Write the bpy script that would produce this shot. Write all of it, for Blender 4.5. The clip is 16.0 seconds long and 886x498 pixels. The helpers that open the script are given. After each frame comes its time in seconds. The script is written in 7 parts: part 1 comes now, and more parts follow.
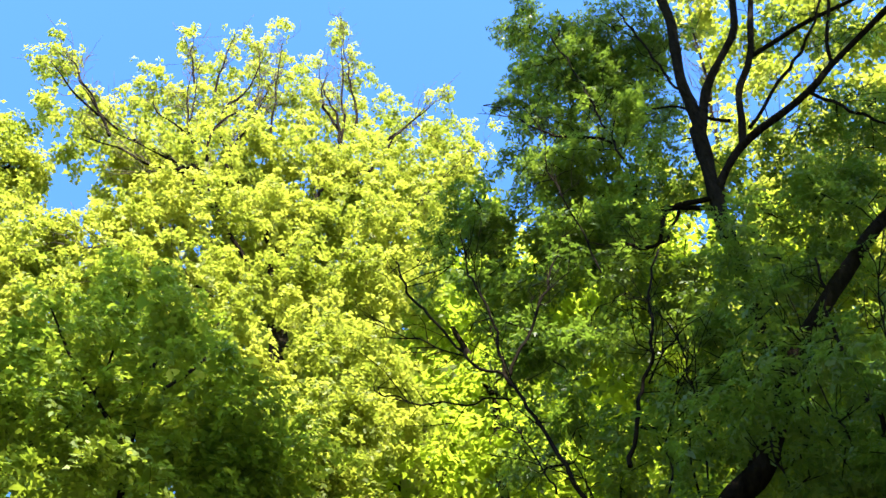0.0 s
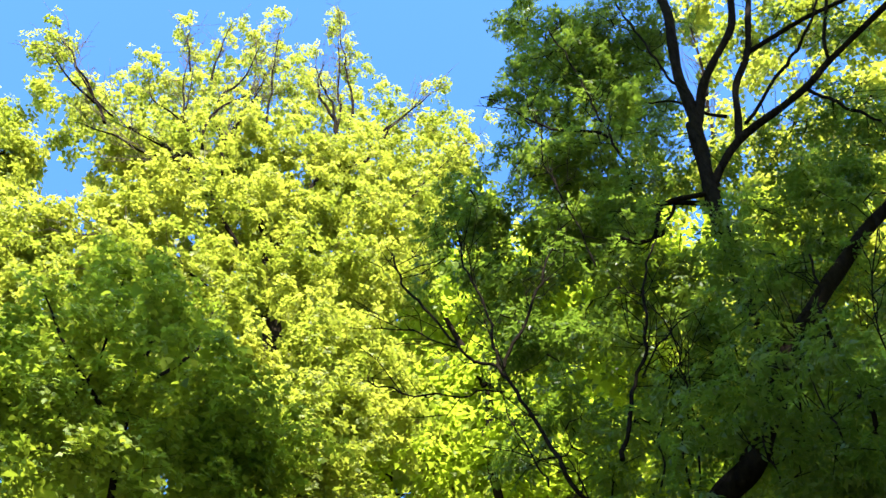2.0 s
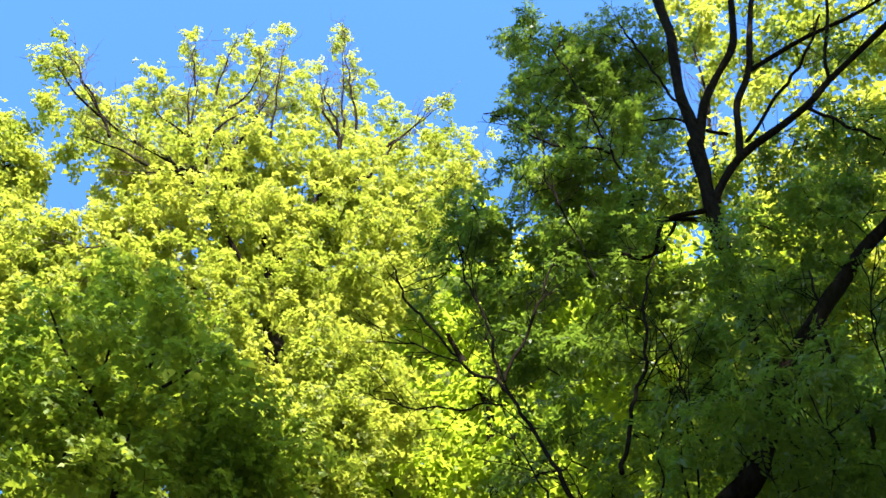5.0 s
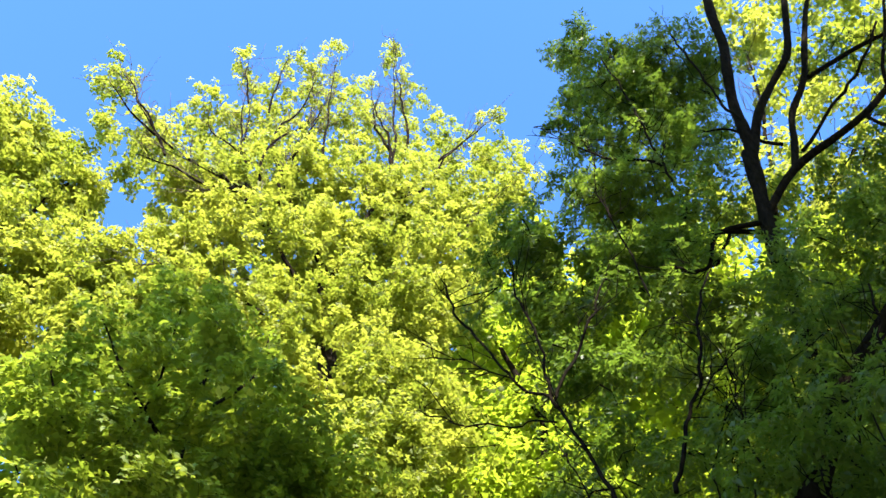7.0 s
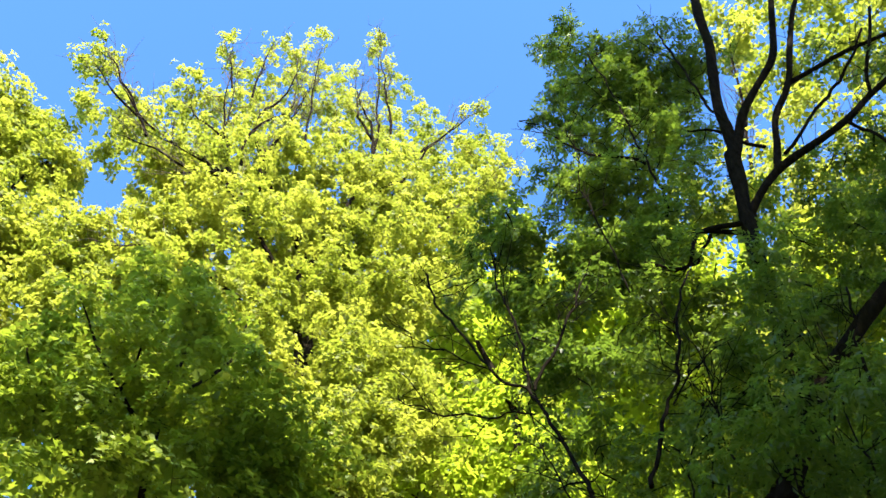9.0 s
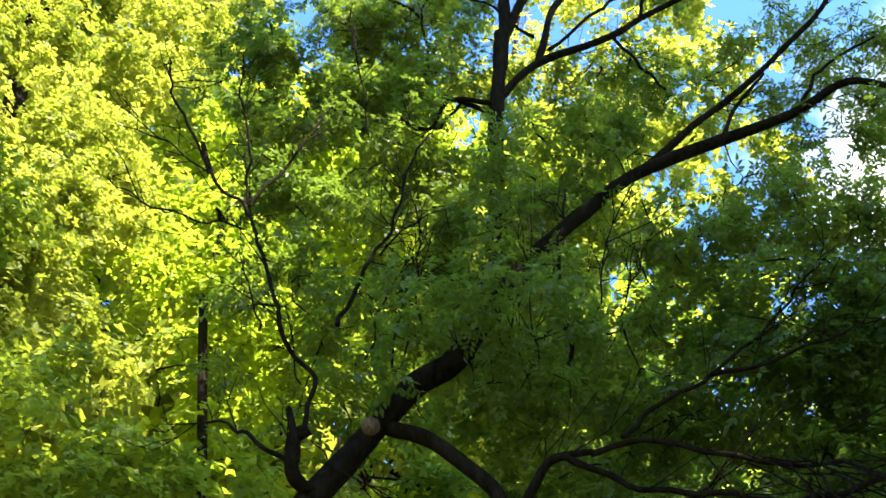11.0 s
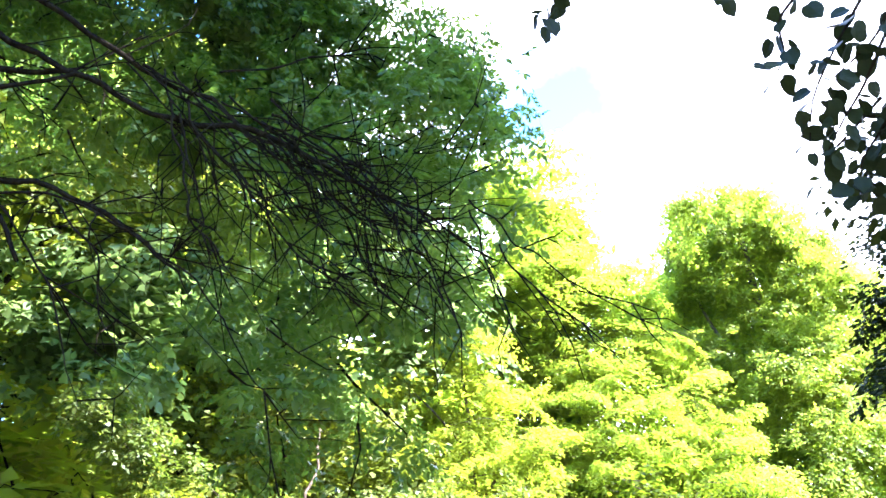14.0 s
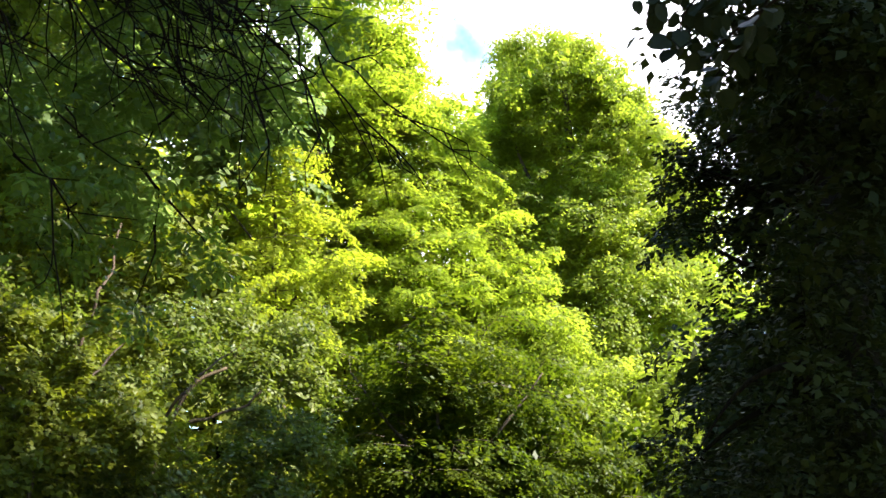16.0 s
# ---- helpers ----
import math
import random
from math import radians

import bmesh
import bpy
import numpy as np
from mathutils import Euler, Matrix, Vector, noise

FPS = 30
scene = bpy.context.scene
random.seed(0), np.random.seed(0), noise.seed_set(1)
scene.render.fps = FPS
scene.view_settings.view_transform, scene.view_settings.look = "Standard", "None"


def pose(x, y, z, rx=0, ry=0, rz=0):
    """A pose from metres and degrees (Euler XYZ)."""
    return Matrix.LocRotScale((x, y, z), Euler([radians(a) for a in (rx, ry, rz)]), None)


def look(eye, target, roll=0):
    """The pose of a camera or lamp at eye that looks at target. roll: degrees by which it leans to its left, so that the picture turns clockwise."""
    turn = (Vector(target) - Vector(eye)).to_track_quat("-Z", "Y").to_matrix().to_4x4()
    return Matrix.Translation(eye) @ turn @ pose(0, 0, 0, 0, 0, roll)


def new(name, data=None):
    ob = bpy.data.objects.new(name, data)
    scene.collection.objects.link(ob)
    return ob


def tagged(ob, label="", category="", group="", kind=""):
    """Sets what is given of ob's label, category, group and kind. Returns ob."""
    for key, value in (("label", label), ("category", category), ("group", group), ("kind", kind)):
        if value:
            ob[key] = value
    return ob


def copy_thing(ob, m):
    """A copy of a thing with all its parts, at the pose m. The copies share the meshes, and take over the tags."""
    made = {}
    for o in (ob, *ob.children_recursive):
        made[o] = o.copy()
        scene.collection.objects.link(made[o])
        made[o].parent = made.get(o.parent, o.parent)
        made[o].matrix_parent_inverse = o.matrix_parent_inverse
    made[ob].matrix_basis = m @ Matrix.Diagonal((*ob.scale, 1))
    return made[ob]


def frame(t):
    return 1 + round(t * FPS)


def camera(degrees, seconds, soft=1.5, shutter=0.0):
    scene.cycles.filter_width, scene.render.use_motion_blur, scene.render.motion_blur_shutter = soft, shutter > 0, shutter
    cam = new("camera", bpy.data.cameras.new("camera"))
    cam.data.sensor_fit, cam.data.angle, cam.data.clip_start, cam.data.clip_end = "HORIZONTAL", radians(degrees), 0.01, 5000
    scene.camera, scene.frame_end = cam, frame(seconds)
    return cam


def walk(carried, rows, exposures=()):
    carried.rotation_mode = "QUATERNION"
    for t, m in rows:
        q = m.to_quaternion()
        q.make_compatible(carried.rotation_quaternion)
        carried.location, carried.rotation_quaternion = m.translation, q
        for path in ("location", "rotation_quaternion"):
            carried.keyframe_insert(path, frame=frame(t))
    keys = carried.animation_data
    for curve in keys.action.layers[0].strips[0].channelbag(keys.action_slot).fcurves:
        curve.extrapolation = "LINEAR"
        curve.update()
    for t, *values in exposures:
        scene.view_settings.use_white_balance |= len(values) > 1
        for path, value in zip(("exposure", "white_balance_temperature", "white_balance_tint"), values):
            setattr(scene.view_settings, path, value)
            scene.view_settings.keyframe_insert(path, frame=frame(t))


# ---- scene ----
cam = camera(45.62, 16.0, soft=1.55, shutter=0.1)

PATH = [
    (0, pose(0.000, 0.000, 1.600, 144.44, 2.20, 2.96)),
    (0.5, pose(-0.005, -0.010, 1.595, 144.32, 2.02, 2.86)),
    (1, pose(-0.004, -0.005, 1.598, 144.19, 1.92, 2.68)),
    (1.5, pose(-0.005, 0.002, 1.597, 144.04, 1.97, 2.36)),
    (2, pose(-0.009, -0.008, 1.597, 143.94, 2.04, 2.19)),
    (2.5, pose(-0.009, -0.001, 1.593, 143.55, 2.24, 2.12)),
    (3, pose(0.003, -0.007, 1.613, 143.84, 2.36, 2.71)),
    (3.2, pose(0.000, -0.004, 1.610, 144.47, 2.23, 2.90)),
    (5.3, pose(-0.010, -0.022, 1.537, 145.03, 1.57, 1.89)),
    (5.5, pose(-0.013, -0.018, 1.534, 145.47, 1.45, 1.99)),
    (6, pose(-0.010, -0.020, 1.542, 145.92, 1.62, 1.90)),
    (6.5, pose(0.015, -0.000, 1.586, 145.23, 1.02, 1.97)),
    (7, pose(0.022, -0.012, 1.588, 145.57, -0.42, 4.01)),
    (7.5, pose(0.006, -0.014, 1.557, 145.72, -0.43, 3.20)),
    (8, pose(0.007, -0.019, 1.556, 146.11, -0.23, 3.28)),
    (8.2, pose(0.006, -0.016, 1.552, 146.06, -0.23, 3.28)),
    (10.3, pose(-0.066, -0.005, 1.585, 140.46, -0.64, -9.03)),
    (10.5, pose(-0.056, 0.019, 1.585, 139.17, 0.12, -12.03)),
    (11, pose(-0.047, 0.027, 1.596, 135.88, 0.87, -19.82)),
    (11.5, pose(-0.105, 0.039, 1.561, 132.30, 1.38, -28.24)),
    (12, pose(-0.126, 0.052, 1.556, 129.37, 0.75, -34.99)),
    (12.5, pose(-0.170, 0.058, 1.562, 125.57, 1.27, -42.04)),
    (13, pose(-0.226, 0.062, 1.595, 121.08, 1.32, -50.46)),
    (13.5, pose(-0.189, 0.091, 1.590, 117.60, -0.84, -56.78)),
    (14, pose(-0.161, 0.084, 1.578, 114.65, -1.22, -61.52)),
    (14.5, pose(-0.139, 0.080, 1.587, 112.97, -2.85, -65.42)),
    (15, pose(-0.117, 0.064, 1.588, 110.45, -2.95, -68.91)),
    (15.5, pose(-0.093, 0.073, 1.590, 107.72, -3.41, -71.49)),
    (16, pose(-0.082, 0.076, 1.581, 105.63, -3.75, -72.88)),
]
EXPOSURE = [
    (0.0, 2.28, 6300, 16), (8.2, 2.08, 6300, 18), (10.3, 2.20, 6700, 14), (11.0, 2.65, 6650, 16), (11.7, 3.20, 6600, 18), (12.1, 3.66, 6550, 22),
    (12.5, 3.68, 6500, 25), (13.0, 3.95, 5850, 29), (13.7, 4.14, 5500, 28), (14.3, 3.75, 5450, 21), (14.7, 3.23, 5650, 17), (15.1, 2.78, 6050, 15),
    (15.5, 2.65, 6200, 15), (16.0, 2.45, 6400, 18),
]
walk(cam, PATH, EXPOSURE)

# ---------------------------------------------------------------- light
SUN_AZIMUTH, SUN_HEIGHT = radians(168), radians(50)
sun_way = Vector((math.cos(SUN_HEIGHT) * math.sin(SUN_AZIMUTH), math.cos(SUN_HEIGHT) * math.cos(SUN_AZIMUTH), math.sin(SUN_HEIGHT)))

sun = new("sun", bpy.data.lights.new("sun", "SUN"))
sun.data.energy, sun.data.angle, sun.data.color = 4.3, radians(0.55), (1.0, 0.95, 0.86)
sun.matrix_world = look(sun_way * 60, (0, 0, 0))


def build_world():
    """Clear blue sky with bright cumulus low in the east."""
    world = bpy.data.worlds.new("sky")
    scene.world = world
    world.use_nodes = True
    nt = world.node_tree
    nodes, links = nt.nodes, nt.links
    back = nodes["Background"]
    sky = nodes.new("ShaderNodeTexSky")
    sky.sky_type, sky.sun_disc = "NISHITA", False
    sky.sun_elevation, sky.sun_rotation = SUN_HEIGHT, SUN_AZIMUTH
    sky.air_density, sky.dust_density, sky.ozone_density = 1.0, 0.4, 2.0
    coord = nodes.new("ShaderNodeTexCoord")
    puffs = nodes.new("ShaderNodeTexNoise")
    puffs.inputs["Scale"].default_value, puffs.inputs["Detail"].default_value = 2.6, 7
    puffs.inputs["Roughness"].default_value = 0.55
    links.new(coord.outputs["Generated"], puffs.inputs["Vector"])
    # clouds gather towards one side of the sky
    side = nodes.new("ShaderNodeVectorMath")
    side.operation = "DOT_PRODUCT"
    side.inputs[1].default_value = (0.80, 0.25, 0.54)
    links.new(coord.outputs["Generated"], side.inputs[0])
    near = nodes.new("ShaderNodeMapRange")
    near.inputs["From Min"].default_value, near.inputs["From Max"].default_value = 0.80, 0.97
    near.inputs["To Min"].default_value, near.inputs["To Max"].default_value = -0.35, 0.22
    links.new(side.outputs["Value"], near.inputs["Value"])
    total = nodes.new("ShaderNodeMath")
    total.operation = "ADD"
    links.new(puffs.outputs["Fac"], total.inputs[0])
    links.new(near.outputs["Result"], total.inputs[1])
    # two blue rifts with ragged edges in the cloud
    ragged = nodes.new("ShaderNodeVectorMath")
    ragged.operation = "MULTIPLY_ADD"
    ragged.inputs[1].default_value = (0.24, 0.24, 0.24)
    links.new(puffs.outputs["Color"], ragged.inputs[0])
    links.new(coord.outputs["Generated"], ragged.inputs[2])
    even = nodes.new("ShaderNodeVectorMath")
    even.operation = "NORMALIZE"
    links.new(ragged.outputs["Vector"], even.inputs[0])
    for way, edge, deep in (((0.905, 0.448, 0.645), 0.9935, -0.21), ((0.991, 0.387, 0.532), 0.9980, -0.24)):
        rift = nodes.new("ShaderNodeVectorMath")
        rift.operation = "DOT_PRODUCT"
        rift.inputs[1].default_value = Vector(way).normalized()
        links.new(even.outputs["Vector"], rift.inputs[0])
        open_sky = nodes.new("ShaderNodeMapRange")
        open_sky.inputs["From Min"].default_value, open_sky.inputs["From Max"].default_value = edge, 1.0
        open_sky.inputs["To Min"].default_value, open_sky.inputs["To Max"].default_value = 0.0, deep
        links.new(rift.outputs["Value"], open_sky.inputs["Value"])
        sum_up = nodes.new("ShaderNodeMath")
        sum_up.operation = "ADD"
        links.new(total.outputs["Value"], sum_up.inputs[0])
        links.new(open_sky.outputs["Result"], sum_up.inputs[1])
        total = sum_up
    cover = nodes.new("ShaderNodeMapRange")
    cover.interpolation_type = "SMOOTHSTEP"
    cover.inputs["From Min"].default_value, cover.inputs["From Max"].default_value = 0.46, 0.62
    links.new(sum_up.outputs["Value"], cover.inputs["Value"])
    rich = nodes.new("ShaderNodeHueSaturation")
    rich.inputs["Hue"].default_value, rich.inputs["Saturation"].default_value = 0.502, 1.26
    links.new(sky.outputs["Color"], rich.inputs["Color"])
    mix = nodes.new("ShaderNodeMix")
    mix.data_type = "RGBA"
    mix.inputs["B"].default_value = (6.6, 6.75, 7.0, 1)
    links.new(cover.outputs["Result"], mix.inputs["Factor"])
    links.new(rich.outputs["Color"], mix.inputs["A"])
    links.new(mix.outputs["Result"], back.inputs["Color"])
    back.inputs["Strength"].default_value = 0.125


build_world()


# ---------------------------------------------------------------- materials
def leaf_material(name, dark, light, glow, through_share=0.45, rough=0.5, gloss=0.25):
    """Leaf blade: colour from leaf to leaf and from bough to bough; part of the light passes through the blade."""
    m = bpy.data.materials.new(name)
    m.use_nodes = True
    nodes, links = m.node_tree.nodes, m.node_tree.links
    nodes.clear()
    geo = nodes.new("ShaderNodeNewGeometry")
    place = nodes.new("ShaderNodeTexCoord")
    patch = nodes.new("ShaderNodeTexNoise")
    patch.inputs["Scale"].default_value, patch.inputs["Detail"].default_value = 0.9, 2
    links.new(place.outputs["Object"], patch.inputs["Vector"])
    blend = nodes.new("ShaderNodeMath")
    blend.operation, blend.use_clamp = "MULTIPLY_ADD", True
    blend.inputs[1].default_value = 0.42
    links.new(geo.outputs["Random Per Island"], blend.inputs[0])
    part_of = nodes.new("ShaderNodeMapRange")
    part_of.inputs["From Min"].default_value, part_of.inputs["From Max"].default_value = 0.35, 0.68
    part_of.inputs["To Min"].default_value, part_of.inputs["To Max"].default_value = 0.0, 0.58
    links.new(patch.outputs["Fac"], part_of.inputs["Value"])
    links.new(part_of.outputs["Result"], blend.inputs[2])
    colour = nodes.new("ShaderNodeMix")
    colour.data_type = "RGBA"
    colour.inputs["A"].default_value, colour.inputs["B"].default_value = (*dark, 1), (*light, 1)
    links.new(blend.outputs["Value"], colour.inputs["Factor"])
    shift = nodes.new("ShaderNodeMix")
    shift.data_type, shift.blend_type = "RGBA", "MULTIPLY"
    shift.inputs["Factor"].default_value = 1.0
    shift.inputs["B"].default_value = (*glow, 1)
    links.new(colour.outputs["Result"], shift.inputs["A"])
    blade = nodes.new("ShaderNodeBsdfPrincipled")
    blade.inputs["Roughness"].default_value = rough
    blade.inputs["Specular IOR Level"].default_value = gloss
    links.new(colour.outputs["Result"], blade.inputs["Base Color"])
    back_light = nodes.new("ShaderNodeBsdfTranslucent")
    links.new(shift.outputs["Result"], back_light.inputs["Color"])
    both = nodes.new("ShaderNodeMixShader")
    both.inputs["Fac"].default_value = through_share
    links.new(blade.outputs["BSDF"], both.inputs[1])
    links.new(back_light.outputs["BSDF"], both.inputs[2])
    out = nodes.new("ShaderNodeOutputMaterial")
    links.new(both.outputs["Shader"], out.inputs["Surface"])
    return m


def bark_material(name, dark, light, ridge=9.0):
    m = bpy.data.materials.new(name)
    m.use_nodes = True
    nodes, links = m.node_tree.nodes, m.node_tree.links
    shader = nodes["Principled BSDF"]
    place = nodes.new("ShaderNodeTexCoord")
    stretch = nodes.new("ShaderNodeMapping")
    stretch.inputs["Scale"].default_value = (ridge, ridge, ridge * 0.28)
    links.new(place.outputs["Object"], stretch.inputs["Vector"])
    grain = nodes.new("ShaderNodeTexNoise")
    grain.inputs["Scale"].default_value, grain.inputs["Detail"].default_value = 3.0, 6
    grain.inputs["Roughness"].default_value = 0.65
    links.new(stretch.outputs["Vector"], grain.inputs["Vector"])
    moss = nodes.new("ShaderNodeTexNoise")
    moss.inputs["Scale"].default_value, moss.inputs["Detail"].default_value = 1.7, 3
    links.new(place.outputs["Object"], moss.inputs["Vector"])
    ramp = nodes.new("ShaderNodeValToRGB")
    ramp.color_ramp.elements[0].position, ramp.color_ramp.elements[0].color = 0.32, (*dark, 1)
    ramp.color_ramp.elements[1].position, ramp.color_ramp.elements[1].color = 0.72, (*light, 1)
    links.new(grain.outputs["Fac"], ramp.inputs["Fac"])
    tint = nodes.new("ShaderNodeMix")
    tint.data_type = "RGBA"
    tint.inputs["B"].default_value = (light[0] * 0.7, light[1] * 0.85, light[2] * 0.5, 1)
    share = nodes.new("ShaderNodeMapRange")
    share.inputs["From Min"].default_value, share.inputs["From Max"].default_value = 0.5, 0.75
    share.inputs["To Max"].default_value = 0.6
    links.new(moss.outputs["Fac"], share.inputs["Value"])
    links.new(share.outputs["Result"], tint.inputs["Factor"])
    links.new(ramp.outputs["Color"], tint.inputs["A"])
    links.new(tint.outputs["Result"], shader.inputs["Base Color"])
    shader.inputs["Roughness"].default_value = 1.0
    shader.inputs["Specular IOR Level"].default_value = 0.02
    bump = nodes.new("ShaderNodeBump")
    bump.inputs["Strength"].default_value, bump.inputs["Distance"].default_value = 0.9, 0.03
    links.new(grain.outputs["Fac"], bump.inputs["Height"])
    links.new(bump.outputs["Normal"], shader.inputs["Normal"])
    return m


def ground_material():
    m = bpy.data.materials.new("woodland_floor")
    m.use_nodes = True
    nodes, links = m.node_tree.nodes, m.node_tree.links
    shader = nodes["Principled BSDF"]
    place = nodes.new("ShaderNodeTexCoord")
    wide, fine = nodes.new("ShaderNodeTexNoise"), nodes.new("ShaderNodeTexNoise")
    wide.inputs["Scale"].default_value, wide.inputs["Detail"].default_value = 0.35, 4
    fine.inputs["Scale"].default_value, fine.inputs["Detail"].default_value = 14.0, 6
    for n in (wide, fine):
        links.new(place.outputs["Object"], n.inputs["Vector"])
    grass, litter = nodes.new("ShaderNodeValToRGB"), nodes.new("ShaderNodeValToRGB")
    grass.color_ramp.elements[0].color, grass.color_ramp.elements[1].color = (0.02, 0.035, 0.008, 1), (0.07, 0.11, 0.025, 1)
    litter.color_ramp.elements[0].color, litter.color_ramp.elements[1].color = (0.03, 0.02, 0.012, 1), (0.13, 0.09, 0.05, 1)
    for n in (grass, litter):
        n.color_ramp.elements[0].position, n.color_ramp.elements[1].position = 0.3, 0.7
        links.new(fine.outputs["Fac"], n.inputs["Fac"])
    mix = nodes.new("ShaderNodeMix")
    mix.data_type = "RGBA"
    edge = nodes.new("ShaderNodeMapRange")
    edge.inputs["From Min"].default_value, edge.inputs["From Max"].default_value = 0.42, 0.58
    links.new(wide.outputs["Fac"], edge.inputs["Value"])
    links.new(edge.outputs["Result"], mix.inputs["Factor"])
    links.new(grass.outputs["Color"], mix.inputs["A"])
    links.new(litter.outputs["Color"], mix.inputs["B"])
    links.new(mix.outputs["Result"], shader.inputs["Base Color"])
    shader.inputs["Roughness"].default_value = 0.95
    bump = nodes.new("ShaderNodeBump")
    bump.inputs["Strength"].default_value, bump.inputs["Distance"].default_value = 0.7, 0.04
    links.new(fine.outputs["Fac"], bump.inputs["Height"])
    links.new(bump.outputs["Normal"], shader.inputs["Normal"])
    return m


MAPLE_LEAF = leaf_material("maple_leaf", (0.155, 0.208, 0.026), (0.385, 0.405, 0.085), (1.48, 1.46, 0.75), 0.55)
# greens for lit and for shaded crowns, sun and shade partly in the colour
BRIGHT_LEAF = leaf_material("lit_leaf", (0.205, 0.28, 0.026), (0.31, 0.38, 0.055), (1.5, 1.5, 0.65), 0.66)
SHADE_LEAF = leaf_material("shaded_leaf", (0.140, 0.222, 0.026), (0.32, 0.385, 0.055), (1.55, 1.5, 0.75), 0.5)
OAK_LEAF = leaf_material("oak_leaf", (0.19, 0.25, 0.03), (0.30, 0.35, 0.065), (1.45, 1.5, 0.65), 0.64)
YELLOW_LEAF = leaf_material("yellow_leaf", (0.20, 0.26, 0.02), (0.30, 0.34, 0.04), (1.5, 1.5, 0.65), 0.66)
GLADE_LEAF = leaf_material("glade_leaf", (0.10, 0.175, 0.032), (0.21, 0.295, 0.070), (1.4, 1.5, 0.85), 0.55)
PALE_LEAF = leaf_material("pale_leaf", (0.096, 0.15, 0.036), (0.20, 0.265, 0.082), (1.45, 1.5, 1.0), 0.55)
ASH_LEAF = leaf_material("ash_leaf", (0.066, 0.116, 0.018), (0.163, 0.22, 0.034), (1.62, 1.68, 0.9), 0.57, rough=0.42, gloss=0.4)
GREY_LEAF = leaf_material("elder_leaf", (0.055, 0.085, 0.014), (0.18, 0.215, 0.038), (1.5, 1.6, 0.7), 0.45)
# shade from neighbouring trees is put into the hornbeam's dark green
HORNBEAM_SHADE_LEAF = leaf_material("shaded_hornbeam_leaf", (0.045, 0.08, 0.006), (0.12, 0.155, 0.012), (1.5, 1.5, 0.6), 0.55)
LOW_LEAF = leaf_material("low_leaf", (0.075, 0.105, 0.010), (0.20, 0.225, 0.022), (1.5, 1.5, 0.6), 0.45)
# deep shade under the trees is put into these three near-black leaf colours
LIME_SHADE_LEAF = leaf_material("shaded_lime_leaf", (0.016, 0.022, 0.006), (0.034, 0.042, 0.011), (1.4, 1.5, 0.6), 0.25, rough=0.65, gloss=0.1)
# darker copy of the lime leaf: silhouette against the sky put into colour
HEART_SHADE_LEAF = leaf_material("shaded_heart_leaf", (0.012, 0.017, 0.009), (0.028, 0.035, 0.016), (1.3, 1.4, 0.8), 0.14, gloss=0.1)
YEW_SHADE_LEAF = leaf_material("shaded_yew_leaf", (0.018, 0.026, 0.009), (0.044, 0.056, 0.017), (1.3, 1.4, 0.6), 0.2, rough=0.6, gloss=0.12)
# brown bark taken down near black, with the crown's shade in the colour
BARK_SHADED = bark_material("shaded_bark", (0.006, 0.0048, 0.0034), (0.026, 0.0195, 0.0125))
BARK_GREY = bark_material("grey_bark", (0.045, 0.035, 0.028), (0.17, 0.135, 0.105))
BARK_PALE = bark_material("pale_bark", (0.05, 0.038, 0.026), (0.15, 0.11, 0.075))
CUT_WOOD = bark_material("cut_wood", (0.09, 0.06, 0.038), (0.24, 0.17, 0.11), 20.0)


# ---------------------------------------------------------------- ground
def build_ground():
    """One sheet to the horizon, rising gently away from the glade, with small unevenness near the path."""
    ticks = sorted({round(s * (k / 20) ** 2.6 * 900, 2) for k in range(21) for s in (-1, 1)})
    verts, faces = [], []
    for y in ticks:
        for x in ticks:
            far = math.hypot(x, y)
            z = 0.10 * noise.noise((x * 0.35, y * 0.35, 0.0)) if far < 60 else 0.0
            verts.append((x, y, z - 0.06 if far < 60 else 0.0))
    n = len(ticks)
    for j in range(n - 1):
        for i in range(n - 1):
            a = j * n + i
            faces.append((a, a + 1, a + n + 1, a + n))
    me = bpy.data.meshes.new("ground")
    me.from_pydata(verts, [], faces)
    me.materials.append(ground_material())
    for p in me.polygons:
        p.use_smooth = True
    return tagged(new("ground", me), "woodland floor of leaf litter and grass", "ground", kind="structure")


build_ground()


# ---------------------------------------------------------------- trees
RNG, GROWN = np.random.default_rng(7), 0


def spline(points, steps):
    """Points along a smooth line through the given ones."""
    p = np.array(points, float)
    p = np.vstack([2 * p[0] - p[1], p, 2 * p[-1] - p[-2]])
    out = []
    for i in range(1, len(p) - 2):
        for k in range(steps):
            t = k / steps
            out.append(0.5 * (2 * p[i] + (p[i + 1] - p[i - 1]) * t + (2 * p[i - 1] - 5 * p[i] + 4 * p[i + 1] - p[i + 2]) * t * t
                              + (3 * p[i] - p[i - 1] - 3 * p[i + 1] + p[i + 2]) * t ** 3))
    out.append(p[-2])
    return np.array(out)


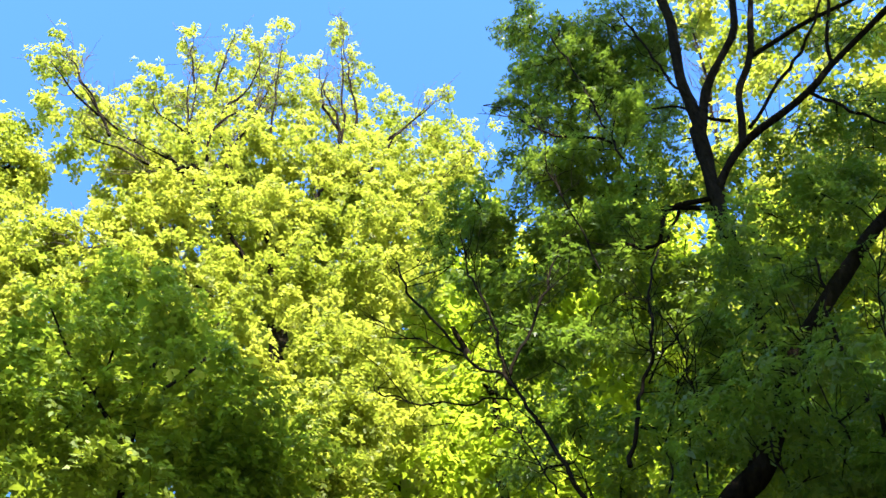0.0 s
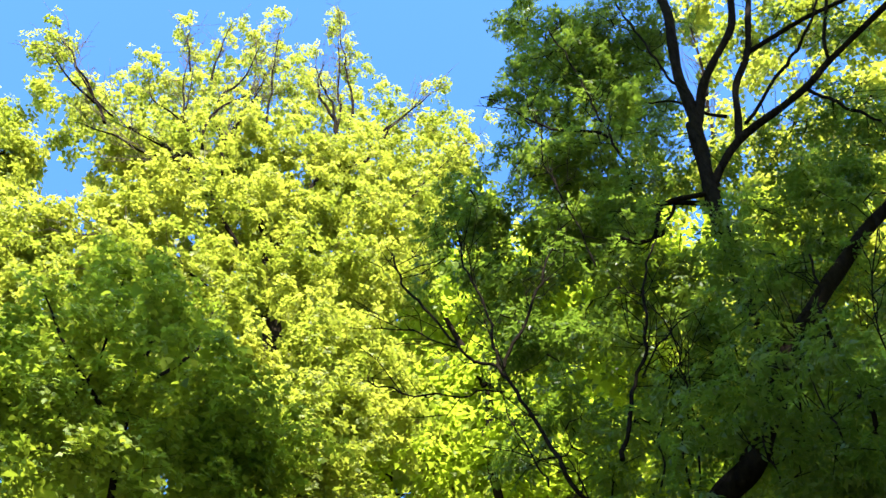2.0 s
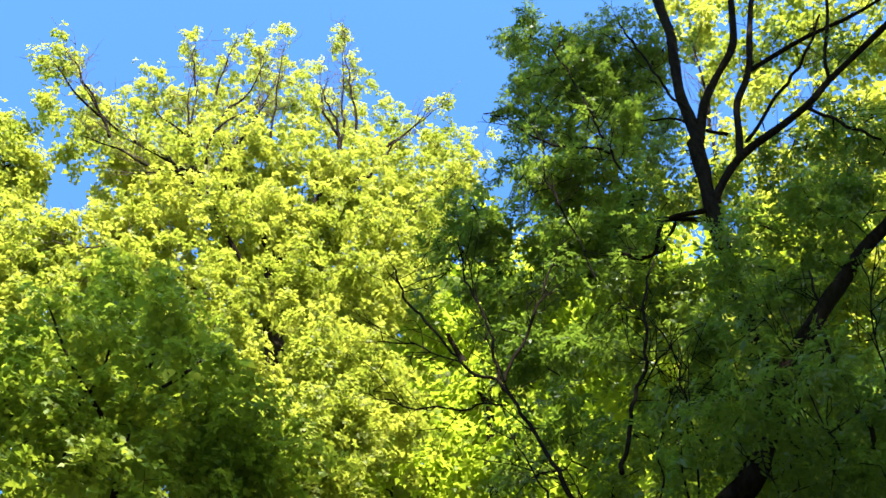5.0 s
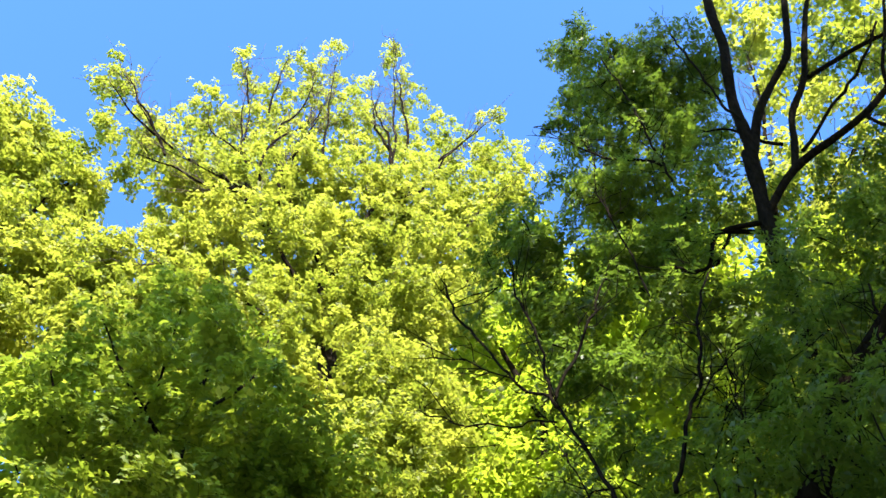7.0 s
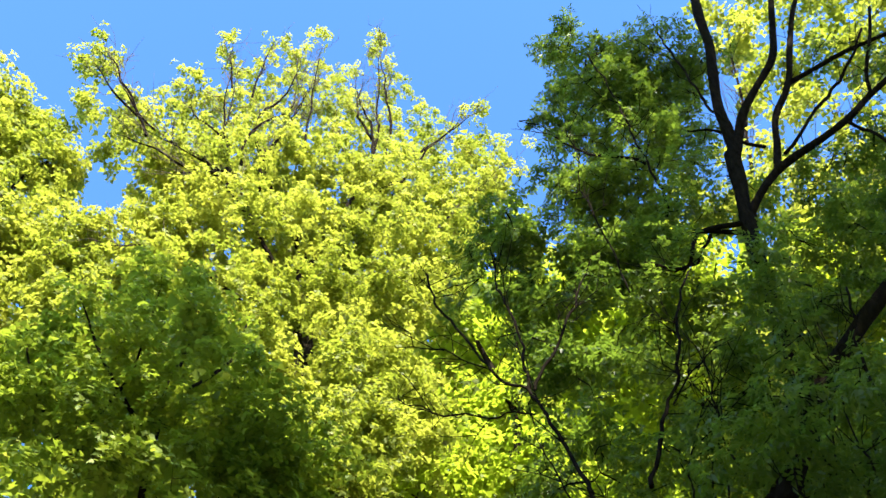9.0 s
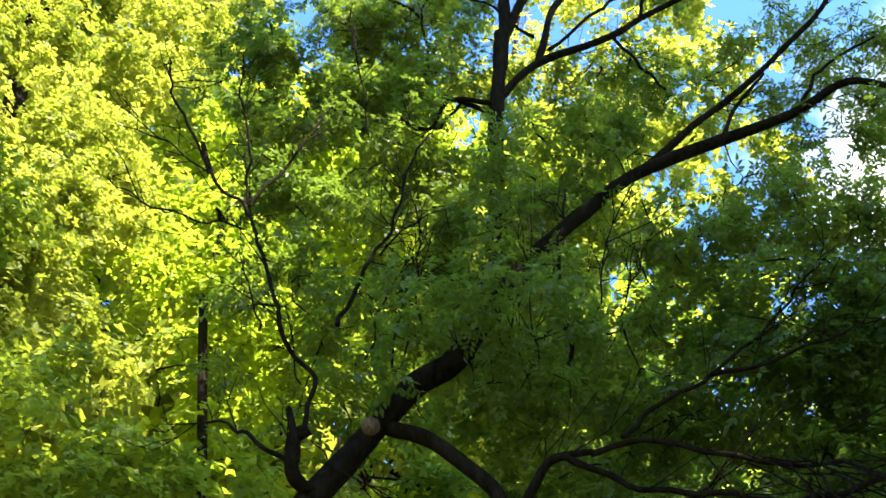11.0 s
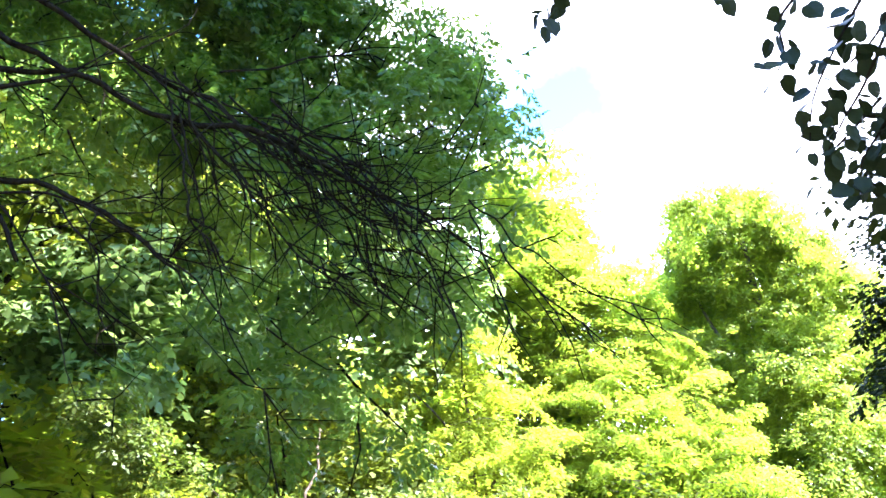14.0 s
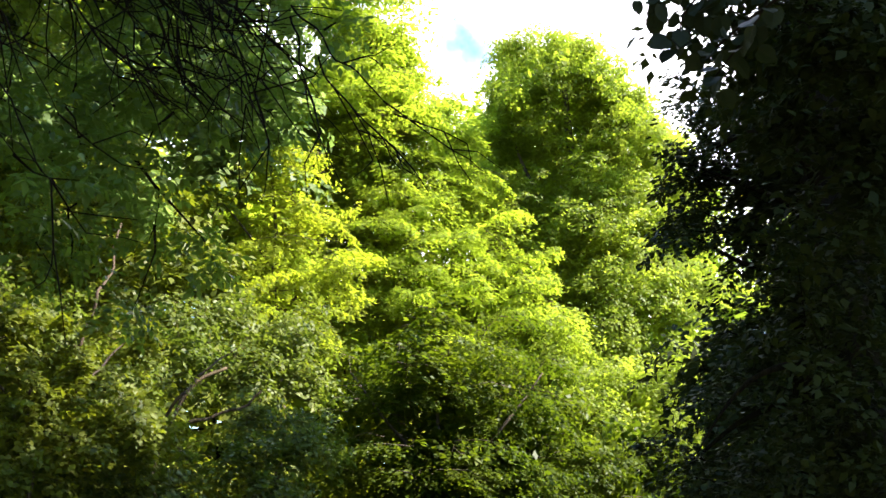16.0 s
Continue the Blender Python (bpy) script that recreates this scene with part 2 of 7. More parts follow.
def tube(line, radii, sides, verts, faces):
    """Adds a tapered tube round the line to the lists."""
    line = np.asarray(line, float)
    way = np.gradient(line, axis=0)
    way /= np.linalg.norm(way, axis=1)[:, None] + 1e-9
    up = np.array((0.31, 0.17, 0.93)) if abs(way[0][2]) < 0.9 else np.array((1.0, 0.2, 0.1))
    a = np.cross(way, up)
    a /= np.linalg.norm(a, axis=1)[:, None] + 1e-9
    b = np.cross(way, a)
    start = len(verts)
    turn = np.linspace(0, 2 * math.pi, sides, endpoint=False)
    ring = (np.cos(turn)[None, :, None] * a[:, None, :] + np.sin(turn)[None, :, None] * b[:, None, :]) * np.asarray(radii)[:, None, None]
    verts.extend((line[:, None, :] + ring).reshape(-1, 3).tolist())
    for j in range(len(line) - 1):
        for i in range(sides):
            k = (i + 1) % sides
            s = start + j * sides
            faces.append((s + i, s + k, s + sides + k, s + sides + i))
    faces.append(tuple(start + (len(line) - 1) * sides + i for i in range(sides)))


def part(name, verts, faces, material, parent, label="", smooth=True, kind=""):
    me = bpy.data.meshes.new(name)
    me.from_pydata(verts, [], faces)
    me.materials.append(material)
    if smooth:
        me.polygons.foreach_set("use_smooth", [True] * len(me.polygons))
    ob = new(name, me)
    ob.parent = parent
    return tagged(ob, label, kind=kind)


class Tree:
    pass


def tree(name, label, leaf, bark, shape, size, group="", category="tree"):
    t = Tree()
    t.root = tagged(new(name), label, "shrub" if "shrub" in name else category, group)
    t.leaf, t.bark, t.shape, t.size = leaf, bark, shape, size
    t.nodes, t.masses, t.based, t.bulk = [], [], False, 1.0
    t.loose, t.calm, t.twigs, t.knotty = 1.0, 1.0, 0.0, 0.02
    t.lines, t.twig_bark, t.layer, t.spare = [], bark, 0.0, 2
    t.core, t.inward = 0.0, np.zeros(3)
    t.tier, t.fill, t.boughs, t.hollow, t.snap = 0.36, 0.44, 5.0, -1.0, 0.35
    t.gap = {"ash": -0.34, "maple": -0.2, "oval": -0.16, "slip": -0.3}[shape]
    return t


def limb(t, name, r0, r1, points):
    """A trunk or limb of the tree t, tapered from r0 to r1 along a smooth, slightly gnarled line."""
    if not t.based:
        t.root.location = points[0]
        t.based, t.base = True, Vector(points[0])
    line = spline(points, 6)
    n = len(line)
    s = np.linspace(0, 1, n)
    radii = r0 + (r1 - r0) * s
    if r1 < 0.008:
        radii *= np.minimum(1, 0.25 + 3.0 * (1 - s))
    if name == "trunk":
        t.mid = line[:, :2].mean(axis=0)
        height = line[:, 2] - line[0, 2]
        radii = radii * (1 + 0.12 * np.exp(-height / 2.0) + 0.55 * np.exp(-height / 0.35))
        line[0, 2] -= 0.15
    for k in range(n):
        v = line[k] * 1.9
        radii[k] *= 1 + 0.16 * noise.noise((v[0], v[1], v[2] + 3)) + 0.10 * noise.noise((v[0] * 4, v[1] * 4, v[2] * 4))
        if k > 0 or name != "trunk":
            wob = noise.noise_vector((v[0] * 0.9, v[1] * 0.9, v[2] * 0.9))
            line[k] += np.array(wob) * t.knotty * (1.0 if r0 > 0.02 else 2.2)
            if r0 < 0.02:  # thin twigs are crooked
                line[k] += np.array(noise.noise_vector((v[0] * 3.1, v[1] * 3.1, v[2] * 3.1 + r0 * 900))) * 0.035
    verts, faces = [], []
    tube(line - np.array(t.base), radii, 10 if r0 > 0.03 else 7, verts, faces)
    part(name, verts, faces, t.bark, t.root)
    keep = line if name != "trunk" else line[n // 3:]
    t.nodes.extend(keep.tolist())
    if name != "trunk" and r1 < 0.03:
        t.lines.append(line)


def cut_stub(t, r, points):
    """The pale sawn end of a lost limb."""
    verts, faces = [], []
    line = spline(points, 3)
    tube(line - np.array(t.base), r * np.linspace(1.15, 0.95, len(line)), 10, verts, faces)
    verts = [tuple(v[k] + 0.16 * r * noise.noise_vector(Vector(v) * 1.3 / r)[k] for k in range(3)) for v in verts]
    part("cut_stub", verts, faces, CUT_WOOD, t.root, "pale sawn end of a lost limb")


def foliage(t, rows):
    t.masses.extend(rows)


# leaf outlines in the plane of the blade: x across, y along, z above
def blade(shape):
    if shape == "maple":  # three broad lobes
        v = [(0, 0, 0), (0.56, 0.28, -0.07), (0.26, 0.52, 0.03), (0, 1.06, -0.08), (-0.26, 0.52, 0.03), (-0.56, 0.28, -0.07)]
        return np.array(v), [(0, 1, 2, 3, 4, 5)]
    if shape == "oval":
        v = [(0, 0, 0), (0.30, 0.40, 0.07), (0, 1.0, -0.08), (-0.30, 0.40, 0.07)]
        return np.array(v), [(0, 1, 2, 3)]
    if shape == "slip":
        return np.array([(0, 0, 0), (0.27, 0.42, 0.04), (0, 1.0, -0.05), (-0.27, 0.42, 0.04)]), [(0, 1, 2, 3)]
    # pinnate leaf: four pairs of leaflets, one at the tip, and the stalk
    v, f = [], []
    for k in range(4):
        y = 0.26 + 0.17 * k
        for s in (-1, 1):
            o = len(v)
            L, wd = 0.29 - 0.015 * abs(k - 1.5), 0.070
            dx, dy, dz = s * 0.80, 0.55, -0.34
            v += [(0, y, 0), (s * 0.45 * L * 0.9 - s * wd * dy, y + 0.5 * L * dy + wd * 0.85, -0.02), (dx * L, y + dy * L, dz * L),
                  (s * 0.45 * L * 0.9 + s * wd * dy, y + 0.5 * L * dy - wd * 0.85, -0.04)]
            f.append((o, o + 1, o + 2, o + 3))
    o = len(v)
    v += [(0, 0.82, 0), (0.08, 0.96, 0), (0, 1.18, -0.08), (-0.08, 0.96, 0)]
    f.append((o, o + 1, o + 2, o + 3))
    o = len(v)
    v += [(-0.006, 0, 0), (0.006, 0, 0), (0.004, 0.84, 0), (-0.004, 0.84, 0)]
    f.append((o, o + 1, o + 2, o + 3))
    return np.array(v), f


# leaves in a rosette, rosettes in a clump, clump radius in leaf lengths, share of area to cover, area of one leaf
LOOKS = {
    "maple": (9, 6, 2.6, 4.6, 0.46), "oval": (11, 4, 3.2, 4.6, 0.30), "ash": (5, 4, 0.75, 3.4, 0.25), "slip": (12, 4, 3.0, 4.6, 0.27),
}


def unit(a):
    return a / (np.linalg.norm(a, axis=-1, keepdims=True) + 1e-9)


def set_leaves(t, place, axis, normal, scale):
    """One crown mesh with a leaf at each place, its tip along axis and its face along normal."""
    n = len(place)
    axis = unit(axis)
    side = unit(np.cross(axis, normal))
    top = np.cross(side, axis)
    v, f = blade(t.shape)
    kinds = np.repeat(v[None], 7, axis=0)  # seven slightly different leaves
    if t.shape == "ash":
        for kind in kinds[:, :36].reshape(7, 9, 4, 3):
            for leaflet in kind:
                bend = RNG.normal(size=3) * (0.05, 0.05, 0.09)
                leaflet[2] += bend
                leaflet[[1, 3]] += bend * 0.5
                leaflet[[1, 3], 2] += RNG.normal(size=2) * 0.03
    else:
        kinds += RNG.normal(size=kinds.shape) * (0.05, 0.05, 0.06)
    v = kinds[RNG.integers(0, 7, n)]
    pts = place[:, None, :] + scale[:, None, None] * (v[:, :, 0:1] * side[:, None] + v[:, :, 1:2] * axis[:, None] + v[:, :, 2:3] * top[:, None])
    pts = (pts - np.array(t.base)).reshape(-1, 3)
    loops = np.array([i for face in f for i in face])
    index = (np.arange(n)[:, None] * kinds.shape[1] + loops[None]).ravel()
    corners = np.array([len(face) for face in f])
    starts = np.concatenate([[0], np.cumsum(np.tile(corners, n))[:-1]])
    me = bpy.data.meshes.new("crown")
    me.vertices.add(len(pts))
    me.vertices.foreach_set("co", pts.ravel())
    me.loops.add(len(index))
    me.loops.foreach_set("vertex_index", index)
    me.polygons.add(n * len(f))
    me.polygons.foreach_set("loop_start", starts)
    me.update(calc_edges=True)
    me.materials.append(t.leaf)
    ob = new("crown", me)
    ob.parent = t.root
    tagged(ob, kind="stuff")


def join_wood(t, spots, verts, faces, thick_most=0.035):
    """Twigs: each spot is joined to the nearest wood, the near ones first; gives the way in which each twig ends."""
    base = np.array(t.base)
    nodes = np.array(t.nodes)
    dist = np.full(len(spots), 1e9)
    for i in range(0, len(nodes), 200):
        dist = np.minimum(dist, np.linalg.norm(spots[:, None] - nodes[None, i:i + 200], axis=2).min(axis=1))
    room = np.zeros((len(nodes) + 3 * len(spots), 3))
    room[:len(nodes)] = nodes
    used = len(nodes)
    ways = np.zeros((len(spots), 3))
    heavy = 1.6 if t.shape == "ash" else min(t.size / 0.10, 2.0)
    for s in np.argsort(dist):
        p = spots[s]
        gaps = room[:used] - p
        near = np.einsum("ij,ij->i", gaps, gaps) + 0.35 * np.maximum(gaps[:, 2], 0) ** 2
        q = room[int(near.argmin())]
        long = float(np.linalg.norm(p - q))
        ways[s] = (p - q) / (long + 1e-6)
        if long < 0.03:
            continue
        bend = RNG.normal(size=3) * 0.10 * long
        line = np.array([q, q + (p - q) * 0.5 + bend + (0, 0, 0.06 * long), p])
        thick = min(0.003 + 0.0075 * long, thick_most) * heavy
        tube(line - base, thick * np.array((1, 0.65, 0.3)), 3, verts, faces)
        room[used:used + 2] = line[1:]
        used += 2
    return ways


def side_shoots(t, verts, faces):
    """Side shoots along the thin limbs, forked once."""
    base = np.array(t.base)
    for line in t.lines:
        steps = np.linalg.norm(np.diff(line, axis=0), axis=1)
        for _ in range(int(steps.sum() * t.twigs)):
            s = 0.25 + 0.75 * RNG.random()
            i = min(int(s * (len(line) - 1)), len(line) - 2)
            p, way = line[i], line[i + 1] - line[i]
            way = way / (np.linalg.norm(way) + 1e-9)
            for fork in range(2):
                d = unit(way * 0.9 + RNG.normal(size=3) * 0.45 + (0, 0, 0.15))
                long = t.reach * (0.5 + RNG.random()) * (1 - 0.4 * fork)
                bend = RNG.normal(size=3) * 0.10 * long
                q = np.array([p, p + d * long * 0.35 + bend, p + d * long * 0.7 + bend * 0.4, p + d * long + RNG.normal(size=3) * 0.06 * long])
                tube(q - base, t.thin * np.array((1, 0.8, 0.6, 0.35)) * (1 - 0.25 * fork), 3, verts, faces)
                t.nodes.extend(q[1:].tolist())
                p, way = q[1], d


def inner_leaves(t, area, place, axis, normal, scale):
    """Adds larger leaves deep inside the crown."""
    if not t.core:
        return place, axis, normal, scale
    inner = []
    for x, y, z, r, dens in t.masses:
        n = round(t.core * min(dens, 1.0) * math.pi * r * r / (area * (2.2 * t.size) ** 2))
        inner.append(np.clip(RNG.normal(size=(n, 3)), -1.4, 1.4) * 0.42 * r + (x, y, z) + t.inward)
    inner = np.vstack(inner)
    n = len(inner)
    place, scale = np.vstack([place, inner]), np.concatenate([scale, t.size * (1.8 + 0.8 * RNG.random(n))])
    axis, normal = np.vstack([axis, RNG.normal(size=(n, 3)) - (0, 0, 0.3)]), np.vstack([normal, RNG.normal(size=(n, 3)) + (0, 0, 0.8)])
    return place, axis, normal, scale


def finish(t):
    """Grows twigs from the limbs to clumps in the tree's masses; each clump bears rosettes of leaves."""
    global RNG, GROWN
    GROWN += 1
    RNG = np.random.default_rng(GROWN)
    if t.layer:
        return finish_tiers(t)
    per, many, spread, cover, area = LOOKS[t.shape]
    size = t.size
    wide_of = size * spread * t.loose
    hubs, outs = [], []
    for x, y, z, r, dens in t.masses:
        share = t.bulk * dens * cover * math.pi * (r * 1.1) ** 2 / (area * size * size * per * many)
        n = max(int(share + RNG.random()), 1 if share > 0.4 else 0)
        if n == 0:
            continue
        r = max(r - 0.35 * wide_of, 0.45 * r)
        d = RNG.normal(size=(n, 3)) * 0.56
        long = np.linalg.norm(d, axis=1)[:, None]
        d *= np.minimum(long, 1.15) / long
        p = d * r + (x, y, z)
        gap = [noise.noise((a * 1.4, b * 1.4, c * 1.4)) for a, b, c in p]
        keep = np.array(gap) > t.gap
        hubs.append(p[keep])
        outs.append(d[keep])
    hubs, outs = np.vstack(hubs), np.vstack(outs)
    verts, faces = [], []
    if t.twigs:
        side_shoots(t, verts, faces)
    ways = join_wood(t, hubs, verts, faces)
    # rosettes about each hub: a flattened, slightly drooping clump
    k = len(hubs)
    off = np.clip(RNG.normal(size=(k, many, 3)), -1.8, 1.8) * wide_of * np.array((0.62, 0.62, 0.36))
    off[:, :, 2] -= 0.30 * np.linalg.norm(off[:, :, :2], axis=2)
    off += ways[:, None, :] * wide_of * 0.35
    off[:, 0] *= 0.25
    spots = (hubs[:, None] + off).reshape(-1, 3)
    out = np.repeat(outs, many, axis=0) + off.reshape(-1, 3) / wide_of * 0.5
    stalk = 0.0016 * (size / 0.08) if size < 0.2 else 0.0
    if stalk:
        base = np.array(t.base)
        for a, b in zip(np.repeat(hubs, many, axis=0)[::t.spare], spots[::t.spare]):
            tube(np.array([a, b]) - base, stalk * np.array((1.2, 0.7)), 3, verts, faces)
    part("branchwork", verts, faces, t.twig_bark, t.root, kind="stuff")
    m = len(spots)
    up = unit(out * (0.55, 0.55, 0.2) + RNG.normal(size=(m, 3)) * 0.28 * t.calm + (0, 0, 0.9))
    ahead = unit(np.cross(up, RNG.normal(size=(m, 3))))
    cross = np.cross(up, ahead)
    n = m * per
    turn = (np.arange(n) % per) * 2.4 + np.repeat(RNG.random(m) * 6.3, per) + RNG.normal(size=n) * 0.3
    rep = lambda q: np.repeat(q, per, axis=0)
    radial = rep(ahead) * np.cos(turn)[:, None] + rep(cross) * np.sin(turn)[:, None]
    rank = (np.arange(n) % per + 0.5) / per
    lean = 0.55 - 0.85 * rank + RNG.normal(size=n) * 0.22  # inner leaves stand up, outer ones hang
    if t.shape == "ash":
        lean -= 0.25
    axis = radial + rep(up) * lean[:, None] + RNG.normal(size=(n, 3)) * 0.15
    axis[:, 2] -= 0.10
    normal = rep(up) - radial * (0.35 * lean)[:, None] + RNG.normal(size=(n, 3)) * 0.34 * t.calm
    stem = {"ash": 0.04, "maple": 0.55, "oval": 0.75, "slip": 0.75}[t.shape]
    place = rep(spots) + radial * (size * stem * (0.3 + 1.1 * rank))[:, None] + rep(up) * (size * (0.25 - 0.5 * rank) + RNG.normal(size=n) * size * 0.2)[:, None]
    scale = size * (0.62 + 0.35 * rank + 0.3 * RNG.random(n))
    place, axis, normal, scale = inner_leaves(t, area, place, axis, normal, scale)
    set_leaves(t, place, axis, normal, scale)


def finish_tiers(t):
    """Flat boughs in tiers that reach out from the trunk and droop at their tips, with coarser leaves inside the crown."""
    size = t.size
    stems, way_of, longs, coarse = [], [], [], []
    for x, y, z, r, dens in t.masses:
        front = max(2, round(t.bulk * dens * t.boughs * (r / 0.5) ** 2))
        for k in range(front + max(1, front // 3)):
            inner = k >= front
            tip = np.array((x, y, z)) + np.clip(RNG.normal(size=3), -1.5, 1.5) * r * 0.62
            tip[2] += t.snap * (round(tip[2] / t.tier) * t.tier - tip[2])
            out = tip[:2] - t.mid
            if inner:
                tip[:2] -= out * min(0.6, 0.9 / (np.linalg.norm(out) + 0.1))
            turn = math.atan2(out[1], out[0]) + RNG.normal() * 0.7
            if noise.noise((tip[0] * 0.8, tip[1] * 0.8, tip[2] * 1.3)) < t.hollow:  # a hollow between the boughs
                if not inner:
                    continue
                tip[:2] -= out * min(0.5, 0.6 / (np.linalg.norm(out) + 0.1))
            way_of.append((math.cos(turn), math.sin(turn), 0.0))
            stems.append(tip)
            longs.append(t.layer * (0.6 + 0.7 * RNG.random()))
            coarse.append(1.9 if inner else 1.0)
    tips, way, long, coarse = np.array(stems), np.array(way_of), np.array(longs), np.array(coarse)
    side = np.stack([-way[:, 1], way[:, 0], np.zeros(len(way))], axis=1)
    feet = tips - way * (0.75 * long)[:, None] + np.outer(0.10 * long, (0, 0, 1))
    verts, faces = [], []
    join_wood(t, feet, verts, faces)
    base = np.array(t.base)
    for f, p in zip(feet, tips):
        mid = (f + p) / 2 + (0, 0, 0.06)
        tube(np.array([f, mid, p]) - base, (0.007, 0.005, 0.002), 3, verts, faces)
    part("branchwork", verts, faces, t.twig_bark, t.root, kind="stuff")
    # leaves along side twigs of each bough
    count = np.maximum(12, (t.fill * long ** 2 / (0.27 * (size * coarse) ** 2))).astype(int)
    own = np.repeat(np.arange(len(tips)), count)
    n = len(own)
    s = RNG.random(n) ** 0.85
    L = long[own]
    u = np.clip(RNG.normal(size=n), -2, 2) * (0.27 * (1.15 - s)) * L
    # leaves gather along side twigs
    s = s + 0.035 * np.sin(s * 40 + own)
    pitch = (RNG.normal(size=len(tips)) * 0.32)[own]
    lift = (0.22 + pitch) * s * L - (0.42 * s ** 2 * L) - 0.45 * np.abs(u) + RNG.normal(size=n) * 0.03
    place = feet[own] + way[own] * (s * L)[:, None] + side[own] * u[:, None]
    place[:, 2] += lift
    slope = (0.22 - 0.84 * s)[:, None]
    axis = way[own] * 0.55 + side[own] * (np.sign(u) * 0.75)[:, None] + RNG.normal(size=(n, 3)) * (0.3, 0.3, 0.12)
    axis[:, 2] += slope[:, 0] * 0.5 - 0.22
    normal = np.array((0, 0, 1.0)) - way[own] * slope * 0.9 + side[own] * (np.sign(u) * 0.3)[:, None] + RNG.normal(size=(n, 3)) * 0.45 * t.calm
    scale = size * (0.65 + 0.6 * RNG.random(n)) * coarse[own]
    place, axis, normal, scale = inner_leaves(t, 0.27, place, axis, normal, scale)
    set_leaves(t, place, axis, normal, scale)


def shaded_heart_leaf():
    """A broad heart-shaped leaf with a short tip, a little folded along the midrib."""
    out = [(0, 0.0), (0.26, -0.06), (0.47, 0.12), (0.53, 0.40), (0.42, 0.70), (0.18, 0.90), (0, 1.0)]
    verts = [(0, 0.0, 0), (0, 0.35, -0.03), (0, 0.7, -0.04), (0, 1.05, -0.10)]
    mid = [0, 1, 2, 3]
    faces = []
    for s in (1, -1):
        o = len(verts)
        verts += [(s * x, y, 0.10 * x - 0.10 * y * y) for x, y in out[1:6]]
        ring = [(0, o, o + 1, 1), (1, o + 1, o + 2), (1, o + 2, o + 3, 2), (2, o + 3, o + 4, 3)]
        faces += [r if s > 0 else r[::-1] for r in ring]
    me = bpy.data.meshes.new("leaf")
    me.from_pydata(verts, [], faces)
    me.materials.append(HEART_SHADE_LEAF)
    return me


HEART = shaded_heart_leaf()


def shoot(t, points):
    """A thin hanging shoot of the tree t with separate broad leaves in two rows."""
    line = spline(points, 6)
    verts, faces = [], []
    o = np.array(t.base)
    tube(line - o, np.linspace(0.006, 0.002, len(line)), 5, verts, faces)
    twig = part("shoot", verts, faces, t.bark, t.root)
    t.nodes.append(points[0])
    total = float(np.linalg.norm(np.diff(line, axis=0), axis=1).sum())
    n = max(5, int(total / 0.023))
    for k in range(n):
        s = (k + 0.6) / n * (len(line) - 1)
        i = min(int(s), len(line) - 2)
        p = line[i] + (line[i + 1] - line[i]) * (s - i)
        way = line[i + 1] - line[i]
        way = way / (np.linalg.norm(way) + 1e-9)
        out = np.cross(way, (0.3, 0.2, 0.9)) * (1 if k % 2 else -1) + way * 0.5 + RNG.normal(size=3) * 0.45 + (0, 0, -0.35)
        ob = new("leaf", HEART)
        ob.parent = twig
        facing = Vector(out).to_track_quat("Y", "Z").to_matrix().to_4x4() @ pose(0, 0, 0, 0, float(RNG.normal() * 40), 0)
        size = 0.052 * (0.7 + 0.6 * float(RNG.random()))
        ob.matrix_local = Matrix.Translation(Vector(p - o) + Vector(out).normalized() * (0.015 + 0.04 * float(RNG.random()))) @ facing @ Matrix.Diagonal((size, size, size, 1))



maple = tree("maple_tree", "tall maple with sunlit yellow-green spring leaves and bare twig tips", MAPLE_LEAF, BARK_SHADED, "maple", 0.064, group="maples round the clearing")
maple.knotty, maple.twig_bark = 0.09, BARK_GREY
limb(maple, "trunk", 0.154, 0.160, [(-2.20, 9.90, 0.00), (-2.38, 10.02, 10.52), (-2.48, 10.00, 12.13), (-2.53, 10.09, 13.66), (-2.70, 10.15, 15.60)])
limb(maple, "limb", 0.061, 0.007, [(-2.70, 10.15, 15.60), (-3.17, 10.01, 16.96), (-3.79, 9.79, 18.69), (-3.59, 9.97, 20.54), (-3.33, 10.27, 23.60)])
limb(maple, "limb", 0.043, 0.007, [(-3.79, 9.79, 18.69), (-4.13, 9.55, 19.59), (-3.72, 9.60, 21.20), (-3.52, 9.68, 23.84)])
limb(maple, "limb", 0.044, 0.006, [(-2.68, 10.05, 14.16), (-3.44, 9.39, 15.73), (-4.20, 8.96, 17.63), (-4.46, 8.84, 19.10), (-4.68, 8.73, 21.34)])
limb(maple, "limb", 0.042, 0.005, [(-3.44, 9.39, 15.73), (-4.18, 8.86, 16.71), (-4.97, 8.45, 17.11), (-5.68, 7.99, 17.64), (-6.33, 7.48, 18.98)])
limb(maple, "limb", 0.029, 0.004, [(-4.18, 8.86, 16.71), (-4.55, 8.34, 16.06), (-5.08, 7.91, 16.09), (-5.53, 7.47, 15.56)])
limb(maple, "limb", 0.052, 0.007, [(-2.70, 10.15, 15.60), (-2.27, 10.56, 18.24), (-1.94, 10.83, 21.03), (-2.04, 10.81, 23.64), (-2.12, 10.79, 26.81)])
limb(maple, "limb", 0.043, 0.006, [(-2.27, 10.56, 18.24), (-1.39, 10.91, 19.73), (-0.70, 10.98, 21.26), (0.21, 11.00, 23.13)])
limb(maple, "limb", 0.034, 0.006, [(-2.53, 10.09, 13.66), (-1.77, 10.65, 16.02), (-0.61, 10.98, 18.12), (0.94, 10.96, 20.65)])
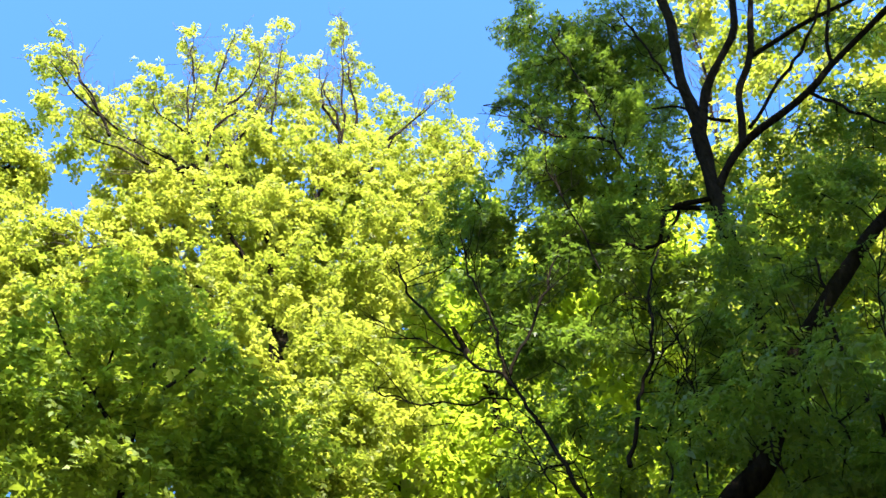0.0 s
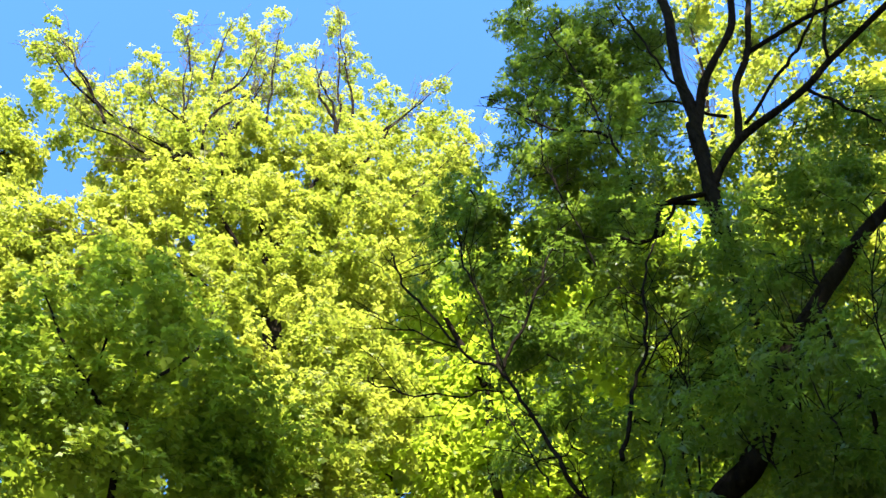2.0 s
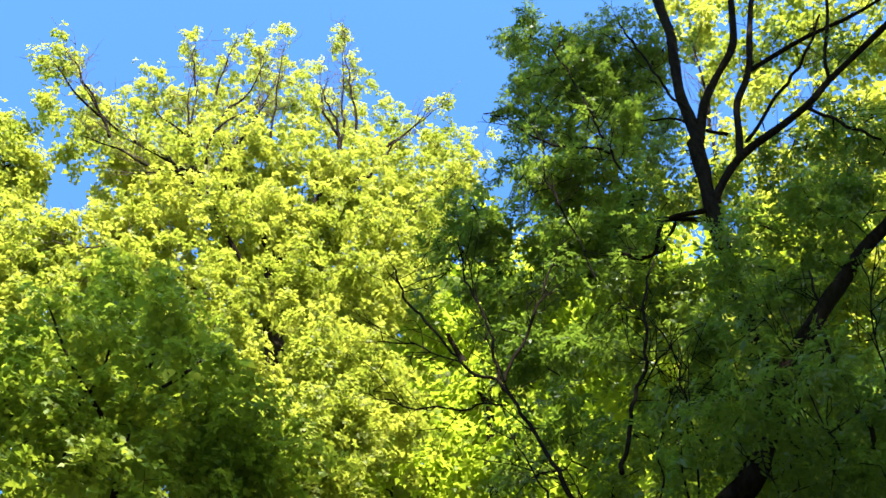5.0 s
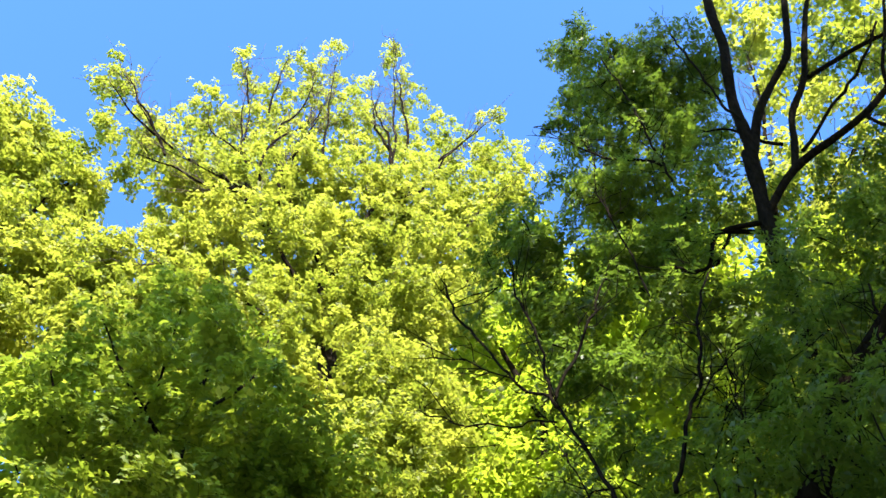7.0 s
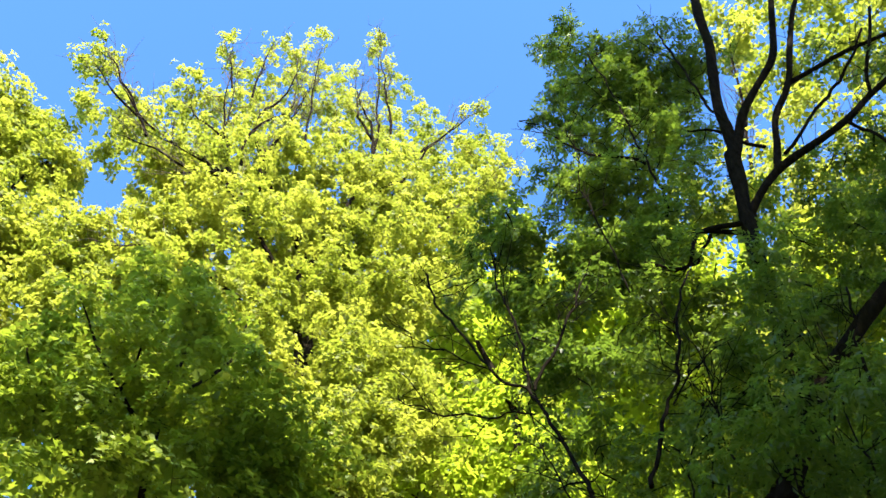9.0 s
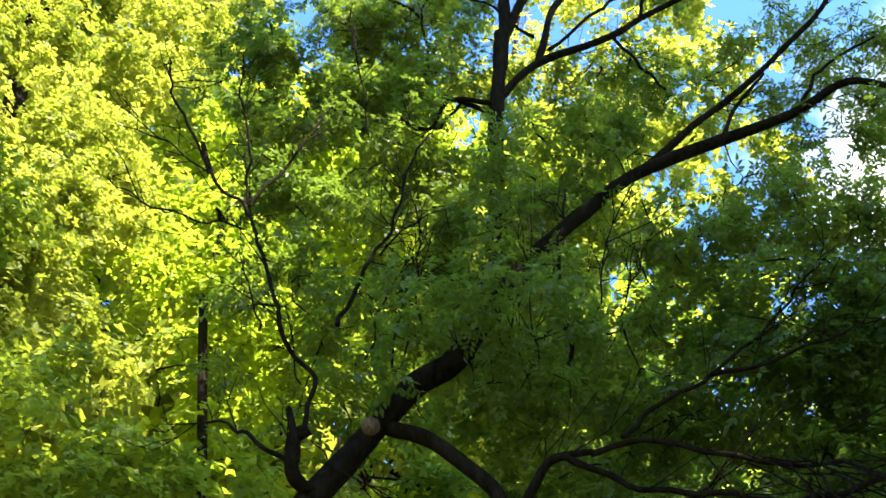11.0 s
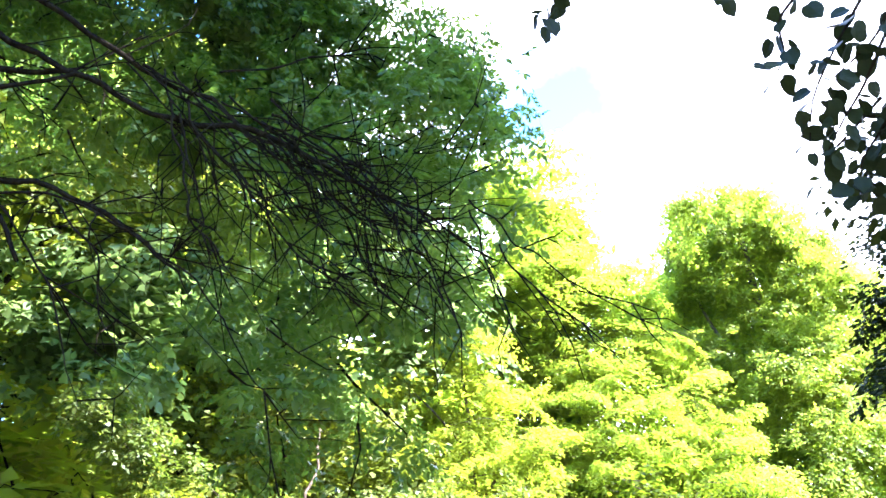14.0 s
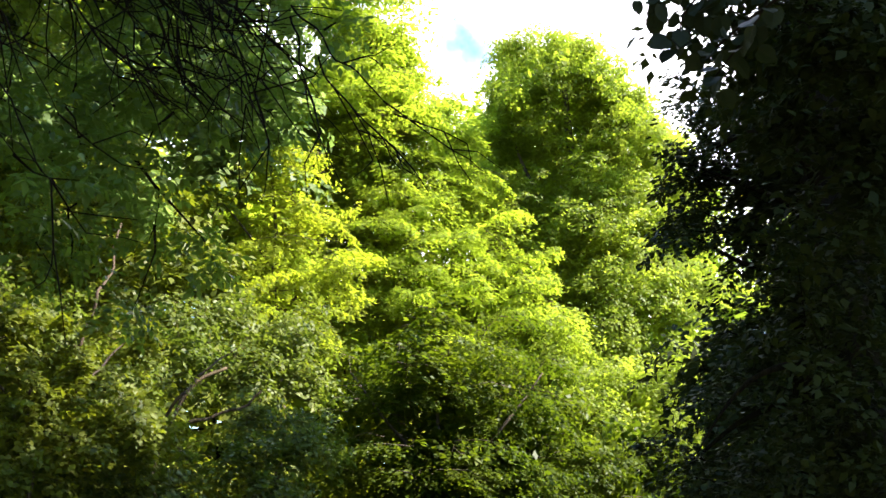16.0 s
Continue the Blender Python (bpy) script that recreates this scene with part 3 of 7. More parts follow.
limb(maple, "limb", 0.036, 0.007, [(-1.94, 10.83, 21.03), (-2.51, 11.12, 23.19), (-2.42, 11.24, 25.18)])
limb(maple, "limb", 0.037, 0.004, [(-2.52, 10.09, 12.92), (-3.39, 8.98, 13.43), (-4.25, 8.16, 13.47), (-5.06, 7.69, 12.90)])
limb(maple, "limb", 0.034, 0.005, [(-3.99, 9.06, 16.47), (-4.15, 8.99, 17.58), (-4.32, 8.91, 17.92), (-4.87, 8.62, 18.37), (-5.07, 8.50, 19.43)])
limb(maple, "limb", 0.025, 0.006, [(-4.20, 8.96, 17.63), (-4.38, 8.88, 18.24), (-4.33, 8.90, 19.05), (-4.55, 8.79, 20.67)])
limb(maple, "limb", 0.050, 0.006, [(-3.68, 9.73, 17.49), (-3.78, 9.69, 18.51), (-3.74, 9.71, 19.08), (-3.52, 9.79, 20.25), (-3.49, 9.90, 21.22), (-3.13, 10.13, 23.12)])
limb(maple, "limb", 0.031, 0.006, [(-3.97, 9.29, 17.57), (-4.06, 9.25, 18.65), (-3.79, 9.36, 19.55), (-3.51, 9.58, 20.47), (-3.69, 9.62, 22.98)])
limb(maple, "limb", 0.029, 0.005, [(-4.02, 8.94, 16.81), (-4.17, 8.76, 16.75), (-4.34, 8.56, 16.58), (-4.60, 8.42, 16.62), (-4.93, 8.24, 16.76), (-5.37, 7.96, 16.70)])
limb(maple, "limb", 0.024, 0.004, [(-4.16, 8.76, 16.68), (-4.21, 8.52, 16.14), (-4.46, 8.28, 15.72), (-4.68, 8.15, 15.41)])
limb(maple, "limb", 0.029, 0.005, [(-5.21, 8.18, 16.77), (-5.61, 8.03, 17.58), (-5.93, 7.80, 18.14), (-6.17, 7.61, 18.58), (-6.44, 7.39, 19.10)])
limb(maple, "limb", 0.024, 0.005, [(-5.51, 7.98, 17.21), (-5.94, 7.54, 17.42), (-6.33, 7.21, 17.85)])
limb(maple, "limb", 0.036, 0.007, [(-1.98, 10.82, 20.55), (-2.11, 10.80, 22.01), (-2.43, 10.83, 23.14), (-2.66, 10.78, 24.25)])
limb(maple, "limb", 0.039, 0.007, [(-1.69, 10.87, 20.60), (-1.68, 10.87, 22.15), (-1.82, 10.85, 23.40), (-1.99, 10.82, 24.73), (-2.16, 10.79, 27.16)])
limb(maple, "limb", 0.031, 0.006, [(-1.81, 10.75, 19.51), (-2.01, 10.71, 19.92), (-2.36, 10.64, 20.13), (-2.58, 10.59, 20.48), (-2.72, 10.56, 21.62)])
limb(maple, "limb", 0.029, 0.006, [(-0.94, 10.96, 20.89), (-0.45, 10.99, 21.74), (0.32, 11.00, 22.83)])
limb(maple, "limb", 0.028, 0.007, [(-3.16, 10.01, 19.52), (-3.29, 10.08, 22.08), (-3.41, 10.25, 25.42)])
limb(maple, "limb", 0.025, 0.006, [(-4.24, 9.28, 20.38), (-4.22, 9.28, 21.93), (-4.15, 9.32, 23.43)])
limb(maple, "limb", 0.024, 0.006, [(-4.46, 8.84, 19.78), (-4.66, 8.74, 20.83), (-4.77, 8.68, 21.78)])
foliage(maple, [
    (-6.92, 8.37, 20.15, 0.47, 0.34), (-6.75, 8.26, 18.51, 0.31, 0.45), (-6.30, 8.86, 19.16, 0.54, 0.45), (-6.78, 7.82, 19.98, 0.17, 0.56),
    (-6.60, 7.56, 18.51, 0.16, 0.75), (-5.88, 9.14, 19.08, 0.64, 0.4), (-5.49, 9.62, 20.73, 0.71, 0.38), (-5.00, 9.88, 21.67, 0.59, 0.38),
    (-5.09, 9.83, 19.46, 0.87, 0.5), (-4.74, 10.24, 23.16, 0.69, 0.3), (-4.52, 10.34, 21.45, 0.95, 0.38), (-3.91, 10.81, 24.79, 0.64, 0.18),
    (-3.61, 10.80, 26.03, 0.36, 0.27), (-4.99, 9.30, 22.64, 0.27, 0.34), (-4.34, 9.97, 24.44, 0.29, 0.27), (-3.58, 10.70, 26.65, 0.20, 0.45),
])
foliage(maple, [
    (-3.89, 10.14, 24.16, 0.26, 0.36), (-5.04, 9.16, 22.91, 0.15, 0.56), (-2.27, 11.36, 28.16, 0.21, 0.45), (-2.01, 11.52, 26.35, 0.26, 0.36),
    (-3.64, 11.00, 23.12, 1.01, 0.38), (-2.95, 11.43, 24.41, 0.73, 0.24), (-2.32, 11.88, 28.23, 0.39, 0.24), (-1.98, 11.94, 26.24, 0.48, 0.24),
    (-2.55, 11.62, 22.79, 1.01, 0.38), (-1.71, 11.99, 24.15, 0.80, 0.3), (-0.90, 12.08, 24.07, 0.73, 0.24), (0.05, 12.11, 24.14, 0.56, 0.18),
    (-0.58, 12.10, 22.58, 0.82, 0.38), (0.26, 12.11, 22.49, 0.69, 0.38), (1.00, 12.07, 22.97, 0.43, 0.3), (0.35, 11.58, 24.12, 0.21, 0.36),
])
foliage(maple, [
    (-2.80, 11.35, 25.47, 0.25, 0.36), (-1.41, 12.03, 21.81, 0.98, 0.38), (-6.15, 8.71, 17.44, 0.45, 0.3), (-6.51, 8.45, 17.99, 0.36, 0.25),
])
foliage(maple, [
    (-5.04, 8.80, 16.89, 0.71, 1), (-4.37, 9.38, 17.58, 0.89, 1), (-3.65, 10.12, 18.92, 0.95, 1), (-2.69, 10.64, 19.43, 0.98, 1),
    (-1.73, 11.04, 19.34, 0.98, 1), (-0.62, 11.36, 19.72, 0.89, 0.75), (0.31, 11.38, 20.07, 0.62, 0.75), (0.69, 11.36, 20.68, 0.46, 0.52),
    (-4.65, 8.40, 14.56, 0.61, 1), (-4.14, 8.88, 15.07, 0.80, 1), (-3.43, 9.61, 16.05, 0.85, 1), (-2.51, 10.09, 16.65, 0.88, 1),
    (-1.49, 10.50, 16.77, 0.89, 1), (-0.51, 10.79, 17.26, 0.82, 1), (-5.03, 7.94, 13.39, 0.57, 1), (-5.25, 7.80, 12.70, 0.55, 1),
])
foliage(maple, [
    (-4.48, 8.26, 12.99, 0.67, 1), (-3.74, 8.73, 13.41, 0.69, 1), (-3.05, 9.31, 14.09, 0.64, 1), (-2.15, 9.77, 14.73, 0.62, 1),
    (-1.33, 10.31, 15.07, 0.73, 1), (-0.61, 10.58, 15.49, 0.56, 0.7), (-4.91, 7.78, 11.50, 0.58, 1), (-4.42, 8.07, 11.69, 0.59, 1),
    (-2.98, 8.91, 12.80, 0.55, 1), (-1.74, 9.44, 12.95, 0.52, 1), (-1.24, 9.92, 13.21, 0.62, 1), (-1.84, 9.22, 11.89, 0.45, 1),
    (-1.43, 9.29, 11.51, 0.51, 1), (-0.91, 9.96, 12.39, 0.63, 0.7), (-1.79, 9.02, 10.87, 0.42, 1), (-1.15, 9.53, 10.92, 0.57, 0.6),
])
foliage(maple, [
    (-0.61, 9.98, 11.52, 0.53, 0.5), (-1.61, 9.06, 10.15, 0.54, 1), (-2.26, 9.23, 11.62, 0.34, 1), (-2.28, 9.12, 10.81, 0.42, 1),
    (-2.39, 9.61, 13.79, 0.30, 0.7), (-2.59, 9.04, 11.87, 0.37, 1), (-2.31, 9.01, 9.99, 0.40, 1),
])

left_maple = tree("maple_tree", "broad maple with lit yellow-green crown beside taller maple", MAPLE_LEAF, BARK_SHADED, "maple", 0.075, group="maples round the clearing")
limb(left_maple, "trunk", 0.149, 0.088, [(-7.20, 7.80, 0.00), (-6.11, 7.88, 9.25), (-6.92, 7.74, 11.80), (-7.49, 7.47, 14.06)])
limb(left_maple, "limb", 0.063, 0.020, [(-6.92, 7.74, 11.80), (-6.98, 7.95, 13.57), (-6.95, 8.23, 15.49), (-6.81, 8.61, 17.16)])
limb(left_maple, "limb", 0.061, 0.021, [(-7.49, 7.47, 14.06), (-7.77, 7.46, 15.70), (-7.96, 7.56, 17.42)])
limb(left_maple, "limb", 0.044, 0.030, [(-5.57, 8.99, 14.28), (-6.27, 8.77, 15.25), (-6.65, 8.73, 16.33)])
foliage(left_maple, [
    (-8.01, 7.50, 17.21, 0.64, 1), (-7.72, 7.80, 17.22, 0.51, 0.8), (-7.34, 8.16, 17.04, 0.51, 1), (-7.04, 8.42, 17.45, 0.33, 0.6),
    (-7.28, 7.94, 15.92, 0.72, 1), (-6.89, 8.54, 16.50, 0.55, 1), (-6.63, 8.75, 16.90, 0.32, 0.6), (-6.96, 7.96, 14.45, 0.72, 1),
    (-6.60, 8.52, 15.24, 0.56, 0.8), (-6.66, 7.95, 13.14, 0.63, 1), (-6.34, 8.22, 13.60, 0.60, 1), (-6.06, 8.42, 14.13, 0.52, 1),
    (-6.27, 8.01, 12.19, 0.47, 1), (-5.80, 8.12, 12.27, 0.47, 0.8), (-6.17, 8.10, 11.61, 0.23, 0.4), (-8.11, 7.09, 15.98, 0.87, 1),
])
foliage(left_maple, [
    (-7.51, 7.44, 13.73, 0.86, 1), (-6.81, 7.70, 11.75, 0.78, 1), (-4.90, 7.52, 9.23, 0.25, 0.6),
])

sapling = tree("maple_sapling", "young maple in shade with mid-green leaves", SHADE_LEAF, BARK_SHADED, "maple", 0.062, group="young maples under the canopy")
limb(sapling, "trunk", 0.036, 0.020, [(-2.30, 6.90, 0.00), (-2.80, 6.61, 7.85), (-2.91, 6.67, 8.76), (-2.91, 6.89, 9.99), (-3.13, 6.90, 11.22)])
limb(sapling, "limb", 0.026, 0.008, [(-2.87, 6.58, 8.17), (-3.29, 6.15, 8.69), (-3.69, 5.92, 9.42)])
limb(sapling, "limb", 0.025, 0.009, [(-3.24, 6.18, 7.49), (-3.23, 6.19, 8.01), (-3.13, 6.35, 8.89), (-3.20, 6.43, 10.19)])
limb(sapling, "limb", 0.022, 0.010, [(-2.91, 6.67, 8.76), (-2.52, 7.15, 9.90), (-2.51, 7.36, 10.91)])
limb(sapling, "limb", 0.020, 0.008, [(-3.24, 6.18, 7.49), (-3.67, 5.94, 8.06), (-3.93, 5.76, 8.76)])
foliage(sapling, [
    (-2.12, 7.33, 7.88, 0.48, 0.8), (-1.51, 7.27, 7.18, 0.40, 0.8), (-1.77, 7.01, 6.70, 0.38, 1), (-1.04, 7.15, 6.65, 0.33, 0.8),
    (-0.70, 7.59, 7.33, 0.31, 0.6),
])
foliage(maple, [
    (-2.26, 9.16, 9.86, 0.54, 1), (-2.78, 9.02, 9.98, 0.54, 1), (-1.64, 9.28, 9.59, 0.46, 1), (-2.13, 8.98, 8.90, 0.50, 1),
    (-1.30, 9.13, 8.57, 0.50, 1), (-0.94, 9.58, 9.63, 0.47, 0.7), (-1.62, 8.88, 7.76, 0.47, 1), (-0.33, 9.61, 8.95, 0.45, 0.6),
    (-2.04, 8.80, 7.39, 0.52, 1),
])
foliage(sapling, [
    (-3.34, 6.58, 10.40, 0.43, 1), (-3.43, 6.31, 9.52, 0.46, 1), (-2.95, 6.77, 10.03, 0.48, 1), (-3.61, 5.97, 8.89, 0.43, 1),
    (-3.08, 6.37, 8.91, 0.49, 1), (-2.62, 6.90, 9.37, 0.49, 1), (-3.80, 5.85, 8.40, 0.42, 1), (-3.33, 6.13, 8.24, 0.47, 1),
    (-2.78, 6.40, 8.19, 0.49, 1), (-2.34, 6.89, 8.64, 0.49, 1), (-3.71, 5.79, 7.72, 0.40, 0.8), (-3.45, 5.83, 7.31, 0.33, 1),
    (-3.06, 6.16, 7.53, 0.39, 1), (-2.59, 6.48, 7.66, 0.40, 1), (-2.14, 6.86, 8.04, 0.41, 1), (-1.83, 7.15, 8.42, 0.38, 1),
])
foliage(sapling, [
    (-1.46, 7.44, 8.74, 0.34, 0.7), (-2.31, 7.33, 10.35, 0.31, 0.6),
])
foliage(sapling, [
    (-2.60, 7.50, 9.54, 0.48, 0.7), (-2.07, 7.55, 8.98, 0.40, 0.7), (-2.37, 7.36, 8.57, 0.45, 0.8), (-1.71, 7.54, 8.36, 0.33, 0.6),
])
foliage(sapling, [
    (-0.58, 7.01, 6.31, 0.41, 0.9), (-0.07, 7.03, 6.23, 0.41, 0.9), (0.48, 7.01, 6.19, 0.36, 0.8), (-0.54, 6.91, 5.77, 0.39, 1),
    (0.98, 7.15, 6.24, 0.32, 0.6), (-0.07, 6.93, 5.78, 0.35, 0.8),
])
foliage(sapling, [
    (-2.30, 5.98, 8.75, 0.36, 0.5), (-2.04, 6.39, 8.88, 0.36, 0.5), (-2.37, 6.76, 8.86, 0.36, 0.5), (-1.85, 6.51, 8.41, 0.36, 0.5),
    (-1.72, 7.00, 8.39, 0.36, 0.5), (-2.13, 7.22, 8.48, 0.36, 0.5), (-2.47, 5.67, 8.94, 0.36, 0.5), (-2.40, 6.86, 8.32, 0.36, 0.5),
    (-1.73, 7.50, 8.29, 0.36, 0.5), (-2.01, 7.05, 7.79, 0.36, 0.5), (-2.76, 6.12, 8.88, 0.36, 0.5), (-2.95, 6.59, 8.81, 0.36, 0.5),
])

ash = tree("ash_tree", "leaning ash with dark trunk and shaded pinnate leaves", ASH_LEAF, BARK_SHADED, "ash", 0.17)
ash.knotty = 0.025
limb(ash, "trunk", 0.083, 0.067, [(-1.59, 4.18, 0.00), (0.54, 4.50, 3.79), (0.81, 4.55, 4.29), (1.11, 4.58, 4.81), (1.30, 4.58, 5.12), (1.50, 4.57, 5.43), (1.72, 4.54, 5.65), (2.01, 4.52, 6.16)])
limb(ash, "limb", 0.0640, 0.0460, [(1.95, 4.56, 6.07), (2.14, 4.53, 6.51), (2.28, 4.51, 6.67), (2.74, 4.42, 7.23), (3.13, 4.27, 7.62), (3.77, 3.99, 7.96)])
limb(ash, "limb", 0.0460, 0.0140, [(3.77, 3.99, 7.96), (4.21, 3.67, 8.07), (4.54, 3.41, 8.25), (4.68, 3.21, 8.05), (4.95, 2.97, 7.58)])
limb(ash, "limb", 0.0330, 0.0190, [(3.13, 4.27, 7.62), (3.63, 4.12, 8.20), (4.20, 3.83, 8.81), (4.73, 3.50, 9.45), (5.05, 3.19, 10.00)])
limb(ash, "limb", 0.0210, 0.0120, [(3.77, 3.99, 7.96), (3.95, 3.95, 8.39), (4.23, 3.80, 8.79)])
limb(ash, "limb", 0.0180, 0.0100, [(4.21, 3.67, 8.07), (4.57, 3.54, 8.68), (4.90, 3.25, 8.83)])
limb(ash, "limb", 0.0490, 0.0620, [(2.02, 4.53, 6.16), (2.05, 4.56, 6.73), (2.14, 4.63, 7.68), (2.24, 4.70, 8.82), (2.34, 4.76, 9.82)])
limb(ash, "limb", 0.0560, 0.0550, [(2.13, 4.63, 7.91), (2.23, 4.70, 8.75), (2.35, 4.70, 9.74), (2.41, 4.72, 10.67), (2.54, 4.69, 11.72), (2.63, 4.67, 12.89), (2.72, 4.67, 14.15)])
limb(ash, "limb", 0.0430, 0.0330, [(2.35, 4.70, 9.66), (2.49, 4.66, 10.16), (2.65, 4.59, 10.54), (3.01, 4.48, 11.19), (3.18, 4.42, 11.88), (3.37, 4.35, 12.78)])
limb(ash, "limb", 0.0400, 0.0250, [(2.24, 4.69, 8.69), (2.59, 4.62, 9.26), (3.27, 4.42, 9.77), (3.58, 4.31, 10.06), (4.10, 3.96, 10.34), (4.50, 3.66, 10.58)])
limb(ash, "limb", 0.0330, 0.0250, [(2.61, 4.61, 9.28), (2.83, 4.60, 10.22), (3.07, 4.50, 10.79), (3.36, 4.42, 11.83), (3.57, 4.32, 12.49)])
limb(ash, "limb", 0.0250, 0.0150, [(3.02, 4.54, 10.72), (3.53, 4.35, 10.94), (3.96, 4.10, 10.86), (4.27, 3.93, 10.90)])
limb(ash, "limb", 0.0180, 0.0120, [(2.73, 4.60, 9.55), (3.28, 4.41, 10.24), (3.52, 4.29, 10.51), (3.77, 4.14, 11.08)])
limb(ash, "limb", 0.0200, 0.0150, [(3.58, 4.31, 10.04), (3.76, 4.21, 10.72), (3.97, 4.09, 11.51)])
limb(ash, "limb", 0.0180, 0.0080, [(2.62, 4.66, 9.77), (2.36, 4.75, 10.12), (2.04, 4.78, 10.35)])
limb(ash, "limb", 0.0180, 0.0100, [(3.28, 4.42, 9.74), (3.43, 4.30, 9.24), (3.62, 4.27, 8.92)])
limb(ash, "limb", 0.0140, 0.0080, [(1.60, 4.63, 8.67), (1.59, 4.64, 9.15), (1.53, 4.71, 9.95), (1.47, 4.78, 10.92), (1.32, 4.82, 12.21)])
limb(ash, "limb", 0.0160, 0.0080, [(2.37, 4.68, 10.11), (2.26, 4.68, 10.86), (2.16, 4.73, 11.87), (2.11, 4.75, 12.74)])
limb(ash, "limb", 0.0150, 0.0070, [(1.53, 4.66, 9.55), (1.33, 4.72, 9.78), (0.97, 4.85, 10.15), (0.60, 4.96, 10.92)])
limb(ash, "limb", 0.0074, 0.0056, [(1.11, 4.57, 7.58), (1.03, 4.64, 8.43), (0.96, 4.70, 9.32), (0.95, 4.81, 10.65)])
limb(ash, "limb", 0.0240, 0.0140, [(2.19, 4.66, 8.44), (1.93, 4.72, 8.57), (1.75, 4.68, 8.48)])
limb(ash, "limb", 0.0160, 0.0070, [(1.91, 4.73, 8.56), (1.71, 4.70, 8.05), (1.36, 4.71, 8.03)])
limb(ash, "limb", 0.0240, 0.0110, [(2.14, 4.63, 8.54), (1.81, 4.67, 8.47), (1.61, 4.64, 7.95), (1.29, 4.64, 8.02)])
limb(ash, "limb", 0.0400, 0.0350, [(0.98, 4.56, 4.56), (0.82, 4.45, 4.57), (0.78, 4.40, 4.74), (0.84, 4.36, 4.80)])
limb(ash, "limb", 0.0240, 0.0180, [(0.82, 4.45, 4.57), (0.78, 4.37, 4.72), (0.73, 4.38, 4.92)])
limb(ash, "limb", 0.0160, 0.0080, [(0.81, 4.40, 4.61), (0.82, 4.36, 4.87), (0.85, 4.37, 5.14), (0.65, 4.40, 5.47), (0.50, 4.47, 5.97), (0.37, 4.59, 6.55), (0.14, 4.70, 6.94), (-0.12, 4.80, 7.48), (-0.28, 4.84, 7.88), (-0.37, 4.89, 8.32)])
limb(ash, "limb", 0.0130, 0.0060, [(0.36, 4.59, 6.60), (0.34, 4.64, 7.11), (0.22, 4.69, 7.71), (0.18, 4.80, 8.44)])
limb(ash, "limb", 0.0130, 0.0060, [(0.39, 4.58, 6.57), (0.54, 4.57, 6.95), (0.77, 4.64, 7.58), (0.97, 4.70, 8.37)])
limb(ash, "limb", 0.0068, 0.0040, [(0.14, 4.70, 6.94), (-0.21, 4.90, 7.35), (-0.64, 5.06, 7.59)])
limb(ash, "limb", 0.0068, 0.0040, [(0.35, 4.54, 6.29), (0.00, 4.70, 6.47), (-0.41, 4.88, 6.75), (-0.61, 4.96, 6.93)])
limb(ash, "limb", 0.0150, 0.0080, [(0.94, 4.40, 5.56), (1.06, 4.42, 6.06), (1.21, 4.44, 6.46), (1.37, 4.50, 7.08), (1.55, 4.54, 7.78)])
limb(ash, "limb", 0.0068, 0.0040, [(1.17, 4.45, 6.27), (1.34, 4.45, 6.57), (1.71, 4.49, 6.91)])
limb(ash, "limb", 0.0130, 0.0050, [(0.76, 4.41, 4.63), (0.58, 4.49, 4.79), (0.40, 4.72, 4.98), (0.17, 4.94, 5.10)])
limb(ash, "limb", 0.0140, 0.0080, [(2.19, 4.05, 5.37), (2.25, 4.07, 5.74), (2.35, 4.19, 6.46), (2.47, 4.23, 7.17)])
limb(ash, "limb", 0.0490, 0.0330, [(1.34, 4.57, 5.07), (1.49, 4.35, 4.89), (1.63, 4.19, 4.65), (1.74, 4.08, 4.43), (1.73, 4.03, 4.18)])
limb(ash, "limb", 0.0240, 0.0200, [(1.73, 4.03, 4.18), (1.67, 4.01, 4.10), (1.75, 3.97, 3.97), (1.88, 3.90, 3.84)])
limb(ash, "limb", 0.0280, 0.0150, [(1.78, 4.03, 4.23), (1.86, 3.97, 4.39), (1.94, 3.92, 4.55), (2.01, 3.83, 4.56), (2.10, 3.72, 4.54)])
limb(ash, "limb", 0.0200, 0.0160, [(1.81, 4.02, 4.25), (1.88, 3.96, 4.17), (1.92, 3.91, 4.01), (1.90, 3.83, 3.68), (2.03, 3.70, 3.64), (2.17, 3.55, 3.62)])
limb(ash, "limb", 0.0200, 0.0090, [(1.83, 4.01, 4.27), (1.96, 3.86, 3.94), (2.05, 3.69, 3.64), (2.22, 3.40, 3.37), (2.25, 3.25, 3.14)])
limb(ash, "limb", 0.0170, 0.0070, [(2.03, 3.70, 3.65), (2.37, 3.41, 3.55), (2.60, 3.09, 3.39), (2.65, 2.77, 3.08)])
limb(ash, "limb", 0.0160, 0.0130, [(1.82, 3.99, 4.01), (2.04, 3.87, 4.14), (2.28, 3.66, 4.19), (2.51, 3.43, 4.23)])
limb(ash, "limb", 0.0160, 0.0100, [(1.93, 3.91, 3.93), (2.08, 3.73, 4.02), (2.27, 3.55, 4.08), (2.45, 3.35, 4.15)])
limb(ash, "limb", 0.0170, 0.0120, [(2.01, 3.83, 4.54), (2.23, 3.64, 4.36), (2.45, 3.35, 4.17), (2.57, 3.13, 3.99), (2.73, 2.97, 3.95)])
limb(ash, "limb", 0.0150, 0.0050, [(2.73, 2.97, 3.95), (3.03, 2.64, 3.90), (3.22, 2.39, 3.76), (3.36, 2.17, 3.64), (3.48, 1.97, 3.48)])
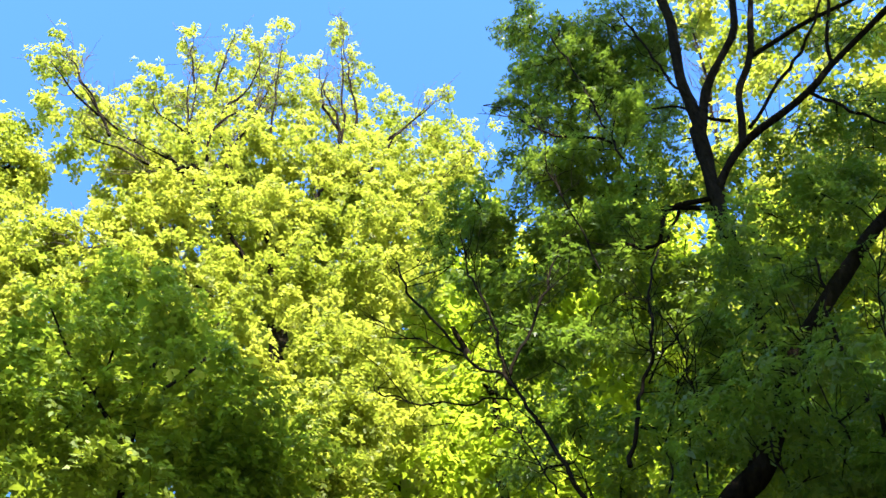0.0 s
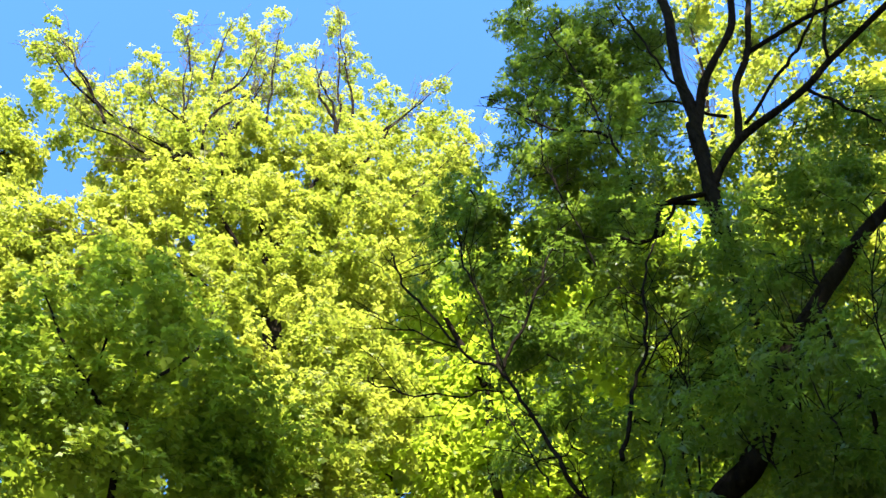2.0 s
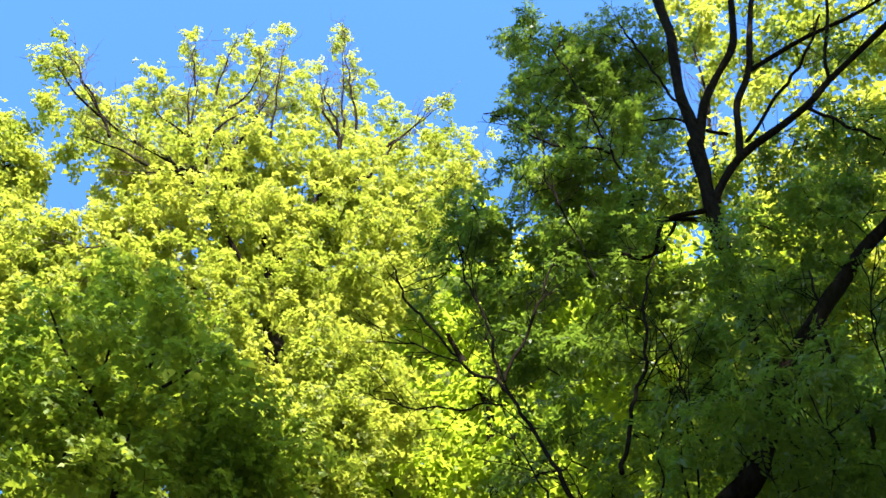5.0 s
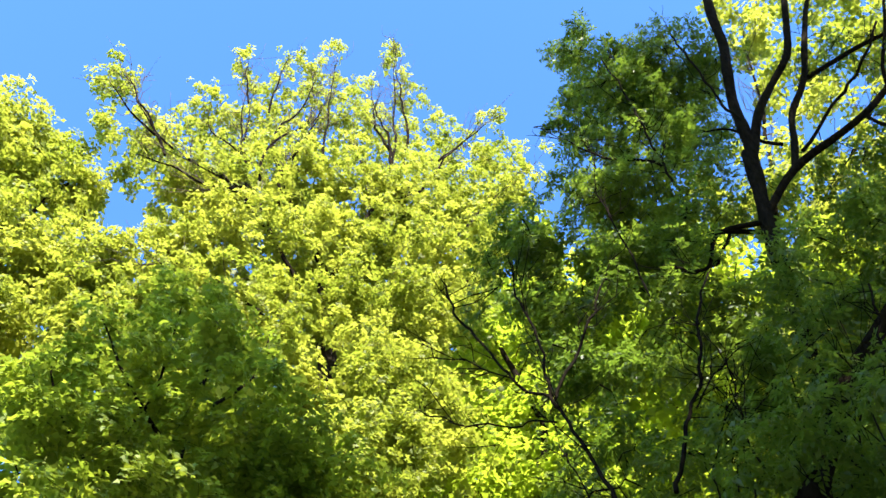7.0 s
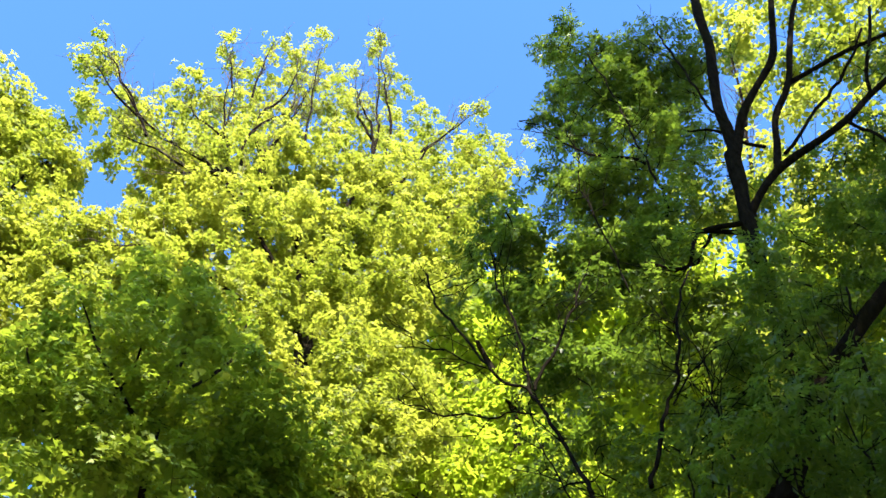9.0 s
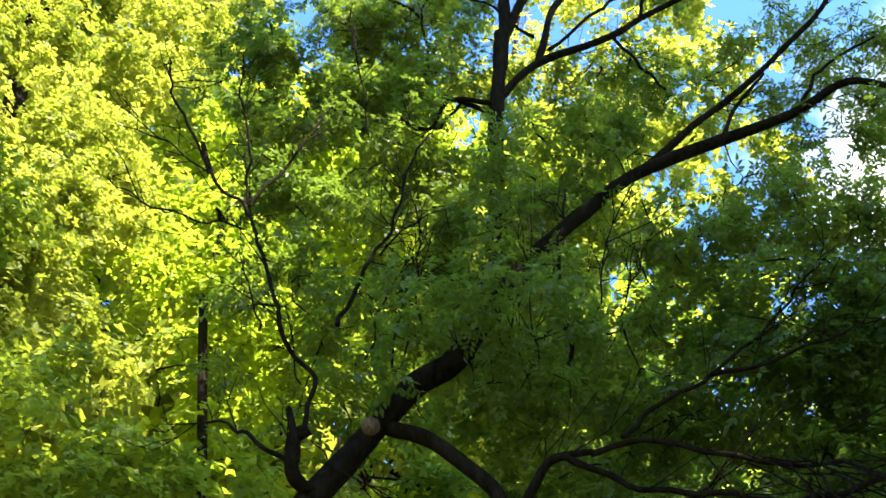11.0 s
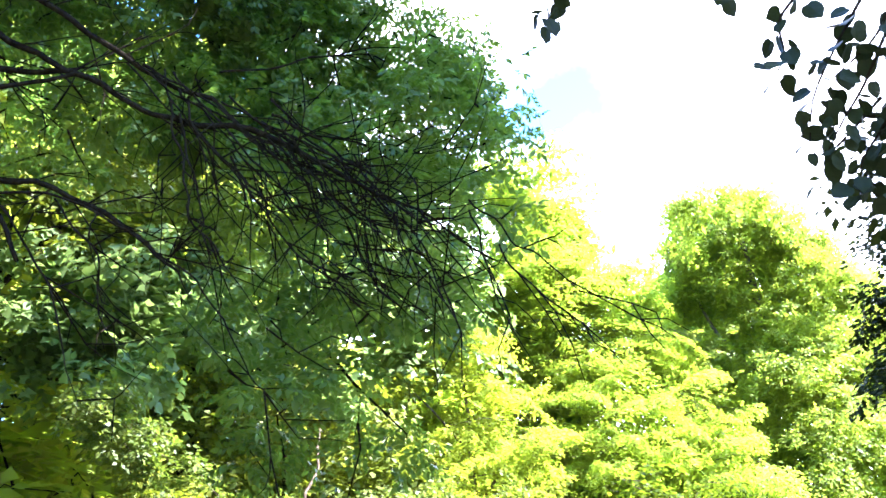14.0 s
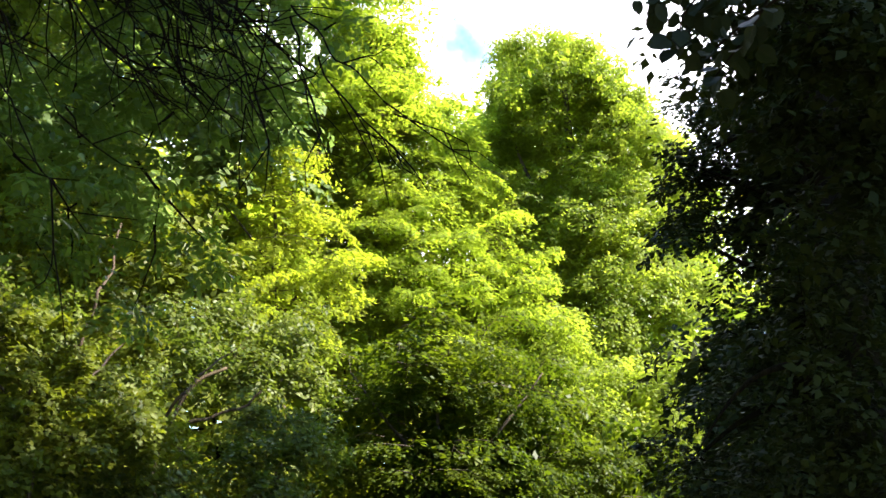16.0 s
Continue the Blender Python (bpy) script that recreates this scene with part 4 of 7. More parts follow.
limb(ash, "limb", 0.0170, 0.0080, [(2.10, 3.72, 4.54), (2.31, 3.58, 4.60), (2.48, 3.39, 4.42), (2.64, 3.20, 4.26), (2.88, 2.96, 4.12), (2.96, 2.72, 3.86)])
limb(ash, "limb", 0.0140, 0.0070, [(2.24, 3.63, 4.60), (2.49, 3.58, 4.82), (2.73, 3.51, 4.97), (3.16, 3.39, 5.46), (3.55, 3.26, 5.94)])
limb(ash, "limb", 0.0140, 0.0050, [(2.73, 3.51, 4.97), (2.92, 3.35, 4.99), (3.25, 3.15, 5.07), (3.56, 2.93, 5.16)])
limb(ash, "limb", 0.0074, 0.0024, [(2.77, 3.07, 4.19), (2.72, 2.83, 3.80), (2.80, 2.61, 3.54), (2.85, 2.38, 3.27)])
limb(ash, "limb", 0.0068, 0.0024, [(2.73, 2.97, 3.96), (2.68, 2.88, 3.67), (2.63, 2.78, 3.38), (2.61, 2.67, 3.08)])
limb(ash, "limb", 0.0068, 0.0032, [(2.64, 3.20, 4.26), (2.77, 2.93, 4.06), (2.94, 2.60, 3.63), (3.06, 2.26, 3.33)])
limb(ash, "limb", 0.0068, 0.0024, [(3.06, 2.77, 4.15), (3.26, 2.50, 3.97), (3.42, 2.27, 3.78), (3.39, 2.11, 3.52)])
limb(ash, "limb", 0.0068, 0.0024, [(3.14, 2.83, 4.27), (3.27, 2.66, 4.11), (3.49, 2.34, 4.10), (3.76, 2.06, 4.16)])
limb(ash, "limb", 0.0062, 0.0032, [(3.03, 3.09, 4.43), (3.28, 2.96, 4.60), (3.57, 2.76, 4.79), (3.86, 2.50, 4.96)])
limb(ash, "limb", 0.0062, 0.0024, [(2.62, 2.95, 3.96), (2.58, 2.84, 3.61), (2.56, 2.72, 3.32), (2.66, 2.62, 3.14), (2.78, 2.47, 2.88)])
limb(ash, "limb", 0.0062, 0.0024, [(2.81, 2.75, 3.75), (2.84, 2.56, 3.45), (2.96, 2.41, 3.26), (3.06, 2.26, 3.17)])
limb(ash, "limb", 0.0068, 0.0024, [(2.21, 3.42, 3.46), (2.36, 3.31, 3.50), (2.51, 3.05, 3.35), (2.65, 2.78, 3.12), (2.73, 2.53, 2.79), (2.76, 2.33, 2.60)])
limb(ash, "limb", 0.0062, 0.0024, [(2.19, 3.43, 3.46), (2.28, 3.24, 3.20), (2.31, 3.09, 2.93), (2.36, 2.92, 2.58)])
limb(ash, "limb", 0.0050, 0.0024, [(2.37, 3.30, 3.47), (2.46, 3.09, 3.22), (2.43, 2.98, 2.95), (2.47, 2.81, 2.76)])
limb(ash, "limb", 0.0068, 0.0032, [(0.99, 4.61, 3.71), (1.27, 4.43, 3.64), (1.53, 4.22, 3.60), (1.82, 4.09, 3.52), (2.07, 3.84, 3.50), (2.29, 3.70, 3.44)])
limb(ash, "limb", 0.0043, 0.0024, [(0.96, 4.62, 4.48), (1.14, 4.47, 4.21), (1.36, 4.40, 4.02), (1.77, 4.12, 3.94)])
limb(ash, "limb", 0.0050, 0.0024, [(0.91, 4.63, 4.95), (1.06, 4.49, 4.68), (1.30, 4.42, 4.56), (1.53, 4.28, 4.32)])
cut_stub(ash, 0.044, [(1.17, 4.37, 4.91), (1.14, 4.28, 4.84)])
cut_stub(ash, 0.037, [(1.75, 4.13, 4.24), (1.68, 4.07, 4.13)])
cut_stub(ash, 0.021, [(1.86, 3.91, 3.86), (1.89, 3.88, 3.81)])
limb(ash, "limb", 0.0050, 0.0024, [(2.54, 3.21, 4.28), (2.64, 3.06, 4.14), (2.69, 2.87, 3.95), (2.70, 2.71, 3.76)])
limb(ash, "limb", 0.0050, 0.0024, [(2.56, 3.20, 4.22), (2.71, 2.99, 3.98), (2.80, 2.76, 3.69), (2.83, 2.56, 3.40)])
limb(ash, "limb", 0.0050, 0.0024, [(2.71, 3.06, 4.22), (2.81, 2.89, 4.06), (2.86, 2.69, 3.84), (2.87, 2.52, 3.63)])
limb(ash, "limb", 0.0050, 0.0024, [(2.67, 3.10, 4.23), (2.73, 2.97, 3.98), (2.74, 2.82, 3.68), (2.73, 2.69, 3.38)])
limb(ash, "limb", 0.0050, 0.0024, [(2.80, 2.97, 4.09), (2.92, 2.77, 3.94), (2.98, 2.55, 3.74), (3.00, 2.36, 3.54)])
limb(ash, "limb", 0.0050, 0.0024, [(2.77, 3.00, 4.11), (2.88, 2.82, 3.87), (2.92, 2.61, 3.58), (2.93, 2.44, 3.29)])
limb(ash, "limb", 0.0050, 0.0024, [(2.89, 2.87, 4.16), (2.98, 2.70, 3.94), (3.01, 2.51, 3.67), (3.00, 2.35, 3.40)])
limb(ash, "limb", 0.0050, 0.0024, [(2.88, 2.89, 4.13), (2.96, 2.73, 3.99), (2.98, 2.54, 3.81), (2.98, 2.38, 3.63)])
limb(ash, "limb", 0.0050, 0.0024, [(2.97, 2.79, 4.00), (3.04, 2.62, 3.84), (3.06, 2.43, 3.63), (3.05, 2.28, 3.43)])
limb(ash, "limb", 0.0050, 0.0024, [(3.00, 2.75, 4.03), (3.10, 2.55, 3.78), (3.13, 2.34, 3.49), (3.13, 2.17, 3.21)])
limb(ash, "limb", 0.0050, 0.0024, [(2.99, 2.77, 4.04), (3.07, 2.59, 3.85), (3.09, 2.40, 3.62), (3.08, 2.24, 3.40)])
limb(ash, "limb", 0.0050, 0.0024, [(2.98, 2.78, 4.04), (3.08, 2.57, 3.90), (3.12, 2.35, 3.72), (3.13, 2.16, 3.54)])
limb(ash, "limb", 0.0050, 0.0024, [(3.00, 2.76, 3.98), (3.04, 2.62, 3.79), (3.04, 2.47, 3.55), (3.01, 2.34, 3.32)])
limb(ash, "limb", 0.0050, 0.0024, [(3.09, 2.64, 3.98), (3.19, 2.42, 3.82), (3.23, 2.19, 3.61), (3.23, 1.99, 3.41)])
limb(ash, "limb", 0.0050, 0.0024, [(3.12, 2.61, 3.99), (3.19, 2.43, 3.82), (3.20, 2.24, 3.61), (3.18, 2.08, 3.41)])
limb(ash, "limb", 0.0050, 0.0024, [(3.14, 2.58, 3.89), (3.17, 2.45, 3.70), (3.16, 2.30, 3.47), (3.12, 2.18, 3.24)])
limb(ash, "limb", 0.0050, 0.0024, [(3.24, 2.45, 3.94), (3.25, 2.34, 3.79), (3.21, 2.22, 3.61), (3.16, 2.11, 3.42)])
limb(ash, "limb", 0.0050, 0.0024, [(3.25, 2.43, 3.85), (3.27, 2.31, 3.69), (3.24, 2.17, 3.49), (3.20, 2.06, 3.30)])
limb(ash, "limb", 0.0050, 0.0024, [(3.22, 2.48, 3.87), (3.22, 2.39, 3.66), (3.18, 2.27, 3.42), (3.12, 2.18, 3.18)])
limb(ash, "limb", 0.0050, 0.0024, [(3.31, 2.34, 3.75), (3.36, 2.17, 3.51), (3.34, 2.00, 3.23), (3.30, 1.87, 2.96)])
limb(ash, "limb", 0.0043, 0.0024, [(2.73, 2.87, 3.85), (2.80, 2.72, 3.66), (2.89, 2.54, 3.48), (2.94, 2.39, 3.32)])
limb(ash, "limb", 0.0043, 0.0024, [(2.87, 2.72, 3.65), (2.91, 2.59, 3.45), (2.97, 2.44, 3.26), (2.99, 2.32, 3.10)])
limb(ash, "limb", 0.0043, 0.0024, [(2.90, 2.67, 3.86), (2.93, 2.57, 3.73), (2.97, 2.44, 3.59), (2.99, 2.33, 3.48)])
limb(ash, "limb", 0.0043, 0.0024, [(3.00, 2.55, 3.60), (3.02, 2.45, 3.48), (3.04, 2.34, 3.37), (3.04, 2.24, 3.27)])
limb(ash, "limb", 0.0043, 0.0024, [(3.01, 2.54, 3.82), (3.06, 2.40, 3.67), (3.11, 2.23, 3.51), (3.14, 2.10, 3.38)])
limb(ash, "limb", 0.0043, 0.0024, [(3.11, 2.42, 3.84), (3.16, 2.26, 3.67), (3.22, 2.07, 3.51), (3.25, 1.92, 3.37)])
limb(ash, "limb", 0.0043, 0.0024, [(3.16, 2.34, 3.82), (3.16, 2.26, 3.67), (3.15, 2.17, 3.52), (3.14, 2.10, 3.40)])
limb(ash, "limb", 0.0043, 0.0024, [(3.27, 2.17, 3.78), (3.26, 2.09, 3.59), (3.25, 2.00, 3.41), (3.24, 1.93, 3.26)])
limb(ash, "limb", 0.0043, 0.0024, [(3.30, 2.12, 3.47), (3.29, 2.04, 3.29), (3.29, 1.94, 3.12), (3.27, 1.87, 2.97)])
limb(ash, "limb", 0.0043, 0.0024, [(3.40, 1.95, 3.64), (3.42, 1.79, 3.46), (3.45, 1.60, 3.29), (3.46, 1.46, 3.14)])
limb(ash, "limb", 0.0043, 0.0024, [(3.40, 1.94, 3.60), (3.38, 1.87, 3.42), (3.37, 1.79, 3.25), (3.34, 1.72, 3.11)])
limb(ash, "limb", 0.0043, 0.0024, [(3.46, 1.83, 3.42), (3.47, 1.70, 3.24), (3.48, 1.53, 3.08), (3.48, 1.40, 2.93)])
limb(ash, "limb", 0.0062, 0.0040, [(0.54, 4.59, 5.53), (0.48, 4.70, 5.94), (0.38, 4.86, 6.64)])
limb(ash, "limb", 0.0056, 0.0032, [(0.81, 4.55, 5.22), (0.76, 4.66, 5.57), (0.66, 4.82, 6.14)])
limb(ash, "limb", 0.0062, 0.0040, [(1.13, 4.47, 5.42), (1.25, 4.54, 5.89), (1.47, 4.63, 6.70)])
limb(ash, "limb", 0.0062, 0.0040, [(1.33, 4.42, 5.38), (1.43, 4.49, 5.93), (1.60, 4.59, 6.90)])
limb(ash, "limb", 0.0062, 0.0040, [(1.45, 4.38, 5.71), (1.45, 4.48, 6.35), (1.43, 4.65, 7.47)])
limb(ash, "limb", 0.0056, 0.0040, [(1.72, 4.27, 5.22), (1.76, 4.37, 5.72), (1.82, 4.50, 6.61)])
limb(ash, "limb", 0.0062, 0.0040, [(1.90, 4.19, 5.36), (2.04, 4.24, 5.84), (2.27, 4.29, 6.66)])
limb(ash, "limb", 0.0062, 0.0040, [(2.06, 4.12, 5.32), (2.12, 4.20, 5.91), (2.21, 4.32, 6.95)])
limb(ash, "limb", 0.0062, 0.0040, [(2.33, 3.97, 5.63), (2.53, 3.96, 6.23), (2.87, 3.90, 7.29)])
limb(ash, "limb", 0.0062, 0.0040, [(2.46, 3.88, 5.62), (2.63, 3.89, 6.00), (2.91, 3.87, 6.62)])
foliage(ash, [
    (1.18, 5.22, 13.44, 0.28, 1.2), (1.36, 5.17, 12.99, 0.30, 1.2), (1.11, 5.23, 12.40, 0.26, 1.2), (1.35, 5.18, 11.83, 0.34, 1.2),
    (0.78, 5.29, 11.54, 0.16, 0.9), (0.96, 5.26, 11.27, 0.24, 1.1), (1.91, 5.00, 12.51, 0.26, 0.9), (1.72, 5.07, 11.68, 0.37, 1.2),
    (1.35, 5.07, 10.69, 0.34, 1.2), (1.85, 5.02, 10.70, 0.34, 1.2), (1.72, 4.96, 9.75, 0.36, 1.2), (1.21, 5.01, 9.69, 0.36, 1.2),
    (0.84, 5.08, 10.06, 0.24, 1.2), (0.50, 5.13, 9.87, 0.21, 1.2), (0.21, 5.15, 9.75, 0.17, 1.2), (0.36, 5.14, 9.34, 0.25, 1.2),
])
foliage(ash, [
    (0.57, 5.02, 8.88, 0.38, 1.2), (1.02, 4.94, 8.72, 0.37, 1.2), (1.50, 4.93, 8.80, 0.38, 1.2), (2.01, 4.96, 9.42, 0.25, 1.1),
    (1.79, 4.83, 8.22, 0.36, 0.84), (1.30, 4.88, 7.91, 0.37, 0.74), (0.84, 4.98, 8.01, 0.35, 0.74), (0.42, 5.03, 8.13, 0.27, 0.74),
    (0.09, 5.15, 8.95, 0.22, 0.75), (-0.12, 5.25, 8.47, 0.19, 0.45), (0.51, 4.92, 7.31, 0.26, 0.74), (0.86, 4.88, 7.16, 0.32, 0.74),
    (1.28, 4.78, 7.13, 0.36, 0.52), (1.82, 4.82, 7.57, 0.34, 0.52), (1.69, 4.76, 6.89, 0.35, 0.52), (0.72, 4.80, 6.47, 0.28, 0.55),
])
foliage(ash, [
    (1.07, 4.73, 6.38, 0.33, 0.39), (1.41, 4.64, 6.20, 0.32, 0.39), (0.67, 4.70, 5.82, 0.24, 0.38), (1.01, 4.64, 5.73, 0.30, 0.32),
    (1.37, 4.55, 5.62, 0.30, 0.32), (2.10, 4.70, 7.14, 0.32, 0.43), (1.96, 4.65, 6.42, 0.34, 0.32), (1.78, 4.51, 5.72, 0.31, 0.32),
    (2.38, 4.79, 8.11, 0.27, 1), (2.54, 4.60, 7.47, 0.34, 0.43), (2.37, 4.57, 6.72, 0.35, 0.43), (2.15, 4.46, 5.90, 0.32, 0.32),
    (2.13, 4.61, 5.58, 0.30, 0.32), (2.74, 4.60, 7.13, 0.33, 0.43), (3.00, 4.55, 7.77, 0.27, 0.62), (2.58, 4.46, 6.35, 0.30, 0.32),
])
foliage(ash, [
    (2.90, 4.73, 8.27, 0.23, 0.8), (3.35, 4.55, 8.51, 0.26, 0.8), (3.27, 4.73, 8.98, 0.25, 0.6), (3.72, 4.51, 9.30, 0.29, 0.7),
    (3.38, 4.78, 9.72, 0.24, 0.6), (3.04, 4.88, 9.25, 0.18, 0.5), (3.96, 4.44, 10.69, 0.26, 0.5), (3.70, 4.66, 11.48, 0.25, 0.4),
    (2.65, 4.99, 9.58, 0.16, 0.4), (2.33, 5.04, 9.90, 0.16, 0.5), (2.30, 5.05, 11.31, 0.24, 0.6), (2.60, 5.02, 12.15, 0.26, 0.4),
    (2.87, 4.75, 8.77, 0.27, 0.6), (3.16, 4.56, 8.43, 0.26, 0.6), (3.43, 4.35, 7.73, 0.27, 0.31), (3.03, 4.52, 7.70, 0.31, 0.38),
])
foliage(ash, [
    (3.58, 4.10, 7.26, 0.25, 0.62), (3.98, 3.99, 7.61, 0.18, 0.7), (3.94, 3.89, 7.17, 0.21, 0.8), (4.08, 3.44, 7.08, 0.14, 0.8),
    (3.98, 3.55, 6.82, 0.22, 0.8), (2.95, 4.34, 6.87, 0.32, 0.27), (3.21, 4.02, 6.59, 0.31, 0.38), (3.50, 3.76, 6.49, 0.27, 0.62),
    (3.74, 3.52, 6.27, 0.26, 1.3), (2.63, 4.54, 7.02, 0.32, 0.27), (2.32, 4.49, 6.22, 0.33, 0.2), (2.78, 4.36, 6.24, 0.32, 0.2),
    (3.06, 4.05, 5.96, 0.31, 0.38), (3.37, 3.79, 5.92, 0.27, 0.81), (3.64, 3.53, 5.78, 0.27, 1.3), (1.96, 4.80, 6.09, 0.28, 0.2),
])
foliage(ash, [
    (1.52, 4.86, 5.91, 0.27, 0.2), (1.16, 4.86, 5.91, 0.24, 0.2), (2.27, 4.56, 5.74, 0.27, 0.2), (2.65, 4.34, 5.63, 0.27, 0.29),
    (1.19, 4.82, 6.37, 0.30, 0.2), (1.65, 4.78, 6.59, 0.34, 0.2), (2.97, 4.00, 5.45, 0.23, 0.4), (0.94, 4.90, 6.07, 0.21, 0.23),
    (3.28, 3.75, 5.38, 0.26, 0.81), (3.91, 4.47, 9.64, 0.25, 0.7), (4.40, 4.13, 9.77, 0.27, 0.7), (4.79, 3.83, 9.71, 0.30, 0.7),
    (4.94, 3.63, 9.14, 0.26, 0.8), (4.88, 3.54, 8.35, 0.24, 0.8), (4.03, 4.36, 9.11, 0.23, 0.7), (5.14, 3.34, 8.43, 0.30, 0.8),
])
foliage(ash, [
    (5.24, 3.36, 9.25, 0.29, 0.7), (4.35, 3.88, 8.11, 0.26, 0.8), (4.59, 3.59, 7.86, 0.25, 0.8), (4.33, 4.06, 8.78, 0.23, 0.6),
    (4.68, 3.80, 8.68, 0.25, 0.7), (3.51, 4.67, 9.73, 0.27, 0.7), (3.08, 4.85, 9.77, 0.27, 0.6), (4.47, 3.42, 7.04, 0.25, 0.8),
    (3.17, 3.84, 4.98, 0.24, 0.27), (3.41, 3.62, 4.86, 0.24, 0.46), (2.81, 4.01, 5.02, 0.21, 0.31), (3.53, 3.51, 5.14, 0.25, 1.2),
    (3.68, 3.35, 5.37, 0.22, 1.2), (3.16, 3.73, 4.59, 0.20, 0.27), (3.38, 3.52, 4.48, 0.20, 0.5), (1.48, 5.05, 7.69, 0.39, 0.27),
])
foliage(ash, [
    (1.01, 5.17, 8.57, 0.37, 1), (0.72, 5.12, 7.48, 0.29, 0.38), (0.48, 5.25, 8.44, 0.28, 0.8), (1.18, 5.23, 9.65, 0.41, 1),
    (1.80, 5.15, 9.75, 0.42, 1), (1.84, 5.03, 7.88, 0.35, 0.27), (2.33, 4.82, 7.97, 0.36, 0.43), (1.99, 4.87, 7.12, 0.33, 0.27),
    (0.82, 4.90, 6.59, 0.26, 0.29), (3.39, 3.66, 6.64, 0.23, 0.93), (3.62, 3.41, 6.65, 0.23, 1.2), (3.81, 3.19, 6.86, 0.13, 0.9),
    (3.78, 3.06, 6.21, 0.18, 1.4), (3.79, 3.40, 6.27, 0.25, 1.3), (3.98, 3.18, 6.03, 0.16, 1.3), (3.80, 3.26, 5.70, 0.23, 1.3),
])
foliage(ash, [
    (3.48, 3.60, 6.00, 0.28, 1.3), (3.97, 3.03, 5.50, 0.20, 1.3), (3.75, 3.17, 5.28, 0.25, 1.2), (4.05, 2.93, 5.27, 0.19, 1.2),
    (4.34, 2.65, 5.45, 0.12, 1.3), (4.21, 2.70, 5.16, 0.18, 1.3), (4.32, 2.52, 5.10, 0.16, 1.3), (4.18, 2.24, 4.66, 0.12, 0.33),
    (4.04, 2.28, 4.66, 0.15, 1.3), (3.95, 2.92, 4.86, 0.26, 0.75), (3.82, 2.47, 4.53, 0.21, 0.42), (4.07, 2.24, 4.40, 0.13, 0.26),
    (4.22, 2.15, 4.49, 0.07, 0.26), (3.64, 2.56, 4.24, 0.23, 0.31), (3.70, 3.06, 4.68, 0.25, 0.46), (3.62, 3.02, 4.29, 0.22, 0.5),
])
foliage(ash, [
    (3.86, 2.37, 4.23, 0.20, 0.42), (3.88, 2.17, 4.04, 0.14, 0.15), (4.03, 2.09, 4.15, 0.07, 0.26), (3.67, 2.34, 3.90, 0.16, 0.17),
    (3.75, 2.19, 3.77, 0.12, 0.083), (3.46, 2.51, 3.79, 0.21, 0.35), (3.45, 2.94, 3.85, 0.20, 0.11), (3.58, 2.29, 3.60, 0.15, 0.083),
    (3.34, 2.48, 3.47, 0.20, 0.35), (3.61, 2.24, 3.40, 0.10, 0.083), (3.53, 3.44, 5.17, 0.25, 1.2), (3.34, 3.75, 5.44, 0.26, 0.81),
    (3.12, 4.07, 5.89, 0.28, 0.74), (2.89, 4.37, 6.16, 0.29, 0.39), (2.54, 4.48, 5.73, 0.27, 0.39), (2.50, 4.47, 6.17, 0.30, 0.49),
])
foliage(ash, [
    (2.73, 4.25, 5.45, 0.20, 0.75), (3.14, 3.80, 5.00, 0.18, 0.14), (2.62, 4.21, 5.08, 0.22, 0.58), (2.84, 4.05, 4.85, 0.21, 0.18),
    (2.52, 4.38, 4.90, 0.15, 0.27), (3.02, 3.78, 4.49, 0.17, 0.12), (3.32, 3.63, 4.83, 0.24, 0.46), (3.38, 3.45, 4.46, 0.23, 0.5),
    (2.96, 4.09, 5.29, 0.23, 0.75), (3.08, 3.60, 4.23, 0.16, 0.14), (2.99, 4.26, 6.71, 0.32, 0.65), (3.22, 3.95, 6.40, 0.30, 0.93),
    (2.23, 4.66, 5.51, 0.20, 0.5), (1.93, 4.92, 5.83, 0.24, 0.39), (2.10, 4.68, 6.01, 0.29, 0.49), (3.05, 3.85, 4.57, 0.26, 0.33),
])
foliage(ash, [
    (3.23, 3.56, 4.54, 0.25, 0.5), (2.98, 3.80, 4.11, 0.24, 0.15), (3.45, 3.33, 4.69, 0.26, 0.46), (3.59, 3.00, 4.60, 0.25, 0.54),
    (3.95, 2.87, 4.94, 0.26, 1.2), (3.90, 2.39, 4.83, 0.17, 1.3), (3.70, 2.44, 4.44, 0.23, 0.36), (3.85, 2.14, 4.47, 0.14, 0.72),
    (3.82, 1.99, 4.25, 0.10, 0.49), (3.77, 2.13, 4.09, 0.16, 0.49), (3.60, 2.34, 4.01, 0.21, 0.49), (3.74, 1.93, 3.83, 0.10, 0.49),
    (3.64, 2.10, 3.73, 0.15, 0.15), (3.46, 2.29, 3.62, 0.20, 0.14), (3.64, 1.99, 3.52, 0.10, 0.14), (3.57, 2.15, 3.39, 0.15, 0.14),
])
